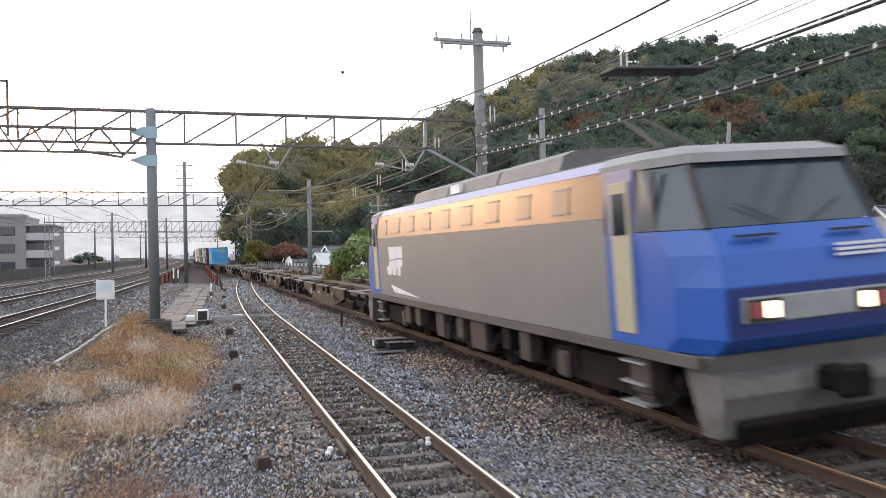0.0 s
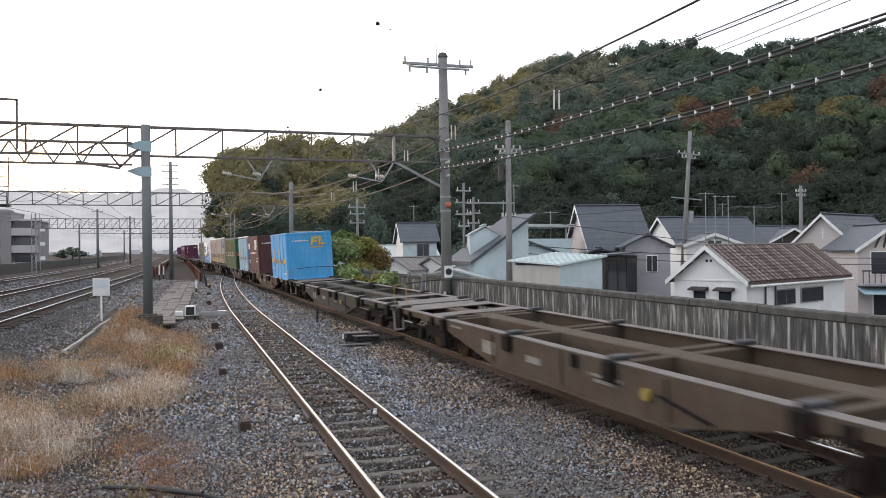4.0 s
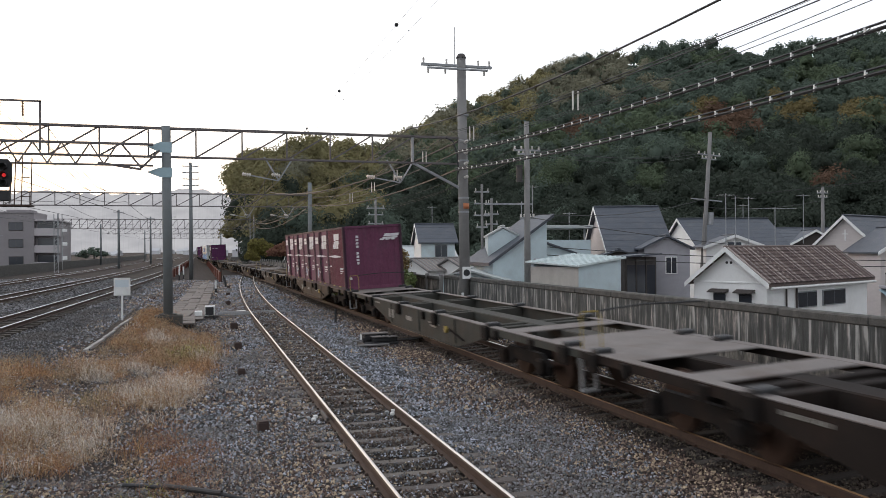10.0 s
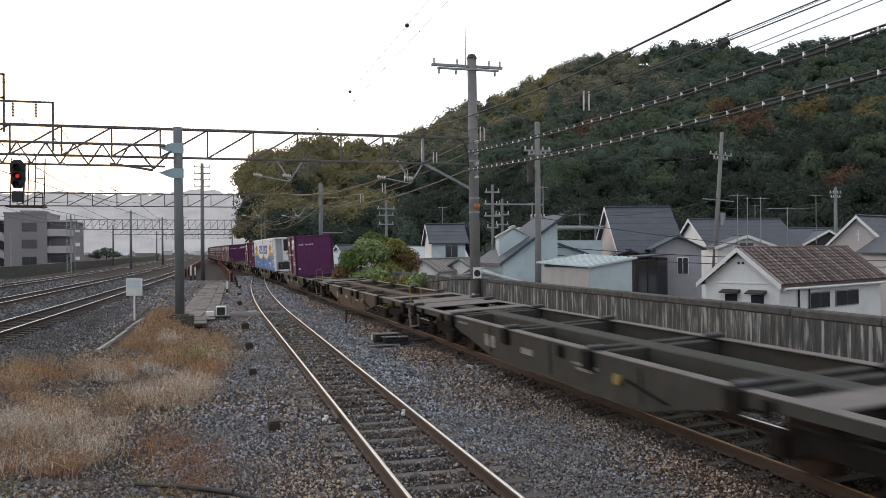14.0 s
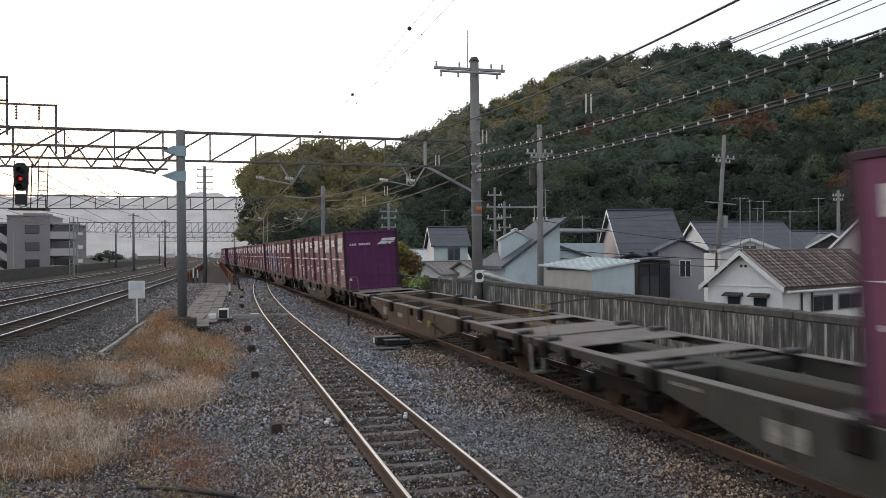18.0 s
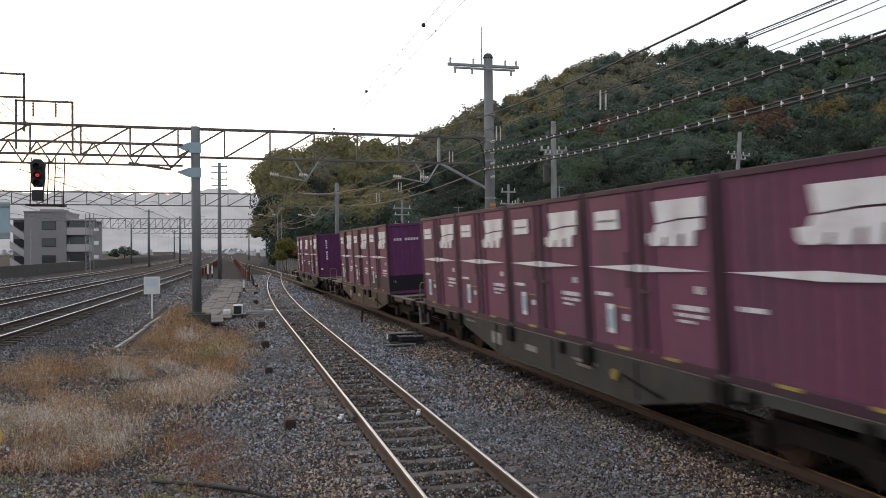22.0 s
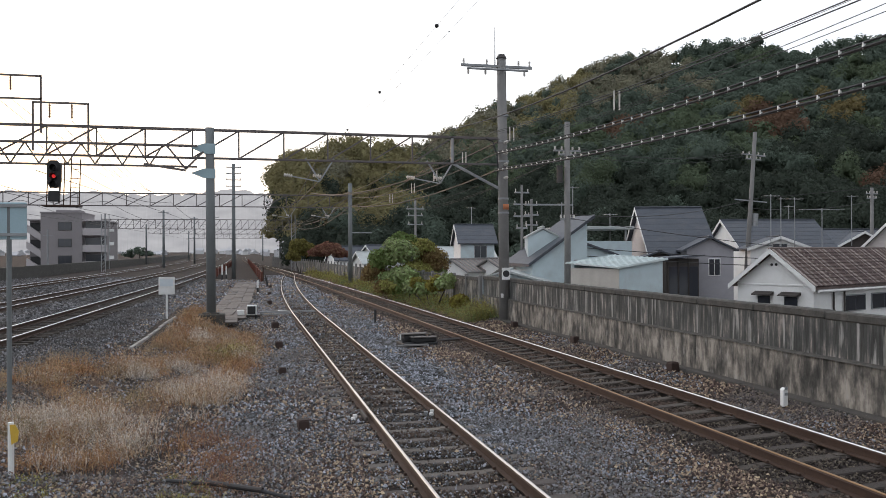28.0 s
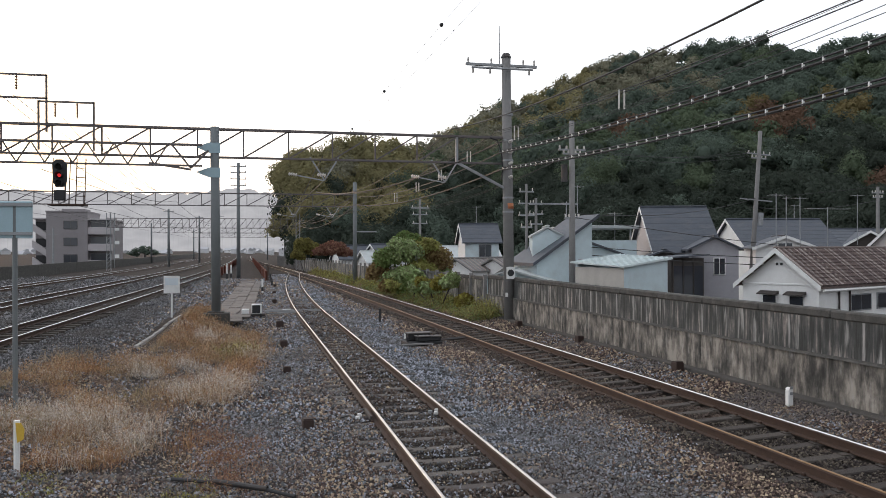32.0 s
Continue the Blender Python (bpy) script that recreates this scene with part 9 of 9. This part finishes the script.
boxes = {
    "blue": box_blue(True), "pale": box_blue(False), "brown": box_brown(), "green": box_green(), "truck_a": box_truck(True), "truck_b": box_truck(False),
    "reefer_a": box_reefer(False, "white refrigerated container with blue field and golden wave"),
    "reefer_b": box_reefer(True, "white and blue refrigerated container with a side door, golden wave"),
    "teal": box_teal(),
    "m": container12(MAROON, MAROON, "maroon twelve-foot container with white marks and paired doors", vertical=True),
    "f": container12(MAROON2, PURPLE, "faded maroon twelve-foot container with a purple end"),
    "p": container12(MAROON, PURPLE, "maroon twelve-foot container with a purple end wall", vertical=True),
    "r": container12(MAROON_R, MAROON, "maroon ribbed twelve-foot container with a white stripe", plain=True, vertical=True),
    "v": container12(MAROON, PURPLE, "purple-maroon ribbed twelve-foot container with a white stripe", plain=True, vertical=True),
    "t": container12(MAROON, PURPLE, "dark maroon twelve-foot container with a plain purple end wall", logo=False),
    "l": container12(LILAC, LILAC, "faded lilac twelve-foot container with white marks"),
    "d": container12(MAROON, PURPLE, "maroon twelve-foot container with a dark lower skirt", dark_base=True),
}
LOAD = [(5, "blue", 0.0, 6.06), (5, "brown", 12.94, 6.06), (6, "pale", 0.0, 6.06), (6, "green", 9.2, 9.3), (7, "truck_a", -0.35, 9.3), (7, "truck_b", 9.1, 9.3),
        (8, "reefer_a", 0.0, 9.2), (8, "teal", 9.55, 9.3), (17, "reefer_a", 0.55, 9.2), (17, "reefer_b", 9.81, 9.2)]
SLOTS = {11: "rmmmm", 16: "..t..", 18: "..m..", 20: "ffmmf", 21: "rmmlm", 22: "fmrmm", 23: "vmmmm", 24: ".dmm.", 25: ".pvm."}
for k, row in SLOTS.items():
    for i, ch in enumerate(row):
        if ch != ".":
            LOAD.append((k, ch, 3.82 * i, 3.715))
for k, kind, y, n in LOAD:
    ob = copy_thing(boxes[kind], Matrix())
    MOVING.append((ob, wagon_offset(k) + y, n, 1.08 if kind in ("teal", "truck_a", "truck_b") else 1.0))
for ob in boxes.values():
    for o in list(ob.children_recursive) + [ob]:
        bpy.data.objects.remove(o)


def motions():
    """The train runs past at a steady pace and out of the picture."""
    for ob, offset, length, z in MOVING:
        walk(ob, [(t, train_pose(offset, length, t) @ pose(0, 0, z)) for t in (0, 0.25, 0.5, 1, *range(2, 33, 2))])


motions()
